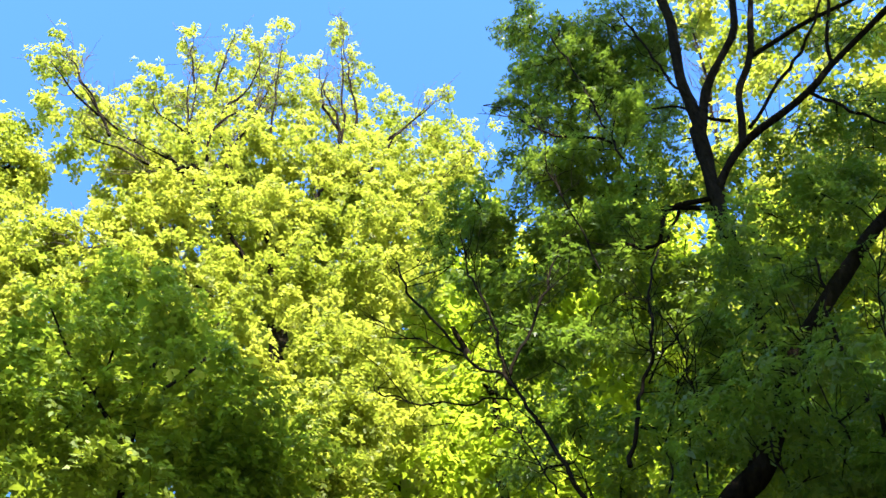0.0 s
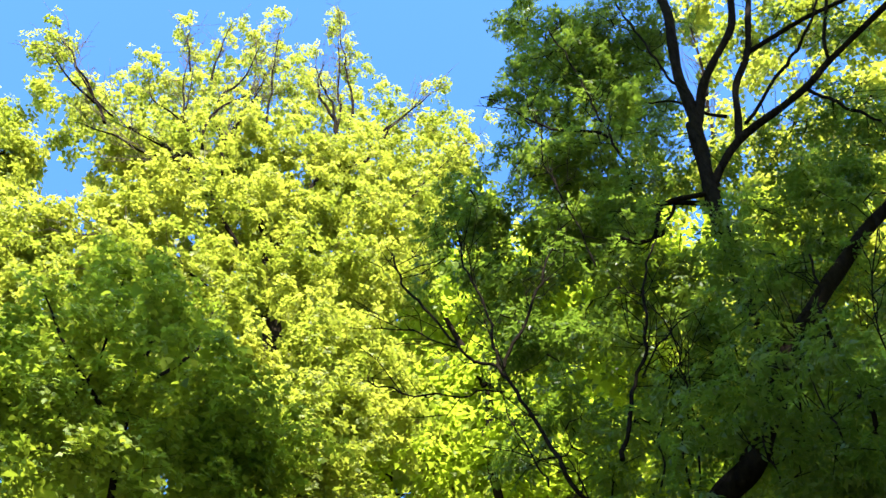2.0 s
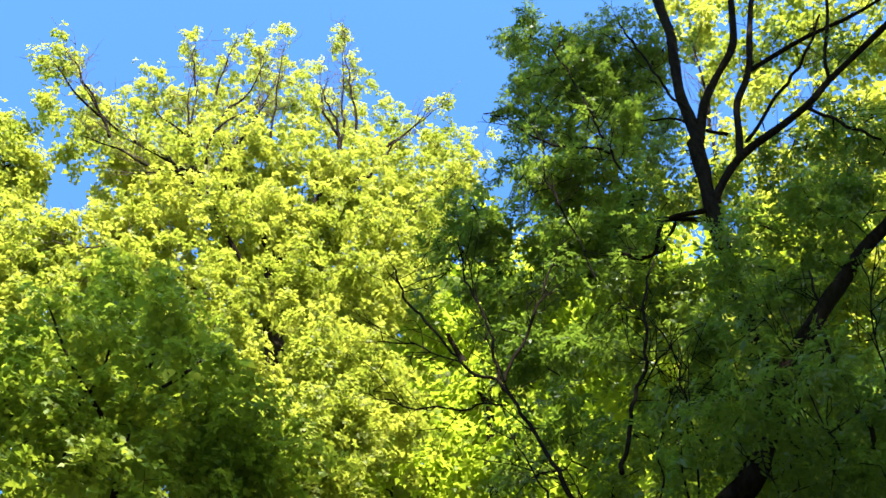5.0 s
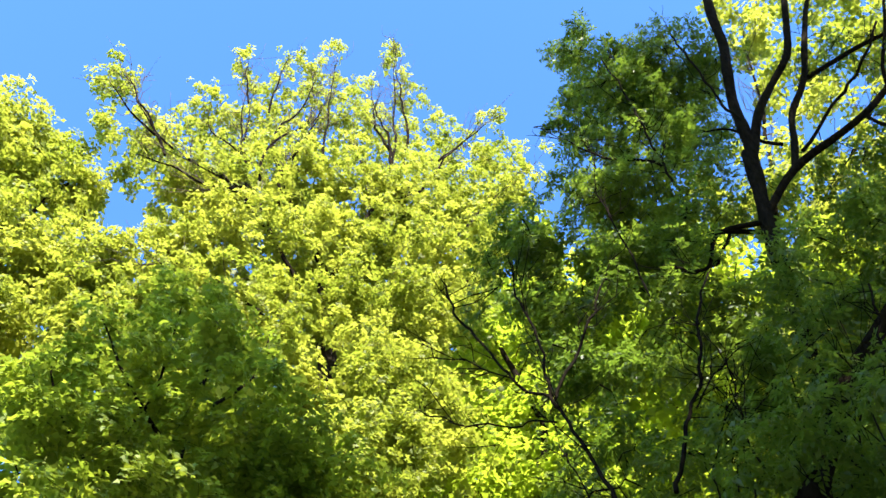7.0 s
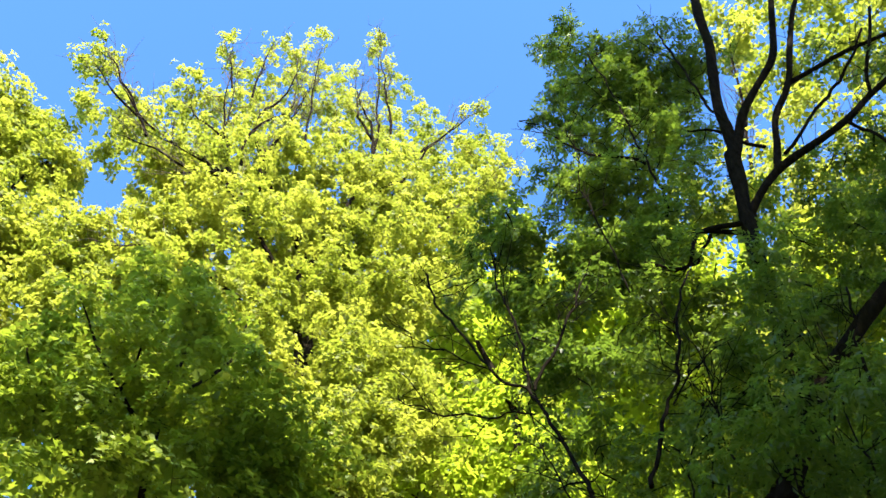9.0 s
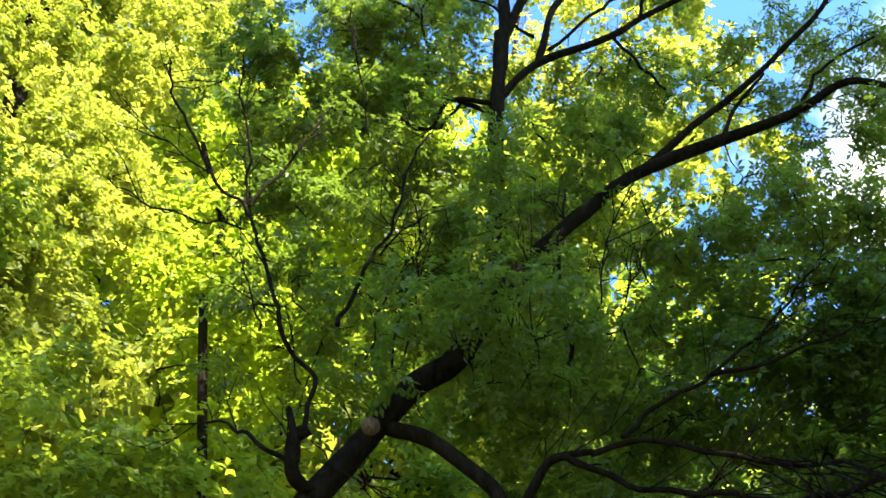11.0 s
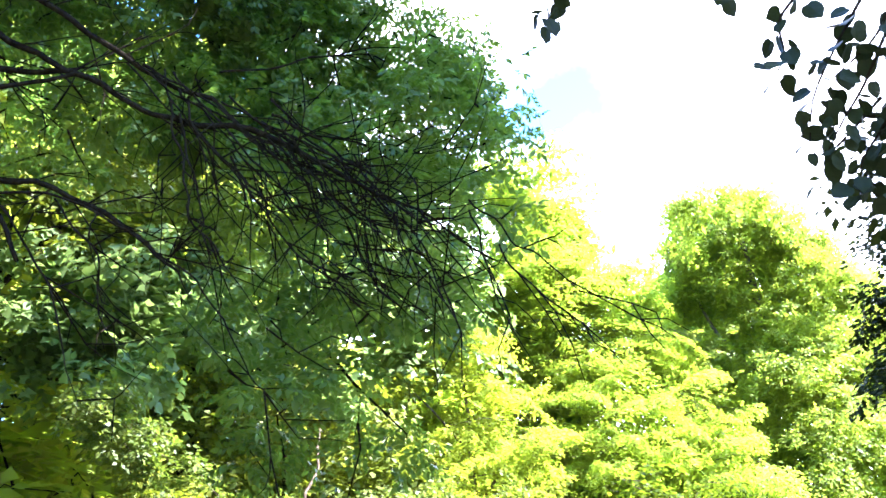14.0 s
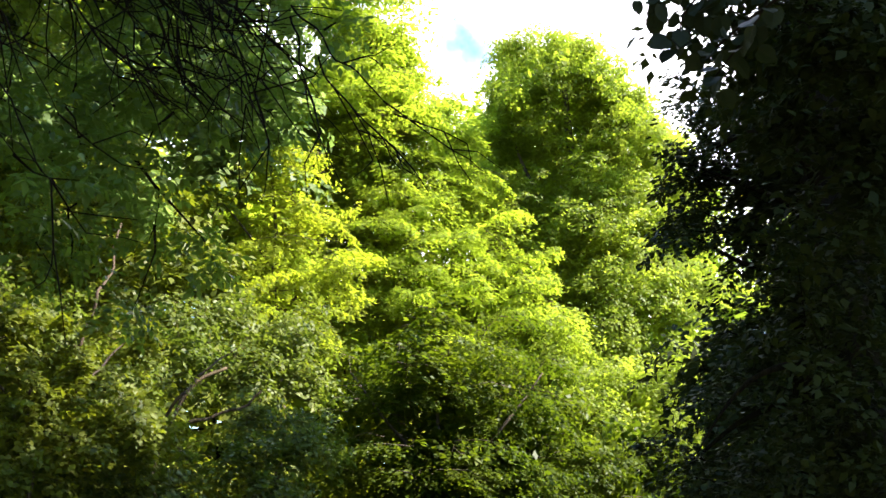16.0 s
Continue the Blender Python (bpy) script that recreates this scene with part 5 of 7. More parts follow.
foliage(ash, [
    (3.35, 2.51, 3.63, 0.21, 0.35), (3.39, 2.38, 3.30, 0.19, 0.14), (3.26, 2.56, 3.30, 0.20, 0.22), (3.48, 2.25, 3.14, 0.12, 0.1),
    (3.40, 2.48, 3.05, 0.19, 0.19), (3.19, 2.61, 2.98, 0.17, 0.18), (3.06, 2.13, 2.73, 0.11, 0.13), (3.15, 2.43, 2.73, 0.15, 0.23),
    (3.10, 2.72, 3.15, 0.17, 0.18), (3.00, 2.69, 2.80, 0.14, 0.18), (3.50, 2.20, 2.94, 0.08, 0.12), (2.85, 2.26, 2.45, 0.10, 0.09),
    (2.94, 2.91, 3.06, 0.17, 0.18), (2.84, 3.14, 3.25, 0.16, 0.18), (3.01, 2.96, 3.41, 0.18, 0.22), (3.15, 2.80, 3.65, 0.19, 0.18),
])
foliage(ash, [
    (3.45, 2.71, 4.10, 0.23, 0.75), (3.29, 3.06, 4.20, 0.23, 0.65), (3.07, 3.31, 4.01, 0.20, 0.5), (2.34, 4.57, 5.27, 0.26, 0.41),
    (2.59, 4.41, 5.50, 0.26, 0.41), (2.81, 4.13, 5.42, 0.26, 0.58), (3.07, 3.93, 5.59, 0.26, 0.78), (2.40, 4.41, 4.81, 0.21, 0.31),
    (2.62, 4.17, 4.95, 0.24, 0.58), (2.88, 3.94, 4.96, 0.24, 0.23), (3.11, 3.67, 5.11, 0.24, 0.94), (3.30, 3.46, 5.33, 0.22, 1.3),
    (2.36, 4.33, 4.38, 0.20, 0.22), (2.60, 4.18, 4.51, 0.20, 0.22), (2.82, 3.88, 4.54, 0.17, 0.18), (3.33, 3.69, 5.66, 0.20, 0.81),
])
foliage(ash, [
    (3.45, 3.42, 5.34, 0.19, 1.3), (3.65, 3.34, 5.65, 0.20, 1.3), (3.57, 3.17, 5.08, 0.18, 1.2), (3.75, 3.07, 5.27, 0.16, 1.2),
    (1.41, 4.93, 5.61, 0.20, 0.17), (1.79, 4.87, 5.99, 0.22, 0.17), (1.26, 5.00, 5.39, 0.19, 0.17), (1.73, 4.85, 5.39, 0.23, 0.17),
    (1.71, 4.96, 6.45, 0.23, 0.17), (2.04, 4.80, 5.71, 0.24, 0.17), (2.12, 4.69, 5.30, 0.23, 0.23), (2.39, 4.65, 5.55, 0.24, 0.23),
    (0.83, 4.93, 5.70, 0.23, 0.38), (0.57, 5.06, 6.11, 0.21, 0.28), (0.42, 4.95, 6.51, 0.22, 0.28), (1.18, 5.11, 5.57, 0.22, 0.26),
])
foliage(ash, [
    (0.93, 5.18, 5.39, 0.19, 0.32), (1.27, 4.89, 5.11, 0.18, 0.23), (0.45, 5.08, 5.72, 0.17, 0.19), (0.57, 5.14, 7.32, 0.25, 0.43),
    (1.48, 4.92, 5.60, 0.19, 0.2), (0.30, 5.17, 7.56, 0.21, 0.25), (2.43, 4.47, 7.95, 0.26, 0.5), (2.75, 4.40, 8.16, 0.27, 0.8),
    (2.42, 4.36, 7.35, 0.25, 0.35), (2.87, 4.32, 7.74, 0.22, 0.43), (2.20, 4.48, 7.30, 0.20, 0.26), (4.71, 3.00, 7.25, 0.16, 1),
    (4.86, 2.75, 7.30, 0.20, 1), (4.98, 2.49, 7.04, 0.14, 1), (4.56, 3.06, 7.46, 0.17, 1), (4.80, 2.85, 7.59, 0.22, 1),
])
foliage(ash, [
    (5.06, 2.56, 7.47, 0.20, 1),
])
foliage(ash, [
    (3.02, 4.09, 4.74, 0.26, 0.51), (3.30, 4.02, 5.10, 0.27, 0.54), (3.33, 3.90, 4.65, 0.26, 0.6), (3.62, 3.76, 5.06, 0.27, 0.54),
    (3.62, 3.64, 4.62, 0.26, 0.6), (3.90, 3.49, 5.02, 0.27, 0.54), (3.87, 3.37, 4.60, 0.26, 0.6), (4.07, 3.15, 5.13, 0.27, 0.79),
    (4.04, 3.04, 4.71, 0.26, 0.6), (4.30, 2.83, 5.12, 0.27, 0.72), (4.24, 2.76, 4.69, 0.26, 0.23), (4.35, 2.56, 5.25, 0.27, 1.2),
    (3.21, 4.13, 4.48, 0.26, 0.5), (4.52, 2.63, 4.98, 0.27, 0.31), (4.24, 3.02, 4.45, 0.26, 0.6), (4.68, 2.97, 4.44, 0.27, 0.17),
])
foliage(ash, [
    (1.76, 3.83, 6.87, 0.20, 0.6), (1.82, 4.05, 6.82, 0.20, 0.42), (1.88, 4.14, 6.59, 0.20, 0.42), (1.93, 4.39, 6.49, 0.20, 0.42),
    (1.98, 4.46, 6.26, 0.20, 0.42), (2.06, 4.69, 6.15, 0.20, 0.42), (2.20, 4.30, 6.32, 0.20, 0.42), (2.37, 4.19, 6.48, 0.20, 0.42),
])
foliage(ash, [
    (3.24, 3.64, 4.65, 0.24, 0.58), (3.52, 3.60, 4.84, 0.24, 0.58), (3.88, 3.57, 4.93, 0.24, 0.58), (3.67, 3.08, 4.74, 0.24, 0.58),
    (4.02, 3.03, 4.82, 0.24, 0.58), (3.66, 4.02, 4.67, 0.24, 0.65), (3.52, 3.54, 4.43, 0.24, 0.65), (3.85, 3.50, 4.55, 0.24, 0.65),
    (4.18, 3.44, 4.67, 0.24, 0.65), (3.99, 2.98, 4.42, 0.24, 0.65), (3.72, 3.85, 4.29, 0.24, 0.65), (4.08, 3.79, 4.41, 0.24, 0.65),
    (3.92, 3.28, 4.18, 0.24, 0.49), (4.25, 3.22, 4.28, 0.24, 0.49), (4.28, 3.71, 4.18, 0.24, 0.65), (4.10, 3.21, 3.97, 0.24, 0.49),
])

# brighter lit leaf put on a crown that mostly shades itself
back_maple = tree("maple_tree", "sunlit maple standing behind ash with thin pale crown", BRIGHT_LEAF, BARK_SHADED, "maple", 0.12, group="maples round the clearing")
limb(back_maple, "trunk", 0.065, 0.056, [(2.30, 11.20, 0.00), (0.69, 11.48, 11.35), (0.67, 11.58, 12.98), (0.75, 11.78, 15.31), (1.11, 11.95, 18.56)])
limb(back_maple, "limb", 0.063, 0.022, [(0.64, 11.58, 13.73), (0.01, 11.80, 16.03), (-0.47, 11.99, 18.03)])
limb(back_maple, "limb", 0.058, 0.022, [(0.80, 11.77, 15.30), (1.85, 11.86, 17.24), (2.85, 11.66, 18.33)])
foliage(back_maple, [
    (-0.29, 11.80, 16.05, 0.60, 0.7), (0.27, 11.80, 15.38, 0.58, 0.7), (-0.16, 11.60, 14.08, 0.64, 0.6), (0.57, 11.59, 14.00, 0.64, 0.6),
    (0.14, 11.40, 12.62, 0.68, 0.6), (1.28, 11.73, 15.81, 0.69, 0.8), (2.09, 11.61, 15.90, 0.80, 0.7), (0.77, 11.27, 12.22, 0.67, 0.6),
    (1.58, 11.39, 13.44, 0.71, 0.7), (2.64, 11.50, 14.52, 0.75, 0.7), (2.26, 11.07, 12.34, 0.75, 0.7), (-0.38, 11.19, 11.70, 0.57, 0.7),
    (-1.01, 11.15, 11.93, 0.57, 0.7),
])
foliage(back_maple, [
    (2.90, 8.30, 12.50, 0.62, 0.9), (2.58, 8.26, 13.11, 0.62, 0.9), (3.24, 9.30, 12.65, 0.62, 0.9), (1.08, 8.54, 12.64, 0.62, 0.9),
    (1.67, 8.41, 13.17, 0.62, 0.9), (2.14, 9.13, 13.05, 0.62, 0.9), (1.24, 9.17, 12.10, 0.62, 0.9), (2.16, 9.58, 12.13, 0.62, 0.9),
    (4.08, 8.67, 12.88, 0.62, 0.9), (4.53, 7.89, 12.24, 0.62, 0.9), (5.28, 8.24, 12.16, 0.62, 0.9), (4.52, 9.15, 12.32, 0.62, 0.9),
    (4.95, 8.64, 11.44, 0.62, 0.9), (2.86, 9.75, 11.81, 0.62, 0.9), (3.94, 9.95, 11.82, 0.62, 0.9), (4.56, 9.33, 10.99, 0.62, 0.9),
])

tall_maple = tree("maple_tree", "tall maple with lit yellow leaves high above ash", MAPLE_LEAF, BARK_SHADED, "maple", 0.10, group="maples round the clearing")
tall_maple.knotty, tall_maple.twig_bark = 0.07, BARK_GREY
limb(tall_maple, "trunk", 0.083, 0.063, [(2.05, 9.20, 0.00), (1.22, 9.15, 6.11), (1.75, 9.15, 7.08), (2.34, 9.12, 8.06), (2.68, 9.02, 8.61), (3.47, 8.84, 9.58), (4.08, 8.68, 10.98), (4.21, 8.73, 13.10), (4.14, 8.87, 15.23)])
limb(tall_maple, "limb", 0.042, 0.018, [(4.09, 8.80, 13.72), (4.65, 8.63, 17.04), (5.23, 8.52, 21.54)])
limb(tall_maple, "limb", 0.041, 0.015, [(4.09, 8.79, 13.44), (5.36, 8.20, 15.26), (6.64, 7.48, 17.34)])
limb(tall_maple, "limb", 0.036, 0.013, [(4.16, 8.76, 12.86), (5.30, 8.12, 13.57), (6.32, 7.49, 14.37)])
foliage(tall_maple, [
    (4.99, 8.43, 20.52, 0.57, 0.83), (4.96, 8.45, 18.80, 0.48, 0.68), (5.78, 7.91, 18.69, 0.58, 0.75), (6.34, 7.48, 17.84, 0.61, 0.83),
    (5.81, 7.89, 16.86, 0.54, 0.6), (5.37, 8.20, 17.12, 0.44, 0.6), (6.36, 7.46, 16.28, 0.57, 0.75), (6.78, 7.08, 16.42, 0.57, 0.83),
    (6.11, 7.66, 15.22, 0.45, 0.68), (4.89, 8.49, 16.57, 0.38, 0.52), (5.55, 8.08, 15.36, 0.36, 0.52), (5.54, 8.32, 22.20, 0.74, 0.75),
    (6.59, 7.52, 20.23, 0.91, 0.75), (7.27, 6.86, 18.38, 0.84, 0.75), (4.69, 8.38, 14.04, 0.38, 1.5), (5.08, 8.15, 13.35, 0.49, 1.5),
])
foliage(tall_maple, [
    (5.50, 7.87, 12.75, 0.47, 1.5), (4.29, 8.59, 13.67, 0.41, 1.05), (4.57, 8.33, 12.61, 0.55, 1.05), (5.10, 8.02, 11.76, 0.60, 1.05),
])
foliage(tall_maple, [
    (4.91, 8.25, 13.77, 0.46, 1), (5.33, 7.98, 13.75, 0.37, 1), (4.48, 8.38, 13.22, 0.48, 0.8), (6.53, 7.29, 13.41, 0.37, 0.6),
    (6.80, 7.04, 14.02, 0.30, 0.6), (4.77, 8.10, 12.29, 0.61, 0.7), (3.75, 8.51, 11.37, 0.65, 0.6), (5.33, 7.74, 11.56, 0.59, 0.6),
])
foliage(tall_maple, [
    (3.68, 9.08, 15.24, 0.72, 0.7), (4.64, 8.61, 15.42, 0.73, 0.7), (5.37, 8.16, 14.89, 0.80, 0.7), (6.21, 7.53, 14.93, 0.80, 0.7),
    (6.23, 7.51, 13.55, 0.66, 0.7), (6.82, 6.98, 13.94, 0.68, 0.7), (5.51, 7.95, 13.12, 0.65, 0.7), (6.43, 7.20, 12.35, 0.54, 0.7),
    (7.02, 6.76, 12.68, 0.48, 0.7),
])

glade_maple = tree("maple_tree", "leafy maple behind ash with layered green foliage", GLADE_LEAF, BARK_SHADED, "maple", 0.12, group="maples round the clearing")
limb(glade_maple, "trunk", 0.040, 0.022, [(4.60, 10.80, 0.00), (4.80, 10.90, 6.00), (6.00, 10.30, 8.20), (7.05, 9.42, 9.21), (6.76, 9.88, 11.56)])
limb(glade_maple, "limb", 0.038, 0.012, [(7.05, 9.42, 9.21), (5.63, 10.58, 10.36), (3.59, 11.46, 10.58)])
limb(glade_maple, "limb", 0.037, 0.012, [(7.05, 9.42, 8.36), (5.24, 10.78, 9.23), (2.55, 11.74, 9.63)])

far_maple = tree("maple_tree", "maple in half shade behind hanging ash boughs", PALE_LEAF, BARK_SHADED, "maple", 0.13, group="maples round the clearing")
limb(far_maple, "trunk", 0.034, 0.020, [(9.40, 8.60, 0.00), (7.39, 9.97, 4.16), (7.35, 10.25, 6.20), (7.58, 10.46, 7.89)])
limb(far_maple, "limb", 0.043, 0.016, [(7.35, 10.25, 6.20), (8.12, 10.03, 7.52), (8.71, 9.50, 8.33)])
limb(far_maple, "limb", 0.043, 0.015, [(7.35, 10.25, 6.20), (6.82, 10.98, 7.14), (6.21, 11.36, 7.36)])
foliage(far_maple, [
    (7.07, 10.82, 9.58, 0.74, 0.7), (6.67, 10.85, 7.52, 0.61, 0.8), (7.40, 10.34, 7.78, 0.69, 0.8), (8.14, 9.75, 7.86, 0.69, 0.8),
    (5.67, 11.20, 7.13, 0.59, 0.8), (6.11, 10.72, 6.40, 0.64, 0.8), (6.86, 10.24, 6.56, 0.64, 0.8), (7.62, 9.67, 6.56, 0.64, 0.8),
    (8.47, 9.18, 6.83, 0.66, 0.8), (6.51, 10.00, 5.57, 0.54, 0.8), (7.22, 9.48, 5.56, 0.61, 1), (7.90, 8.90, 5.66, 0.61, 1),
    (8.84, 8.52, 6.16, 0.64, 1), (9.32, 8.59, 7.24, 0.68, 0.8), (9.64, 7.91, 6.52, 0.65, 1), (9.15, 9.06, 8.35, 0.71, 0.6),
])
foliage(far_maple, [
    (10.06, 8.01, 7.81, 0.62, 0.6), (10.36, 7.26, 6.86, 0.52, 0.7),
])
foliage(far_maple, [
    (7.52, 8.66, 5.63, 0.52, 0.9), (7.97, 8.23, 6.10, 0.60, 0.8), (8.52, 7.64, 5.70, 0.59, 0.7), (9.26, 7.54, 6.55, 0.63, 0.6),
    (7.42, 8.07, 4.90, 0.43, 0.9), (9.33, 6.60, 5.19, 0.52, 0.7),
])
foliage(far_maple, [
    (10.71, 7.18, 7.04, 0.53, 1), (11.02, 6.67, 6.72, 0.52, 1), (11.28, 6.21, 7.03, 0.45, 1), (10.55, 7.42, 6.55, 0.52, 1),
    (10.95, 6.80, 6.09, 0.59, 1), (11.31, 6.16, 6.24, 0.52, 1),
])
foliage(far_maple, [
    (10.49, 7.50, 8.14, 0.63, 0.8), (10.85, 6.96, 7.55, 0.61, 0.8), (11.52, 6.81, 8.38, 0.57, 0.7), (10.21, 7.88, 7.37, 0.61, 0.8),
    (11.17, 6.41, 7.13, 0.61, 0.8), (10.26, 7.12, 6.74, 0.58, 0.8), (10.09, 8.04, 8.31, 0.55, 0.7),
])

lime_far = tree("lime_tree", "tall sunlit lime with layered yellow-green sprays", BRIGHT_LEAF, BARK_GREY, "slip", 0.056, group="sunlit trees across the glade")
limb(lime_far, "trunk", 0.119, 0.051, [(15.40, 7.40, 0.00), (15.92, 5.82, 2.06), (15.82, 6.10, 4.74), (15.70, 6.40, 7.65), (15.50, 6.87, 10.15)])
limb(lime_far, "limb", 0.047, 0.014, [(15.81, 6.13, 5.11), (15.93, 5.15, 6.00), (15.94, 4.40, 6.28)])
limb(lime_far, "limb", 0.047, 0.014, [(15.78, 6.18, 5.88), (15.17, 7.13, 6.70), (14.55, 7.91, 7.10)])
foliage(lime_far, [
    (15.28, 7.35, 10.52, 0.62, 1), (15.09, 7.75, 11.01, 0.63, 1), (15.62, 6.60, 10.24, 0.49, 1), (15.39, 7.13, 10.00, 0.61, 1),
    (15.73, 6.31, 9.51, 0.44, 1), (15.35, 6.73, 9.30, 0.69, 1), (15.06, 7.35, 9.32, 0.60, 1), (15.63, 6.04, 8.75, 0.47, 1),
    (15.19, 6.58, 8.39, 0.77, 1), (14.88, 7.26, 8.20, 0.58, 1), (15.53, 5.71, 8.02, 0.48, 1), (15.17, 6.10, 7.55, 0.75, 1),
    (14.85, 6.86, 7.36, 0.65, 1), (14.31, 7.51, 7.29, 0.51, 1), (13.80, 8.04, 7.17, 0.36, 0.9), (13.91, 7.84, 6.69, 0.54, 1),
])
foliage(lime_far, [
    (14.25, 7.19, 6.50, 0.63, 1), (14.77, 6.54, 6.46, 0.73, 1), (15.11, 5.71, 6.63, 0.73, 1), (15.50, 5.20, 7.23, 0.47, 1),
    (15.18, 4.87, 6.44, 0.54, 1), (13.38, 7.95, 5.97, 0.48, 1), (13.68, 7.42, 5.78, 0.61, 1), (14.04, 6.71, 5.51, 0.69, 1),
    (14.38, 5.92, 5.50, 0.69, 1), (14.68, 5.11, 5.57, 0.69, 1), (14.91, 4.38, 5.71, 0.52, 1), (14.65, 3.83, 5.03, 0.59, 1),
    (14.57, 3.29, 4.59, 0.49, 1), (14.50, 4.38, 4.74, 0.67, 1), (14.21, 5.25, 4.68, 0.67, 1), (13.91, 6.02, 4.69, 0.67, 1),
])
foliage(lime_far, [
    (12.92, 7.56, 4.97, 0.58, 1), (13.31, 6.83, 4.73, 0.58, 1),
])

oak_far = tree("broadleaf_tree", "round-headed sunlit tree with deep green shaded hollows", OAK_LEAF, BARK_GREY, "slip", 0.064, group="sunlit trees across the glade")
limb(oak_far, "trunk", 0.126, 0.053, [(18.20, 3.90, 0.00), (17.72, 2.73, 2.32), (17.70, 2.89, 5.14), (17.60, 3.44, 7.68), (17.55, 3.71, 9.76)])
limb(oak_far, "limb", 0.060, 0.015, [(17.68, 3.00, 5.93), (17.60, 2.14, 7.12), (17.43, 1.84, 8.09)])
limb(oak_far, "limb", 0.050, 0.016, [(17.64, 3.22, 6.85), (17.43, 4.24, 7.98), (17.32, 4.69, 9.05)])
foliage(oak_far, [
    (17.31, 4.70, 10.47, 0.39, 1), (17.43, 4.24, 10.55, 0.39, 0.9), (17.54, 3.73, 10.45, 0.43, 1), (17.63, 3.26, 10.23, 0.43, 1),
    (17.29, 4.77, 9.84, 0.36, 0.9), (17.44, 4.22, 9.86, 0.58, 1), (17.59, 3.50, 9.66, 0.64, 1), (17.70, 2.89, 9.66, 0.48, 1),
    (17.77, 2.38, 9.10, 0.42, 1), (17.34, 4.59, 9.06, 0.47, 1), (17.30, 3.93, 8.78, 0.62, 1), (17.47, 3.04, 8.69, 0.62, 1),
    (17.57, 2.35, 8.37, 0.51, 1), (17.13, 4.60, 8.21, 0.46, 1), (17.09, 3.95, 7.74, 0.60, 1), (17.06, 3.04, 7.59, 0.69, 1),
])
foliage(oak_far, [
    (17.19, 2.19, 7.50, 0.49, 1), (17.23, 1.81, 7.00, 0.44, 1), (16.64, 4.11, 6.87, 0.58, 1), (16.61, 3.32, 6.55, 0.67, 1),
    (16.75, 2.50, 6.57, 0.67, 1), (16.83, 1.76, 6.19, 0.47, 1), (16.28, 2.86, 5.59, 0.64, 1), (16.40, 2.07, 5.52, 0.64, 1),
    (16.45, 1.54, 5.17, 0.41, 1), (15.95, 2.43, 4.70, 0.62, 1), (15.84, 1.65, 4.43, 0.52, 1), (15.89, 1.08, 4.23, 0.35, 1),
    (15.40, 2.01, 3.85, 0.59, 1), (15.46, 1.37, 3.62, 0.42, 1), (16.22, 3.21, 5.21, 0.55, 1), (15.90, 0.75, 4.37, 0.21, 0.8),
])

copse = tree("copse_tree", "distant pale green tree between two sunlit crowns", BRIGHT_LEAF, BARK_GREY, "oval", 0.13, group="sunlit trees across the glade")
limb(copse, "trunk", 0.104, 0.047, [(25.20, 8.60, 0.00), (25.79, 7.78, 8.25), (25.75, 7.92, 10.60), (25.67, 8.18, 12.72)])
foliage(copse, [
    (25.52, 8.65, 13.02, 0.57, 1), (25.71, 8.05, 13.06, 0.54, 1), (25.86, 7.57, 12.42, 0.62, 1), (25.59, 8.44, 12.03, 0.78, 1),
    (25.83, 7.66, 11.27, 0.92, 1), (25.97, 7.17, 10.33, 0.76, 1), (25.71, 8.05, 10.43, 0.91, 1), (25.82, 2.38, 8.64, 0.72, 0.7),
    (25.85, 1.97, 9.38, 0.58, 0.6), (25.87, 1.70, 7.92, 0.72, 0.7), (25.88, 1.57, 6.79, 0.71, 0.7), (25.84, 2.11, 9.97, 0.38, 0.5),
])
foliage(lime_far, [
    (16.04, 5.43, 8.49, 0.49, 1), (16.11, 5.21, 7.77, 0.58, 1), (16.04, 4.76, 7.01, 0.57, 1), (15.76, 4.26, 6.14, 0.55, 1),
    (15.45, 3.88, 5.31, 0.53, 1), (14.31, 4.26, 4.63, 0.49, 1), (14.06, 3.68, 4.18, 0.40, 1),
])
foliage(oak_far, [
    (14.75, 3.36, 4.80, 0.50, 1), (14.42, 2.96, 4.09, 0.48, 1), (14.32, 2.39, 3.76, 0.48, 1), (14.41, 1.79, 3.63, 0.47, 1),
    (14.66, 1.29, 3.90, 0.40, 1), (14.88, 0.93, 4.10, 0.29, 1), (13.96, 2.10, 3.12, 0.54, 1), (14.24, 1.41, 3.17, 0.47, 1),
    (13.87, 2.68, 3.32, 0.46, 1),
])
foliage(copse, [
    (23.79, 2.40, 10.97, 0.50, 1), (23.80, 2.28, 10.11, 0.60, 1), (23.83, 2.04, 9.27, 0.59, 1), (23.84, 1.81, 8.31, 0.59, 1),
    (23.85, 1.70, 7.26, 0.58, 1), (23.80, 2.36, 8.86, 0.59, 1), (23.86, 1.59, 9.67, 0.46, 1),
])

field_maple = tree("field_maple", "yellowish sunlit tree with tiered boughs before tall lime", YELLOW_LEAF, BARK_GREY, "slip", 0.05, group="sunlit trees across the glade")
limb(field_maple, "trunk", 0.042, 0.019, [(11.40, 6.20, 0.00), (11.59, 5.77, 2.37), (11.52, 5.92, 3.71), (11.53, 6.12, 5.16), (11.53, 6.32, 6.18)])
limb(field_maple, "limb", 0.021, 0.007, [(11.50, 5.96, 4.13), (11.49, 5.51, 4.69), (11.51, 5.24, 4.98)])
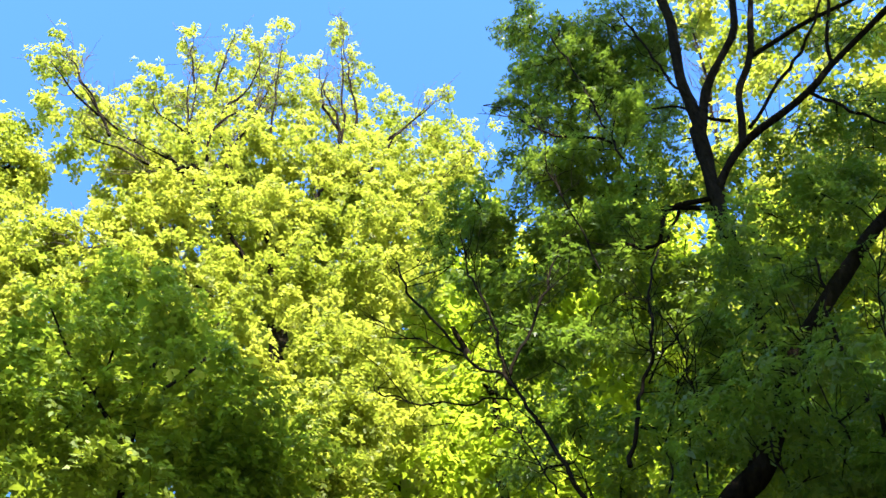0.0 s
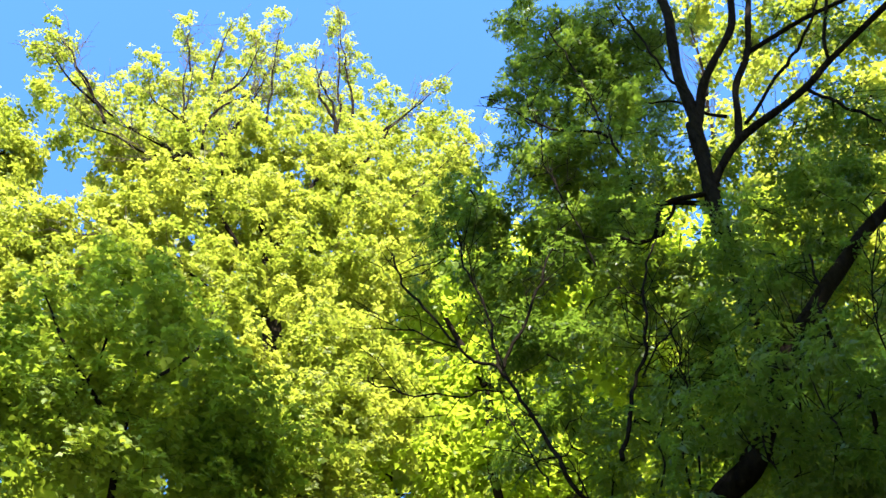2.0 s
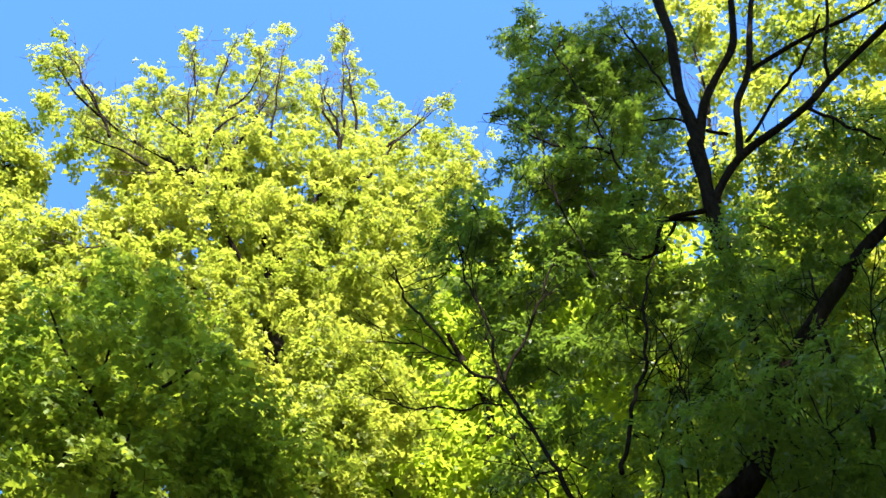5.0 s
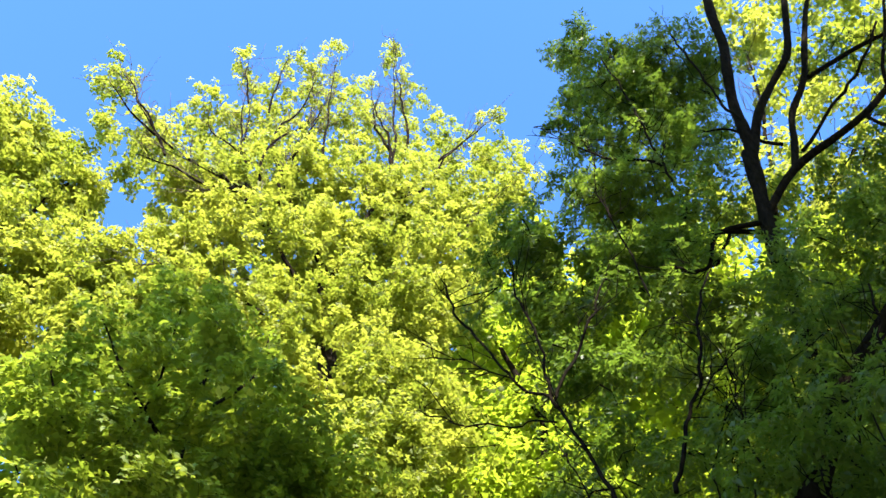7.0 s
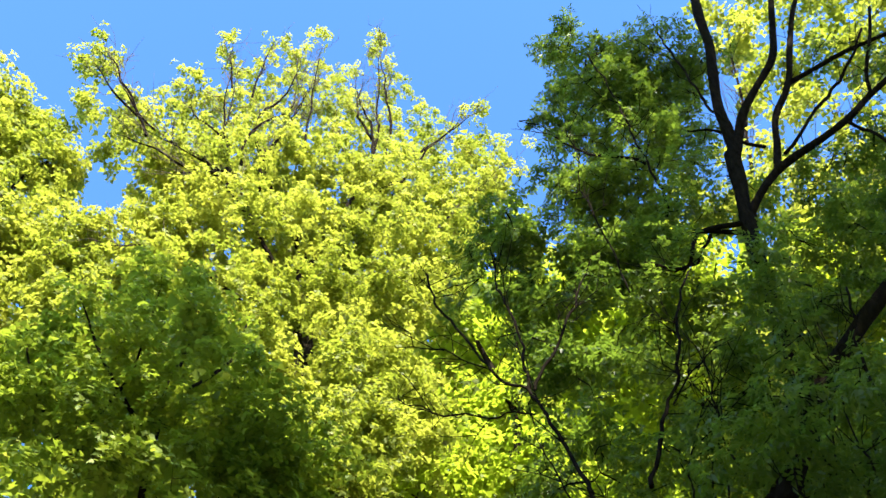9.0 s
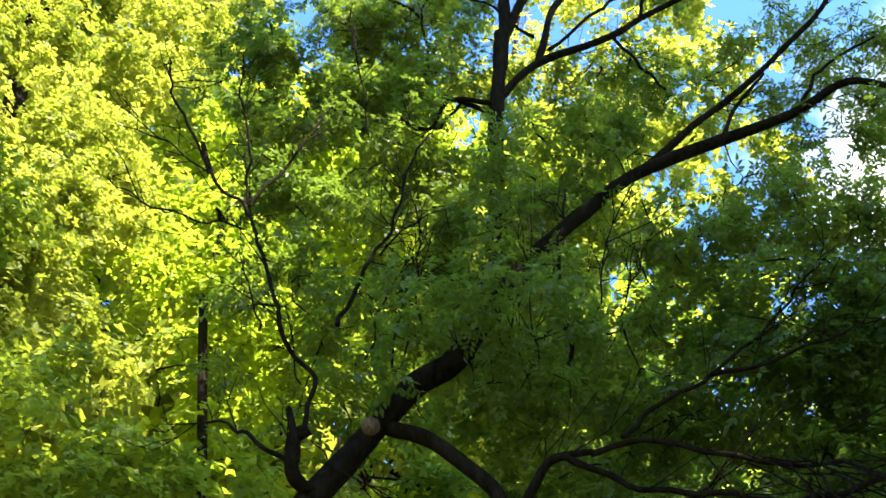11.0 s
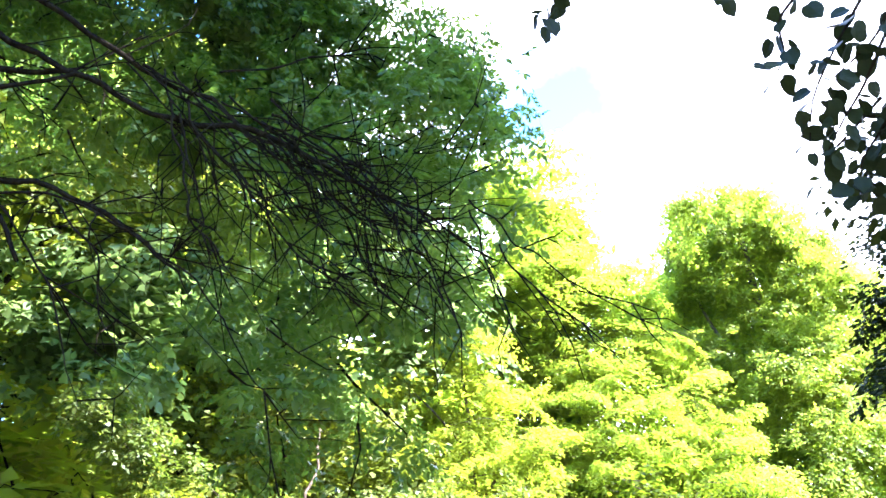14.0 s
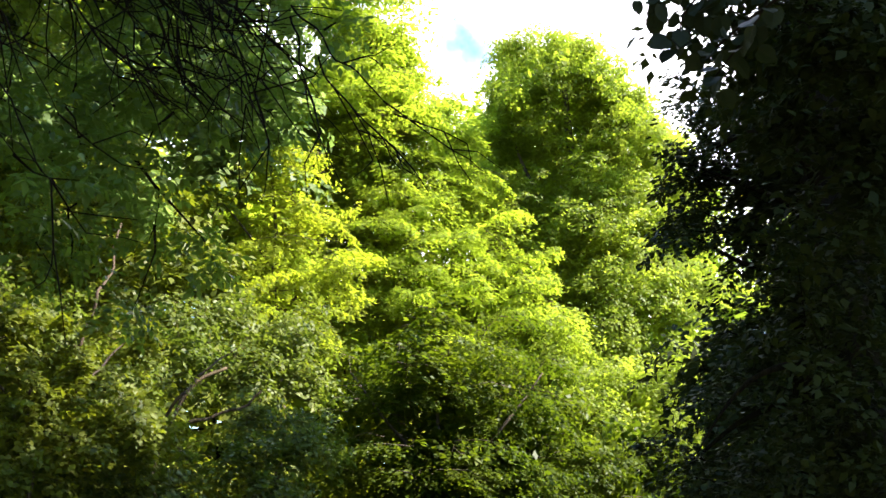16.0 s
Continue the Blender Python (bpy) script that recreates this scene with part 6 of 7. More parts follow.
limb(field_maple, "limb", 0.022, 0.007, [(11.46, 6.02, 4.70), (11.06, 6.36, 5.18), (10.81, 6.59, 5.48)])
foliage(field_maple, [
    (11.11, 6.66, 6.04, 0.34, 1), (11.32, 6.30, 6.25, 0.37, 1), (11.51, 5.94, 6.11, 0.37, 1), (11.02, 6.62, 5.48, 0.40, 1),
    (11.24, 6.03, 5.60, 0.43, 1), (11.57, 5.59, 5.61, 0.36, 1), (10.98, 6.29, 4.94, 0.42, 1), (11.18, 5.70, 4.98, 0.42, 1),
    (11.48, 5.30, 4.90, 0.32, 1), (10.77, 6.26, 4.35, 0.41, 1), (10.96, 5.68, 4.35, 0.41, 1), (11.28, 5.27, 4.35, 0.34, 1),
    (10.77, 5.84, 3.94, 0.40, 1), (10.92, 5.32, 3.86, 0.33, 1), (11.83, 5.26, 5.52, 0.33, 1), (11.51, 4.98, 4.54, 0.35, 1),
])
foliage(field_maple, [
    (11.17, 5.01, 4.05, 0.34, 1), (10.82, 6.76, 4.98, 0.32, 0.8), (10.65, 6.66, 4.43, 0.31, 0.8),
])
foliage(copse, [
    (21.09, 6.06, 10.42, 0.64, 1.3), (21.20, 5.66, 9.64, 0.75, 1.3), (21.30, 5.26, 8.74, 0.74, 1.3), (21.36, 4.98, 7.85, 0.74, 1.3),
    (21.42, 4.72, 7.11, 0.73, 1.3), (21.50, 4.34, 6.38, 0.72, 1.3), (21.22, 5.59, 8.08, 0.74, 1.3), (21.32, 5.18, 9.66, 0.63, 1.3),
    (21.14, 5.86, 8.84, 0.62, 1.3),
])
foliage(lime_far, [
    (16.05, 5.44, 8.26, 0.39, 1), (16.15, 5.13, 7.76, 0.45, 1), (16.05, 4.77, 7.11, 0.47, 1), (15.94, 4.41, 6.38, 0.46, 1),
    (15.65, 3.93, 5.63, 0.45, 1), (15.53, 3.60, 5.05, 0.44, 1), (15.70, 6.39, 9.99, 0.41, 1), (15.89, 5.90, 8.85, 0.44, 1),
])
foliage(oak_far, [
    (17.29, 4.81, 9.50, 0.36, 1), (17.27, 4.87, 8.71, 0.37, 1), (17.14, 4.57, 7.67, 0.44, 1), (17.76, 2.49, 9.55, 0.38, 1),
    (17.81, 2.03, 8.67, 0.37, 1), (17.85, 1.68, 7.81, 0.37, 1), (17.46, 1.50, 6.86, 0.39, 1), (17.07, 1.33, 5.96, 0.38, 1),
])

hornbeam = tree("hornbeam_shrub", "bushy shrub with layered sprays partly in shade", HORNBEAM_SHADE_LEAF, BARK_GREY, "slip", 0.052, group="shrubs at the glade edge")
limb(hornbeam, "trunk", 0.045, 0.020, [(11.10, 4.70, 0.00), (11.42, 3.48, 1.07), (11.39, 3.60, 1.96), (11.52, 3.86, 3.22)])
limb(hornbeam, "limb", 0.026, 0.010, [(11.39, 3.61, 2.20), (11.56, 2.98, 2.99), (11.84, 2.67, 3.56)])
limb(hornbeam, "limb", 0.026, 0.010, [(11.39, 3.61, 2.20), (11.14, 4.32, 2.90), (11.17, 4.79, 3.41)])
foliage(hornbeam, [
    (11.45, 4.64, 3.60, 0.47, 1), (11.68, 4.00, 3.58, 0.54, 1), (11.87, 3.36, 3.62, 0.54, 1), (12.01, 2.84, 3.45, 0.40, 1),
    (11.00, 4.68, 3.00, 0.45, 1), (11.21, 4.14, 2.92, 0.58, 1), (11.43, 3.47, 2.90, 0.58, 1), (11.59, 2.85, 2.81, 0.52, 1),
    (12.09, 2.44, 3.21, 0.40, 1), (10.60, 4.59, 2.34, 0.50, 1), (10.83, 4.02, 2.26, 0.56, 1), (11.06, 3.32, 2.19, 0.56, 1),
    (11.24, 2.62, 2.24, 0.50, 1), (11.75, 2.10, 2.54, 0.45, 1), (12.21, 1.73, 2.86, 0.40, 1), (11.80, 1.73, 2.26, 0.45, 1),
])
foliage(hornbeam, [
    (12.26, 1.29, 2.56, 0.40, 1), (11.31, 2.25, 1.79, 0.56, 1), (10.94, 3.00, 1.62, 0.55, 1), (10.66, 3.90, 1.56, 0.55, 1),
    (10.21, 4.49, 1.68, 0.48, 1), (11.84, 1.48, 1.80, 0.52, 1),
])

elder = tree("elder_shrub", "tangled grey-green shrub with pale bare stems", GREY_LEAF, BARK_PALE, "oval", 0.056, group="shrubs at the glade edge")
limb(elder, "trunk", 0.021, 0.012, [(7.50, 3.50, 0.00), (7.22, 4.62, 1.70), (7.31, 4.67, 2.31), (7.47, 4.59, 2.70), (7.67, 4.44, 2.87)])
limb(elder, "limb", 0.016, 0.010, [(6.79, 5.23, 2.89), (6.82, 5.19, 3.12), (6.84, 5.16, 3.31), (7.04, 5.23, 3.57), (7.22, 5.32, 3.99)])
limb(elder, "limb", 0.013, 0.007, [(6.67, 4.35, 2.33), (6.73, 4.25, 2.52), (7.00, 4.18, 2.75), (7.27, 4.11, 2.98)])
limb(elder, "limb", 0.016, 0.010, [(7.37, 4.56, 2.37), (7.48, 4.38, 2.43), (7.75, 4.10, 2.70)])
foliage(elder, [
    (7.19, 6.03, 3.15, 0.31, 1), (7.41, 5.76, 3.25, 0.28, 1), (7.66, 5.41, 3.20, 0.31, 1), (7.97, 5.11, 3.27, 0.31, 1),
    (8.47, 4.86, 3.59, 0.32, 1), (8.70, 4.42, 3.37, 0.32, 1), (6.92, 5.73, 2.68, 0.29, 1), (7.15, 5.43, 2.72, 0.32, 1),
    (7.38, 5.11, 2.77, 0.32, 1), (7.79, 4.84, 2.94, 0.30, 1), (8.20, 4.52, 2.96, 0.33, 1), (8.61, 4.15, 2.89, 0.26, 1),
    (6.65, 5.43, 2.25, 0.32, 1), (6.89, 5.10, 2.25, 0.32, 1), (7.10, 4.81, 2.41, 0.23, 0.8), (7.85, 4.12, 2.48, 0.29, 1),
])
foliage(elder, [
    (6.47, 5.01, 1.84, 0.33, 1), (6.73, 4.64, 1.91, 0.31, 1), (6.97, 4.26, 1.91, 0.31, 1), (7.34, 4.01, 2.03, 0.29, 1),
    (7.71, 3.72, 2.21, 0.28, 1), (6.72, 4.29, 1.54, 0.39, 1), (7.23, 3.79, 1.58, 0.40, 1), (6.38, 4.79, 1.46, 0.39, 1),
])
foliage(elder, [
    (6.17, 6.91, 4.01, 0.31, 1), (6.36, 6.59, 3.75, 0.30, 1), (6.04, 6.62, 3.39, 0.30, 1), (6.50, 6.16, 3.47, 0.25, 0.6),
    (5.96, 6.42, 2.96, 0.38, 1), (6.11, 5.99, 2.97, 0.37, 1), (6.50, 5.55, 2.99, 0.33, 1),
])

hazel = tree("hazel_shrub", "dark shaded hazel thicket behind tangled shrub", LOW_LEAF, BARK_SHADED, "oval", 0.11, group="shrubs at the glade edge")
limb(hazel, "trunk", 0.039, 0.020, [(8.30, 8.20, 0.00), (9.49, 7.30, 2.14), (9.45, 7.35, 3.33), (9.56, 7.53, 4.64)])
limb(hazel, "limb", 0.026, 0.010, [(9.45, 7.35, 2.96), (9.78, 6.90, 4.02), (10.23, 6.57, 4.94)])
limb(hazel, "limb", 0.026, 0.010, [(9.45, 7.35, 2.96), (8.99, 7.91, 3.86), (8.81, 8.41, 4.71)])
foliage(hazel, [
    (8.69, 8.82, 4.96, 0.62, 1), (9.10, 8.39, 4.94, 0.62, 1), (9.52, 7.90, 5.12, 0.62, 1), (9.95, 7.34, 5.10, 0.62, 1),
    (10.36, 6.74, 5.06, 0.55, 1), (8.97, 7.94, 4.10, 0.59, 1), (9.40, 7.41, 4.20, 0.59, 1), (9.84, 6.81, 4.17, 0.59, 1),
    (10.38, 6.33, 4.22, 0.54, 1), (8.52, 8.43, 4.00, 0.59, 1), (8.91, 7.71, 3.23, 0.58, 1), (9.39, 7.09, 3.32, 0.58, 1),
    (9.86, 6.41, 3.40, 0.58, 1), (10.41, 5.89, 3.50, 0.52, 1), (8.48, 8.18, 3.15, 0.57, 1), (8.84, 7.48, 2.41, 0.56, 1),
])
foliage(hazel, [
    (9.37, 6.78, 2.49, 0.56, 1), (9.87, 6.02, 2.56, 0.56, 1), (10.38, 5.50, 2.76, 0.51, 1),
])
foliage(hazel, [
    (7.88, 9.67, 8.09, 0.68, 1), (8.39, 8.94, 7.59, 0.66, 1), (7.85, 9.04, 6.80, 0.63, 1), (7.43, 9.90, 7.27, 0.66, 1),
    (8.50, 9.26, 8.61, 0.62, 1), (8.84, 8.34, 7.16, 0.58, 1),
])

low_maple = tree("maple_shrub", "low maple shrub with yellow-green leaves", LOW_LEAF, BARK_GREY, "maple", 0.05, group="shrubs at the glade edge")
limb(low_maple, "trunk", 0.015, 0.009, [(5.90, 5.20, 0.00), (6.04, 4.89, 1.57), (6.02, 4.92, 2.01), (6.07, 5.02, 2.55)])
limb(low_maple, "limb", 0.010, 0.007, [(6.01, 4.93, 2.08), (6.28, 4.74, 2.51), (6.49, 4.62, 2.87)])
limb(low_maple, "limb", 0.010, 0.007, [(6.01, 4.93, 2.08), (5.91, 5.21, 2.45), (5.80, 5.49, 2.82)])
foliage(low_maple, [
    (6.03, 5.53, 2.99, 0.22, 0.8), (6.14, 5.25, 2.89, 0.22, 0.8), (5.97, 5.29, 2.61, 0.30, 1), (6.22, 4.98, 2.74, 0.22, 0.7),
    (6.52, 4.74, 2.92, 0.24, 0.8), (6.65, 4.56, 2.82, 0.18, 0.6), (6.26, 4.77, 2.46, 0.30, 0.7), (5.94, 5.01, 2.30, 0.34, 1),
    (6.49, 4.44, 2.42, 0.26, 0.6), (5.77, 5.66, 2.82, 0.31, 1), (5.61, 5.40, 2.32, 0.34, 1), (6.04, 4.73, 2.09, 0.33, 1),
    (5.73, 4.96, 1.98, 0.33, 1), (6.30, 4.36, 2.09, 0.25, 0.7), (6.56, 4.14, 2.24, 0.17, 0.5),
])

lime = tree("lime_tree", "dark shaded lime overhanging with heart-shaped leaves", LIME_SHADE_LEAF, BARK_SHADED, "oval", 0.055)
limb(lime, "trunk", 0.138, 0.101, [(5.10, -0.15, 0.00), (5.30, -0.37, 1.74), (5.30, -0.32, 2.18), (5.31, -0.28, 2.61), (5.31, -0.22, 3.13), (5.31, -0.16, 3.55), (5.31, -0.14, 4.19), (5.31, -0.13, 4.73)])
limb(lime, "limb", 0.032, 0.026, [(5.30, -0.36, 2.39), (5.50, -0.35, 2.82), (5.60, -0.36, 3.27), (5.70, -0.40, 3.68)])
limb(lime, "limb", 0.037, 0.010, [(5.31, -0.18, 3.46), (4.92, -0.01, 3.53), (4.52, 0.16, 3.46), (4.21, 0.34, 3.27)])
limb(lime, "limb", 0.038, 0.009, [(5.31, -0.14, 4.12), (4.72, 0.03, 4.09), (4.11, 0.24, 3.98), (3.70, 0.42, 3.84)])
limb(lime, "limb", 0.026, 0.007, [(5.31, -0.29, 2.53), (4.92, -0.03, 2.48), (4.72, 0.21, 2.34), (4.51, 0.39, 2.02)])
foliage(lime, [
    (3.56, 0.26, 3.55, 0.08, 1), (3.83, 0.15, 3.59, 0.12, 1), (4.10, -0.00, 3.61, 0.14, 1), (3.62, -0.13, 3.45, 0.17, 1),
    (3.87, -0.29, 3.48, 0.17, 1), (4.14, 0.11, 3.53, 0.09, 1), (3.75, -0.03, 3.18, 0.14, 1), (3.99, -0.20, 3.23, 0.18, 1),
    (4.23, -0.36, 3.27, 0.17, 1), (3.83, -0.09, 2.96, 0.14, 1), (4.08, -0.26, 2.96, 0.17, 1), (4.21, 0.08, 3.37, 0.07, 1),
    (3.52, 0.14, 3.64, 0.13, 1), (3.74, -0.07, 3.76, 0.17, 1), (3.94, -0.31, 3.88, 0.18, 1), (3.64, -0.36, 3.36, 0.17, 1),
])
foliage(lime, [
    (4.36, 0.01, 2.96, 0.12, 0.45), (4.62, -0.16, 2.93, 0.16, 0.45), (4.87, -0.36, 2.92, 0.18, 0.45), (4.44, -0.05, 2.64, 0.14, 0.45),
    (4.70, -0.26, 2.59, 0.18, 0.45), (4.98, 0.06, 2.55, 0.12, 0.45), (4.51, -0.11, 2.32, 0.16, 0.45), (4.75, -0.32, 2.31, 0.18, 0.45),
    (5.03, 0.02, 2.19, 0.14, 0.45), (4.54, -0.17, 2.05, 0.18, 0.45), (4.78, -0.33, 1.98, 0.18, 0.45), (5.05, 0.17, 1.98, 0.13, 0.45),
])
shoot(lime, [(2.34, 0.89, 4.26), (2.32, 0.98, 4.06), (2.29, 1.04, 3.84), (2.27, 1.09, 3.67), (2.26, 1.11, 3.58)])
shoot(lime, [(2.35, 0.86, 4.17), (2.26, 0.98, 4.05), (2.23, 1.06, 3.95)])
shoot(lime, [(2.48, 0.80, 4.30), (2.46, 0.84, 4.09), (2.45, 0.88, 3.93), (2.45, 0.87, 3.80)])
shoot(lime, [(2.51, 0.68, 4.24), (2.50, 0.69, 4.02), (2.50, 0.69, 3.85)])
shoot(lime, [(2.65, 0.45, 4.07), (2.63, 0.56, 3.91), (2.62, 0.64, 3.71)])
shoot(lime, [(2.53, 0.55, 4.18), (2.53, 0.58, 3.96), (2.53, 0.56, 3.79)])
shoot(lime, [(2.49, 0.94, 4.56), (2.41, 1.01, 4.27), (2.40, 1.03, 4.04), (2.39, 1.05, 3.82), (2.36, 1.13, 3.62)])
shoot(lime, [(2.56, 0.70, 4.33), (2.52, 0.82, 4.22), (2.49, 0.92, 4.14), (2.48, 0.97, 4.15)])
shoot(lime, [(2.65, 0.72, 4.31), (2.57, 0.84, 4.13), (2.55, 0.92, 4.04)])
shoot(lime, [(2.55, 0.37, 3.63), (2.53, 0.46, 3.51), (2.53, 0.46, 3.39), (2.53, 0.50, 3.31)])
shoot(lime, [(2.66, 0.24, 3.60), (2.65, 0.33, 3.45), (2.64, 0.41, 3.29), (2.64, 0.44, 3.13)])
shoot(lime, [(2.66, 0.19, 3.46), (2.65, 0.27, 3.30), (2.65, 0.34, 3.20), (2.64, 0.39, 3.11)])
shoot(lime, [(2.76, 0.15, 3.36), (2.76, 0.24, 3.22), (2.75, 0.31, 3.12), (2.75, 0.33, 3.05)])
shoot(lime, [(2.66, 0.14, 3.61), (2.66, 0.21, 3.47), (2.65, 0.29, 3.39), (2.65, 0.36, 3.34)])
shoot(lime, [(2.76, 0.07, 3.50), (2.76, 0.13, 3.34), (2.76, 0.19, 3.21), (2.76, 0.23, 3.11)])
shoot(lime, [(2.86, 0.03, 3.32), (2.86, 0.11, 3.14), (2.86, 0.19, 3.02), (2.86, 0.24, 2.95)])
shoot(lime, [(2.66, 0.05, 3.59), (2.66, 0.10, 3.44), (2.66, 0.17, 3.36)])
shoot(lime, [(2.82, 0.13, 3.29), (2.81, 0.24, 3.19), (2.81, 0.31, 3.10), (2.81, 0.34, 3.05)])
shoot(lime, [(2.82, 0.02, 3.20), (2.82, 0.13, 3.12), (2.82, 0.21, 3.05), (2.81, 0.27, 3.00)])
shoot(lime, [(2.81, 0.24, 3.34), (2.80, 0.35, 3.23), (2.80, 0.42, 3.18)])

yew = tree("yew_tree", "dark shaded yew with fine drooping sprays", YEW_SHADE_LEAF, BARK_SHADED, "slip", 0.05)
limb(yew, "trunk", 0.15, 0.05, [(7.73, -0.16, 0.00), (7.73, -0.16, 2.75), (7.46, -0.13, 3.91), (7.23, -0.05, 4.56)])
limb(yew, "limb", 0.030, 0.008, [(7.55, -0.15, 3.61), (7.35, 0.23, 3.60), (7.08, 0.60, 3.73)])
limb(yew, "limb", 0.030, 0.008, [(7.44, -0.13, 3.99), (7.18, 0.26, 4.13), (6.92, 0.63, 4.22)])
limb(yew, "limb", 0.030, 0.008, [(7.73, -0.16, 2.75), (7.45, 0.25, 2.55), (7.27, 0.69, 2.17)])
foliage(yew, [
    (6.66, 0.53, 4.48, 0.15, 1), (6.98, 0.63, 4.33, 0.17, 1), (7.30, 0.70, 4.19, 0.16, 1), (6.80, 0.51, 4.13, 0.20, 1),
    (6.98, 0.33, 4.39, 0.20, 1), (6.87, 0.72, 3.88, 0.11, 1), (7.14, 0.80, 3.82, 0.08, 1),
    (7.30, 0.19, 4.25, 0.24, 1), (6.91, 0.57, 3.78, 0.15, 1), (7.44, 0.12, 3.83, 0.24, 1),
    (6.82, -0.04, 4.11, 0.24, 1), (7.20, -0.14, 3.75, 0.29, 1), (7.57, 0.36, 3.30, 0.16, 1), (7.12, 0.44, 3.03, 0.13, 1),
])
foliage(yew, [
    (7.34, 0.18, 3.23, 0.22, 1), (7.54, -0.07, 3.44, 0.29, 1), (7.17, 0.44, 2.69, 0.13, 1), (7.41, 0.23, 2.85, 0.24, 1),
    (7.64, -0.09, 2.97, 0.31, 1), (7.21, 0.54, 2.39, 0.19, 1), (7.47, 0.29, 2.43, 0.26, 1), (7.72, -0.01, 2.47, 0.33, 1),
    (7.21, 0.76, 2.22, 0.17, 1), (7.48, 0.63, 2.06, 0.22, 1), (7.75, 0.30, 2.07, 0.29, 1), (7.21, 0.87, 1.97, 0.16, 1),
    (7.32, -0.38, 3.23, 0.33, 1), (7.67, -0.38, 2.75, 0.37, 1), (7.24, -0.27, 2.17, 0.37, 1), (7.37, -0.58, 2.93, 0.29, 1),
])
foliage(yew, [
    (7.70, -0.59, 2.37, 0.33, 1), (6.95, -0.38, 3.67, 0.29, 1),
])

# backing tree added to close sky gaps; its leaf colour holds the shade
holly = tree("holly_tree", "dark backing tree added behind the overhanging lime", YEW_SHADE_LEAF, BARK_SHADED, "oval", 0.10)
limb(holly, "trunk", 0.10, 0.03, [(10.39, -0.40, 0.00), (10.40, -0.41, 3.69), (9.87, -0.35, 5.50)])
limb(holly, "limb", 0.03, 0.01, [(10.40, -0.41, 3.69), (10.22, -0.06, 4.09), (9.94, 0.28, 4.70)])
foliage(holly, [
    (9.28, -0.02, 5.62, 0.56, 1), (9.65, -0.52, 5.74, 0.56, 1), (9.99, -1.05, 5.86, 0.56, 1),
    (9.87, -0.21, 5.22, 0.56, 1), (10.23, -0.74, 5.33, 0.56, 1), (9.44, -1.14, 5.02, 0.56, 1),
    (9.66, -0.48, 4.53, 0.56, 1), (10.01, -0.99, 4.63, 0.56, 1), (10.63, -0.20, 4.08, 0.56, 1),
    (9.83, -0.66, 3.89, 0.56, 1), (10.17, -1.17, 3.97, 0.56, 1), (10.74, 0.56, 3.47, 0.56, 1), (9.97, 0.03, 3.34, 0.56, 1),
])
foliage(holly, [
    (10.34, -0.48, 3.41, 0.56, 1), (10.70, -1.00, 3.48, 0.56, 1), (10.04, 0.34, 2.77, 0.56, 1), (10.44, -0.16, 2.84, 0.56, 1),
    (10.81, -0.69, 2.90, 0.56, 1), (9.98, -1.09, 2.81, 0.56, 1), (10.49, 0.56, 2.23, 0.56, 1), (10.90, 0.05, 2.28, 0.56, 1),
    (10.08, -0.43, 2.26, 0.56, 1), (10.45, -0.92, 2.30, 0.56, 1),
])
foliage(oak_far, [
    (15.79, 4.40, 9.81, 0.27, 0.7), (15.82, 4.07, 9.93, 0.29, 0.7), (16.03, 3.57, 9.98, 0.30, 0.7), (16.17, 3.11, 9.88, 0.29, 0.7),
    (16.52, 2.72, 9.55, 0.32, 0.7), (16.77, 2.36, 9.11, 0.34, 0.7), (16.91, 2.03, 8.63, 0.32, 0.7), (16.06, 4.44, 9.25, 0.29, 0.7),
])
foliage(lime_far, [
    (14.18, 6.70, 8.56, 0.50, 1), (14.51, 6.49, 8.05, 0.50, 1), (14.10, 6.99, 7.91, 0.50, 1), (14.35, 6.23, 9.10, 0.40, 1),
    (14.45, 6.70, 7.40, 0.50, 1), (14.60, 6.07, 8.50, 0.45, 1),
])
foliage(hornbeam, [
    (12.05, 3.35, 2.46, 0.45, 1), (12.16, 2.96, 2.29, 0.45, 1), (12.44, 2.62, 2.39, 0.45, 1), (11.77, 3.66, 2.23, 0.45, 1),
    (12.62, 2.18, 2.36, 0.40, 1), (12.78, 1.73, 2.45, 0.40, 1), (11.46, 3.97, 2.19, 0.40, 1),
])
foliage(yew, [
    (7.22, 0.73, 4.78, 0.14, 1), (7.30, 0.64, 4.62, 0.16, 1), (7.37, 0.76, 4.41, 0.12, 1), (7.44, 0.69, 4.24, 0.15, 1),
    (7.48, 0.79, 4.08, 0.10, 1), (7.35, 0.50, 4.77, 0.20, 1), (7.49, 0.47, 4.42, 0.22, 1),
    (7.37, 0.34, 5.00, 0.20, 1), (7.51, 0.22, 4.69, 0.25, 1), (7.29, 0.17, 5.17, 0.22, 1), (7.40, -0.06, 4.94, 0.28, 1),
])
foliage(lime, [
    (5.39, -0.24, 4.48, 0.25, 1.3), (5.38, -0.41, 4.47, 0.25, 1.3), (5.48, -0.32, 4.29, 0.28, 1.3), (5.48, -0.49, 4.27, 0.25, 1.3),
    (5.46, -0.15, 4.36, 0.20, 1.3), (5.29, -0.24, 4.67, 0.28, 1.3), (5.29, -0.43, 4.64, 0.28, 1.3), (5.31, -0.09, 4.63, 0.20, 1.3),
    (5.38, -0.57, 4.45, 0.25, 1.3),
])
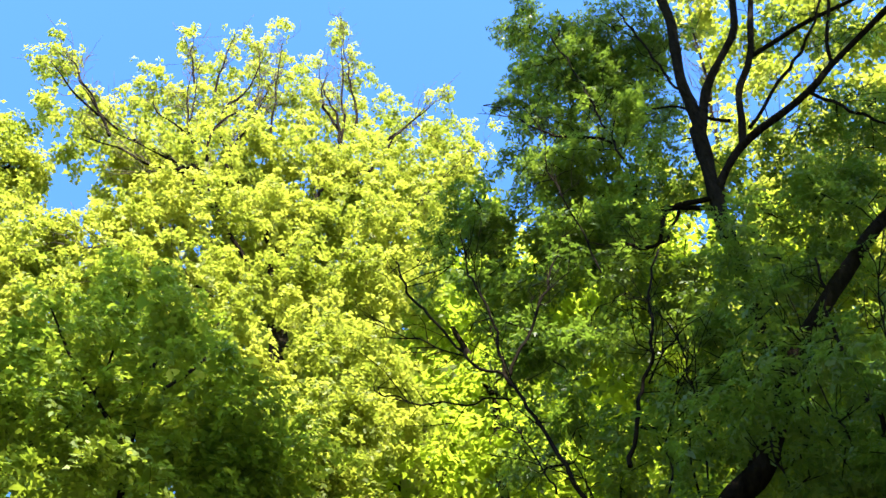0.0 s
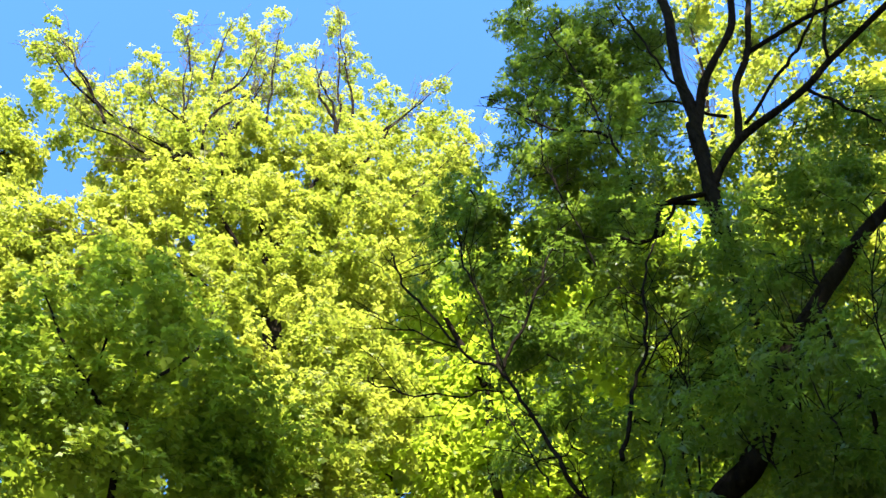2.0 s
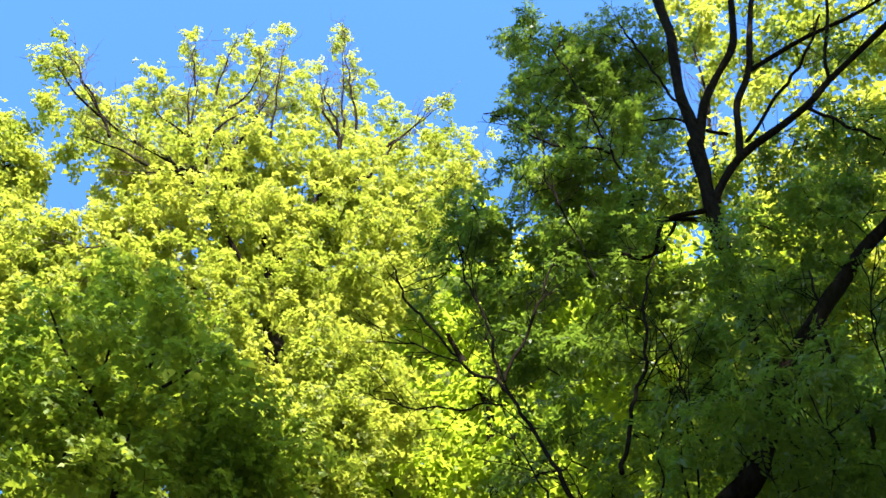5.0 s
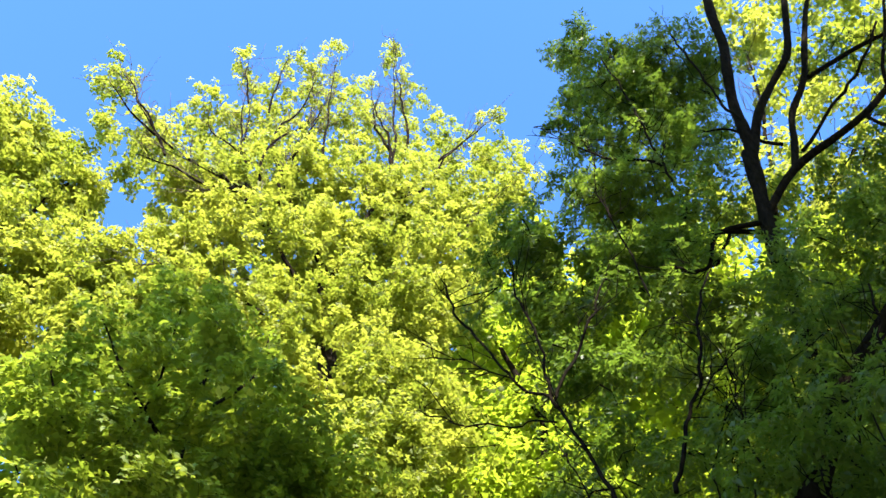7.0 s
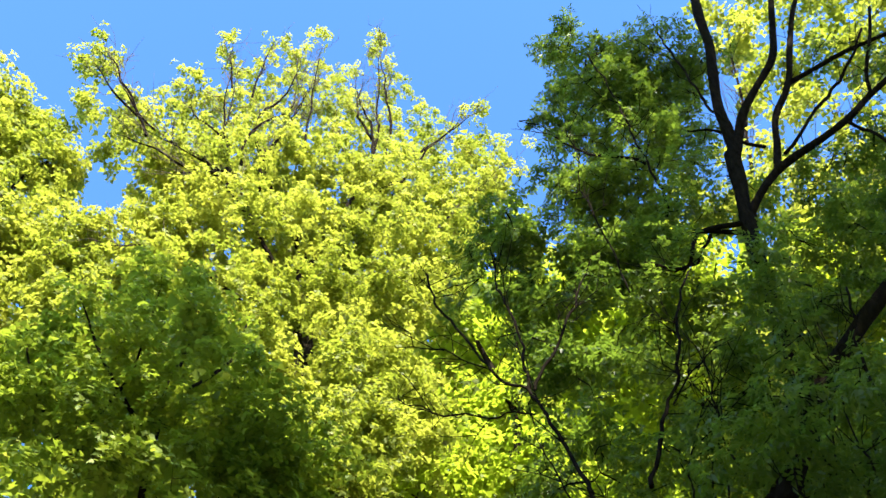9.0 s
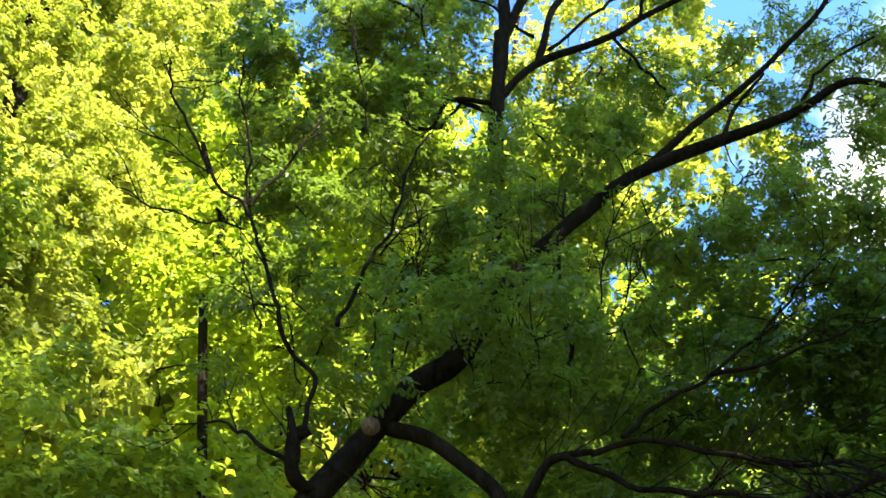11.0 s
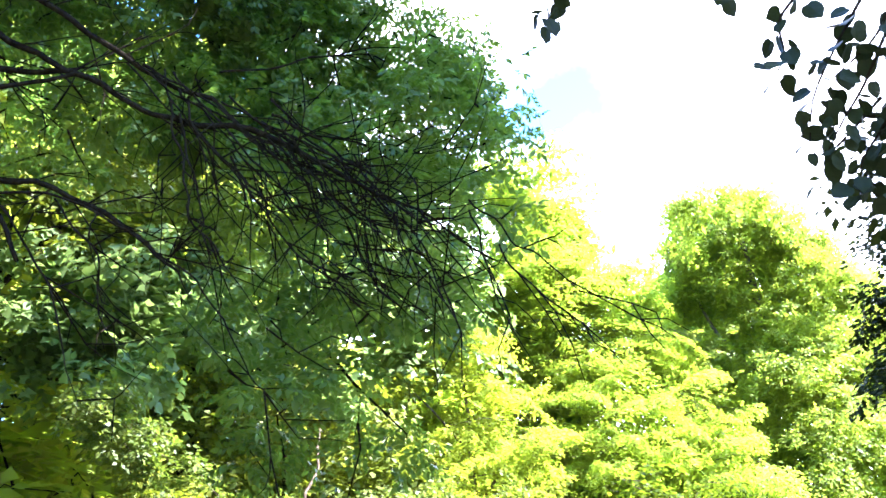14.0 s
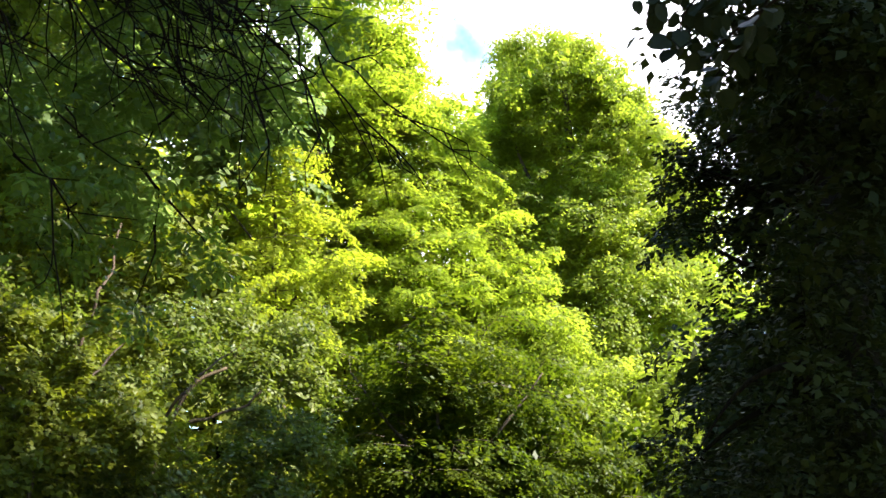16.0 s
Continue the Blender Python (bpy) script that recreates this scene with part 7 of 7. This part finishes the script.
foliage(ash, [
    (3.57, 3.36, 5.60, 0.30, 0.35), (3.84, 3.21, 5.46, 0.30, 0.25), (4.05, 3.19, 5.25, 0.28, 0.25), (3.94, 3.44, 5.16, 0.30, 0.17),
    (3.64, 3.57, 5.36, 0.30, 0.25), (4.23, 3.19, 5.03, 0.25, 0.17), (3.74, 3.07, 5.67, 0.28, 0.35), (3.41, 3.57, 5.58, 0.30, 0.35),
])
foliage(ash, [
    (1.43, 4.15, 5.50, 0.30, 0.26), (1.61, 3.98, 5.60, 0.30, 0.26), (1.91, 3.94, 5.50, 0.30, 0.26), (2.10, 3.72, 5.61, 0.30, 0.26),
    (2.38, 3.74, 5.42, 0.30, 0.26), (2.15, 4.01, 5.30, 0.30, 0.26), (1.81, 4.18, 5.30, 0.30, 0.26), (1.43, 4.38, 5.26, 0.30, 0.26),
    (2.48, 3.94, 5.15, 0.30, 0.26),
])
foliage(ash, [
    (4.22, 3.68, 5.49, 0.34, 0.45), (4.45, 3.48, 5.42, 0.34, 0.45), (4.66, 3.26, 5.33, 0.34, 0.45), (4.42, 3.72, 5.22, 0.34, 0.45),
    (4.64, 3.51, 5.14, 0.34, 0.45), (4.83, 3.28, 5.08, 0.34, 0.45), (4.94, 3.04, 5.14, 0.34, 0.45), (4.81, 3.53, 4.89, 0.34, 0.45),
    (5.02, 3.26, 4.82, 0.34, 0.45), (5.13, 2.99, 4.89, 0.34, 0.45), (4.63, 3.72, 4.94, 0.34, 0.45), (4.22, 3.85, 5.33, 0.34, 0.45),
    (5.20, 3.16, 4.63, 0.34, 0.34), (5.07, 3.43, 4.56, 0.34, 0.34),
])
foliage(ash, [
    (3.39, 4.34, 5.33, 0.32, 0.31), (3.59, 4.24, 5.25, 0.32, 0.42), (3.67, 4.04, 5.39, 0.32, 0.42), (3.75, 4.18, 5.15, 0.32, 0.42),
    (3.42, 4.20, 5.46, 0.32, 0.42), (3.10, 4.98, 4.78, 0.32, 0.42), (3.34, 4.88, 4.67, 0.32, 0.42), (3.39, 4.70, 4.88, 0.32, 0.42),
    (3.18, 5.07, 4.54, 0.32, 0.42), (3.41, 4.51, 5.11, 0.32, 0.31),
])
foliage(ash, [
    (1.58, 4.77, 12.49, 0.36, 0.75), (1.88, 5.05, 12.32, 0.36, 0.75), (2.19, 4.76, 12.39, 0.36, 0.75), (2.24, 5.26, 12.15, 0.36, 0.75),
    (1.93, 5.49, 12.09, 0.36, 0.75), (2.35, 5.69, 11.90, 0.36, 0.75), (1.63, 5.27, 12.25, 0.36, 0.75), (2.43, 4.98, 12.24, 0.36, 0.75),
])
foliage(copse, [
    (20.20, 5.12, 11.19, 0.80, 0.9), (20.38, 4.29, 11.21, 0.80, 0.9), (20.75, 3.61, 10.67, 0.80, 0.9), (20.64, 4.93, 10.31, 0.80, 0.9),
    (21.05, 4.00, 9.77, 0.80, 0.9), (21.14, 3.17, 9.89, 0.80, 0.9), (21.05, 4.85, 9.29, 0.80, 0.9), (21.44, 3.92, 8.74, 0.80, 0.9),
    (21.52, 3.08, 8.87, 0.80, 0.9), (21.49, 4.65, 8.14, 0.80, 0.9), (21.86, 2.99, 7.83, 0.80, 0.9),
])
foliage(hazel, [
    (12.40, 5.18, 2.27, 0.50, 1), (12.18, 5.69, 2.16, 0.50, 1), (12.58, 4.72, 2.23, 0.50, 1), (11.92, 6.24, 2.05, 0.50, 1),
    (11.59, 6.84, 2.06, 0.50, 1), (12.75, 4.24, 2.13, 0.50, 1),
])
foliage(yew, [
    (7.56, 0.41, 4.24, 0.16, 1), (7.65, 0.22, 3.98, 0.20, 1), (7.66, 0.40, 3.94, 0.14, 1), (7.45, 0.59, 4.22, 0.10, 1),
    (7.69, 0.07, 4.21, 0.25, 1), (7.66, 0.52, 3.91, 0.12, 1), (7.65, 0.23, 4.29, 0.18, 1),
])
foliage(lime_far, [
    (14.19, 7.22, 8.25, 0.50, 1), (14.35, 7.17, 7.68, 0.50, 1), (14.26, 7.36, 7.07, 0.50, 1), (14.19, 7.73, 7.94, 0.50, 1),
    (14.18, 7.70, 8.53, 0.50, 1), (14.25, 7.17, 8.93, 0.50, 1),
])
foliage(maple, [
    (-2.95, 8.61, 8.63, 0.50, 0.6), (-2.53, 8.87, 8.47, 0.50, 0.6), (-3.02, 8.88, 8.26, 0.50, 0.6), (-2.71, 8.57, 8.78, 0.50, 0.6),
    (-3.02, 8.31, 8.96, 0.50, 0.6),
])
foliage(glade_maple, [
    (4.05, 11.08, 9.38, 0.46, 1), (4.38, 10.52, 7.94, 0.49, 1), (4.31, 11.20, 10.88, 0.65, 0.6), (5.25, 10.78, 11.59, 0.76, 0.6),
    (5.18, 10.70, 9.89, 0.55, 0.6), (6.19, 10.25, 10.75, 0.73, 0.6), (6.32, 9.94, 9.27, 0.61, 0.8), (5.82, 10.01, 8.32, 0.43, 0.5),
    (6.60, 9.38, 8.38, 0.57, 0.8), (6.95, 9.74, 9.92, 0.71, 0.5), (7.51, 9.05, 9.14, 0.68, 0.6), (4.22, 10.69, 6.90, 0.54, 1),
    (4.76, 10.45, 6.70, 0.54, 0.8), (4.25, 10.46, 6.16, 0.59, 1), (5.25, 10.09, 6.30, 0.53, 0.8),
])
foliage(back_maple, [
    (0.26, 12.04, 13.52, 0.82, 0.8), (1.30, 11.96, 12.43, 0.78, 0.8), (0.78, 12.01, 11.25, 0.74, 0.8), (2.21, 11.82, 11.30, 0.66, 0.8),
    (1.35, 11.75, 9.75, 0.69, 0.48), (1.28, 11.56, 8.59, 0.65, 0.48), (3.17, 11.58, 11.64, 0.67, 0.7), (3.48, 11.28, 9.58, 0.54, 0.6),
    (3.01, 11.11, 8.64, 0.58, 0.48), (2.39, 11.16, 7.79, 0.56, 0.6), (3.67, 10.80, 8.19, 0.57, 0.48), (3.56, 11.25, 8.09, 0.58, 0.48),
    (3.63, 11.02, 7.26, 0.55, 0.6), (3.68, 10.68, 6.33, 0.59, 0.6), (3.11, 11.08, 6.84, 0.54, 0.6),
])
foliage(ash, [
    (3.72, 3.32, 3.04, 0.22, 0.35), (3.90, 3.13, 2.95, 0.22, 0.35), (3.98, 2.93, 3.11, 0.22, 0.35), (3.87, 3.25, 2.75, 0.22, 0.35),
    (4.03, 3.05, 2.71, 0.22, 0.3), (4.15, 2.79, 2.91, 0.22, 0.3), (3.46, 3.25, 3.68, 0.22, 0.35), (3.66, 3.08, 3.59, 0.22, 0.35),
    (3.78, 2.81, 3.74, 0.22, 0.3), (3.98, 2.61, 3.61, 0.22, 0.3), (3.85, 2.93, 3.43, 0.22, 0.35), (3.66, 3.22, 3.37, 0.22, 0.35),
])
foliage(glade_maple, [
    (3.63, 8.68, 9.48, 0.65, 0.9), (4.27, 8.55, 9.28, 0.65, 0.9), (4.54, 7.99, 9.70, 0.65, 0.9), (5.17, 7.94, 9.35, 0.65, 0.9),
    (4.24, 8.99, 8.78, 0.65, 0.9), (4.86, 8.64, 8.80, 0.65, 0.9), (3.70, 9.00, 9.08, 0.65, 0.9), (5.39, 8.32, 8.78, 0.65, 0.9),
    (5.28, 7.36, 9.83, 0.65, 0.9), (4.30, 9.37, 8.24, 0.65, 0.9), (4.83, 9.10, 8.24, 0.65, 0.9),
])

maple.twigs, maple.reach, maple.thin, maple.bulk = 4.5, 0.7, 0.0065, 0.84
maple.core, maple.inward = 0.55, np.array((-0.1, 0.4, 0.2))
finish(maple)
left_maple.core, left_maple.inward = 1.0, np.array((-0.1, 0.4, 0.1))
finish(left_maple)
sapling.bulk, sapling.core, sapling.inward = 0.68, 0.18, np.array((-0.1, 0.25, 0.1))
finish(sapling)
ash.twigs, ash.reach, ash.thin, ash.bulk = 5.5, 0.40, 0.0046, 0.95
finish(ash)
back_maple.bulk = 0.85
finish(back_maple)
tall_maple.twigs, tall_maple.reach, tall_maple.thin, tall_maple.bulk = 6.0, 0.9, 0.008, 0.68
finish(tall_maple)
glade_maple.bulk = 0.8
finish(glade_maple)
finish(far_maple)
lime_far.bulk, lime_far.calm, lime_far.layer, lime_far.hollow = 1.25, 0.8, 1.15, -0.2
lime_far.boughs, lime_far.core, lime_far.inward = 4.2, 2.2, np.array((0.6, 0.1, 0.0))
finish(lime_far)
oak_far.bulk, oak_far.gap, oak_far.core, oak_far.inward = 1.2, -0.12, 2.4, np.array((0.6, 0.1, 0.0))
oak_far.spare = 8
finish(oak_far)
field_maple.layer, field_maple.calm, field_maple.bulk, field_maple.hollow = 0.8, 0.9, 1.5, -0.15
finish(field_maple)
copse.core, copse.spare = 1.4, 8
finish(copse)
hornbeam.calm, hornbeam.bulk, hornbeam.layer, hornbeam.hollow = 1.0, 1.7, 0.8, -0.18
hornbeam.core, hornbeam.inward = 1.5, np.array((0.4, 0.1, 0.0))
finish(hornbeam)
elder.gap = -0.1
finish(elder)
finish(hazel)
finish(low_maple)
lime.bulk, lime.gap = 1.5, -0.4
finish(lime)
yew.layer, yew.tier, yew.bulk = 0.55, 0.3, 2.4
finish(yew)
holly.bulk, holly.core, holly.gap, holly.spare = 0.6, 1.6, -0.4, 8
finish(holly)

# ---------------------------------------------------------------- unseen shade tree added behind the viewer
shade_oak = tree("unseen_shade_oak", "large unseen oak added behind viewer to shade the glade", SHADE_LEAF, BARK_SHADED, "oval", 0.36)
limb(shade_oak, "trunk", 0.34, 0.18, [(6.6, -7.2, 0), (6.5, -7.0, 4), (6.0, -6.0, 9), (5.2, -4.4, 14), (4.4, -3.0, 19)])
limb(shade_oak, "limb", 0.15, 0.05, [(6.0, -6.0, 9), (4.2, -4.8, 11.5), (2.4, -3.6, 13.5), (1.4, -2.6, 16)])
limb(shade_oak, "limb", 0.14, 0.04, [(5.2, -4.4, 14), (3.4, -2.6, 17), (2.2, -1.4, 20)])
limb(shade_oak, "limb", 0.12, 0.04, [(6.2, -6.4, 7), (6.6, -6.2, 9.5), (7.0, -6.2, 11)])
foliage(shade_oak, [
    (4.5, -2.4, 21.4, 2.6, 0.5), (2.0, -2.1, 18.6, 2.4, 0.15), (4.0, -2.7, 17.0, 2.6, 0.15), (3.0, -1.4, 20.4, 2.2, 0.15),
    (5.3, -4.4, 14.0, 2.4, 1), (6.0, -5.6, 11.6, 2.4, 1), (4.4, -3.6, 15.4, 2.2, 0.3), (6.4, -3.4, 18.6, 2.2, 1),
    (5.8, -5.6, 14.2, 2.2, 1), (1.4, -2.4, 16.6, 2.0, 0.15), (3.0, -3.8, 13.6, 2.0, 0.6), (2.2, -3.8, 12.4, 1.8, 1),
    (5.4, -1.8, 19.6, 2.2, 1), (7.0, -6.2, 9.6, 2.0, 1), (-1.4, -0.2, 17.5, 1.8, 0.4), (0.2, -1.4, 17.6, 1.8, 0.6),
])
limb(shade_oak, "limb", 0.13, 0.04, [(5.2, -4.4, 14), (7.0, -3.0, 15.4), (9.0, -1.6, 16.4), (10.8, -1.2, 17.4)])
foliage(shade_oak, [
    (1.6, -2.8, 13.6, 1.8, 1), (-0.6, -1.6, 15.6, 1.5, 0.4), (-1.5, -1.3, 15.0, 1.3, 0.35), (5.1, -6.6, 11.2, 1.2, 1.2), (5.2, -8.0, 14.6, 1.2, 1.2),
    (4.6, -5.0, 13.0, 1.1, 1.2), (3.5, -2.2, 16.8, 1.0, 0.6), (3.5, -2.2, 18.4, 1.0, 0.6), (4.5, -2.2, 21.8, 1.0, 1.3), (5.5, -3.2, 16.8, 0.9, 1.3),
])
# clumps set along sun lines to shade ash trunk, lime and yew
foliage(shade_oak, [
    (5.0, -7.4, 13.4, 1.7, 1), (4.6, -6.2, 12.4, 1.5, 1), (4.5, -3.2, 15.8, 1.3, 0.8), (2.5, -2.7, 13.8, 1.2, 1.4), (0.4, -2.6, 13.0, 1.6, 1),
    (9.0, -5.8, 11.4, 2.2, 1), (9.6, -7.2, 13.4, 2.0, 1), (8.4, -4.4, 9.8, 1.7, 1),
    (10.6, -1.0, 16.8, 2.5, 0.3), (9.2, -0.6, 15.6, 2.0, 0.3), (11.6, -1.6, 19.0, 2.2, 0.3), (8.4, -2.0, 17.4, 1.8, 0.5),
])
shade_oak.bulk, shade_oak.loose = 0.72, 0.6
finish(shade_oak)


# ---------------------------------------------------------------- the wood round the glade
def wood_tree(seed, height, spread, leaf, size, bulk):
    rnd = random.Random(seed)
    t = tree("wood_tree", "leafy woodland tree in the belt round the glade", leaf, BARK_SHADED, "oval", size, group="trees of the surrounding wood")
    top = (rnd.uniform(-0.5, 0.5), rnd.uniform(-0.5, 0.5), height * 0.9)
    limb(t, "trunk", 0.24, 0.05, [(0, 0, 0), (0.1, 0.05, height * 0.3), (top[0] * 0.6, top[1] * 0.6, height * 0.6), top])
    rows = []
    for k in range(26):
        u = (k + 0.5) / 26
        z = height * (0.08 + 0.88 * u)
        w = spread * (0.55 + 0.9 * math.sin(math.pi * min(0.95, 0.18 + 0.8 * u))) * 0.75
        a = k * 2.4 + rnd.uniform(-0.4, 0.4)
        d = w * rnd.uniform(0.35, 0.95)
        rows.append((d * math.cos(a), d * math.sin(a), z, spread * rnd.uniform(0.30, 0.46), 0.8))
    for k in range(5):
        a, h = k * 1.3 + seed, height * (0.25 + 0.11 * k)
        limb(t, "limb", 0.09, 0.03, [(0.05, 0.02, h), (0.5 * spread * math.cos(a), 0.5 * spread * math.sin(a), h + 1.0), (0.85 * spread * math.cos(a), 0.85 * spread * math.sin(a), h + 2.6)])
    foliage(t, rows)
    t.bulk, t.loose, t.core = bulk, 0.8, 0.5
    finish(t)
    return t.root


def polar(bearing, far):
    return far * math.sin(radians(bearing)), far * math.cos(radians(bearing))


kinds = [wood_tree(3, 20, 4.0, MAPLE_LEAF, 0.32, 0.45), wood_tree(5, 20, 4.2, BRIGHT_LEAF, 0.32, 0.45), wood_tree(8, 20, 3.8, SHADE_LEAF, 0.32, 0.45),
         wood_tree(11, 20, 4.4, SHADE_LEAF, 0.8, 0.26)]
first = [True] * 4
WOOD_AHEAD = [  # bearing, distance, height, kind
    (-38, 17, 20, 3), (-26, 18, 22, 2), (-14, 17, 24, 0), (-9, 20, 27, 2), (-4, 18, 25, 0), (1, 20, 28, 0), (6, 17, 24, 1), (10, 20, 27, 0), (12, 23, 19, 3),
    (15, 18, 24, 0), (22, 24, 22, 0), (24, 17, 21, 0), (31, 24, 16, 1), (33, 18, 17, 1), (39, 24, 14, 0), (41, 18, 14, 0), (46, 25, 13, 1),
    (48, 19, 12, 1),
]
WOOD_BESIDE = [  # bearing, distance, height, kind
    (53, 26, 11, 3), (55, 20, 9.5, 2), (60, 27, 9, 3), (61, 21, 9.5, 0), (64, 27, 7, 3), (69, 26, 8, 2), (73, 25, 6.5, 2),
    (77, 26, 8.5, 1), (81, 25, 6.5, 3), (84, 27, 9, 3), (88, 24, 7, 3), (91, 26, 10, 2), (95, 27, 7, 3), (101, 26, 8, 2),
]
# unseen trees added to close the belt and hold back low skylight
WOOD_BEHIND = [  # bearing, distance, height, kind
    (112, 24, 9, 2), (128, 19, 12, 3), (138, 16, 15, 3), (155, 16, 14, 3), (172, 17, 15, 3), (190, 17, 14, 3), (208, 17, 13, 3),
    (226, 19, 13, 3), (244, 19, 13, 3), (262, 18, 15, 3), (280, 17, 16, 3), (298, 17, 17, 3), (312, 17, 18, 3),
]
for n, (bearing, far, height, k) in enumerate(WOOD_AHEAD + WOOD_BESIDE + WOOD_BEHIND):
    x, y = polar(bearing, far)
    m = Matrix.Translation((x, y, -0.05)) @ Matrix.Rotation(n * 1.9, 4, "Z") @ Matrix.Diagonal((1.05, 1.05, height / 20, 1))
    if first[k]:
        kinds[k].matrix_basis = m
        first[k] = False
    else:
        made = copy_thing(kinds[k], Matrix.Identity(4))
        made.matrix_basis = m
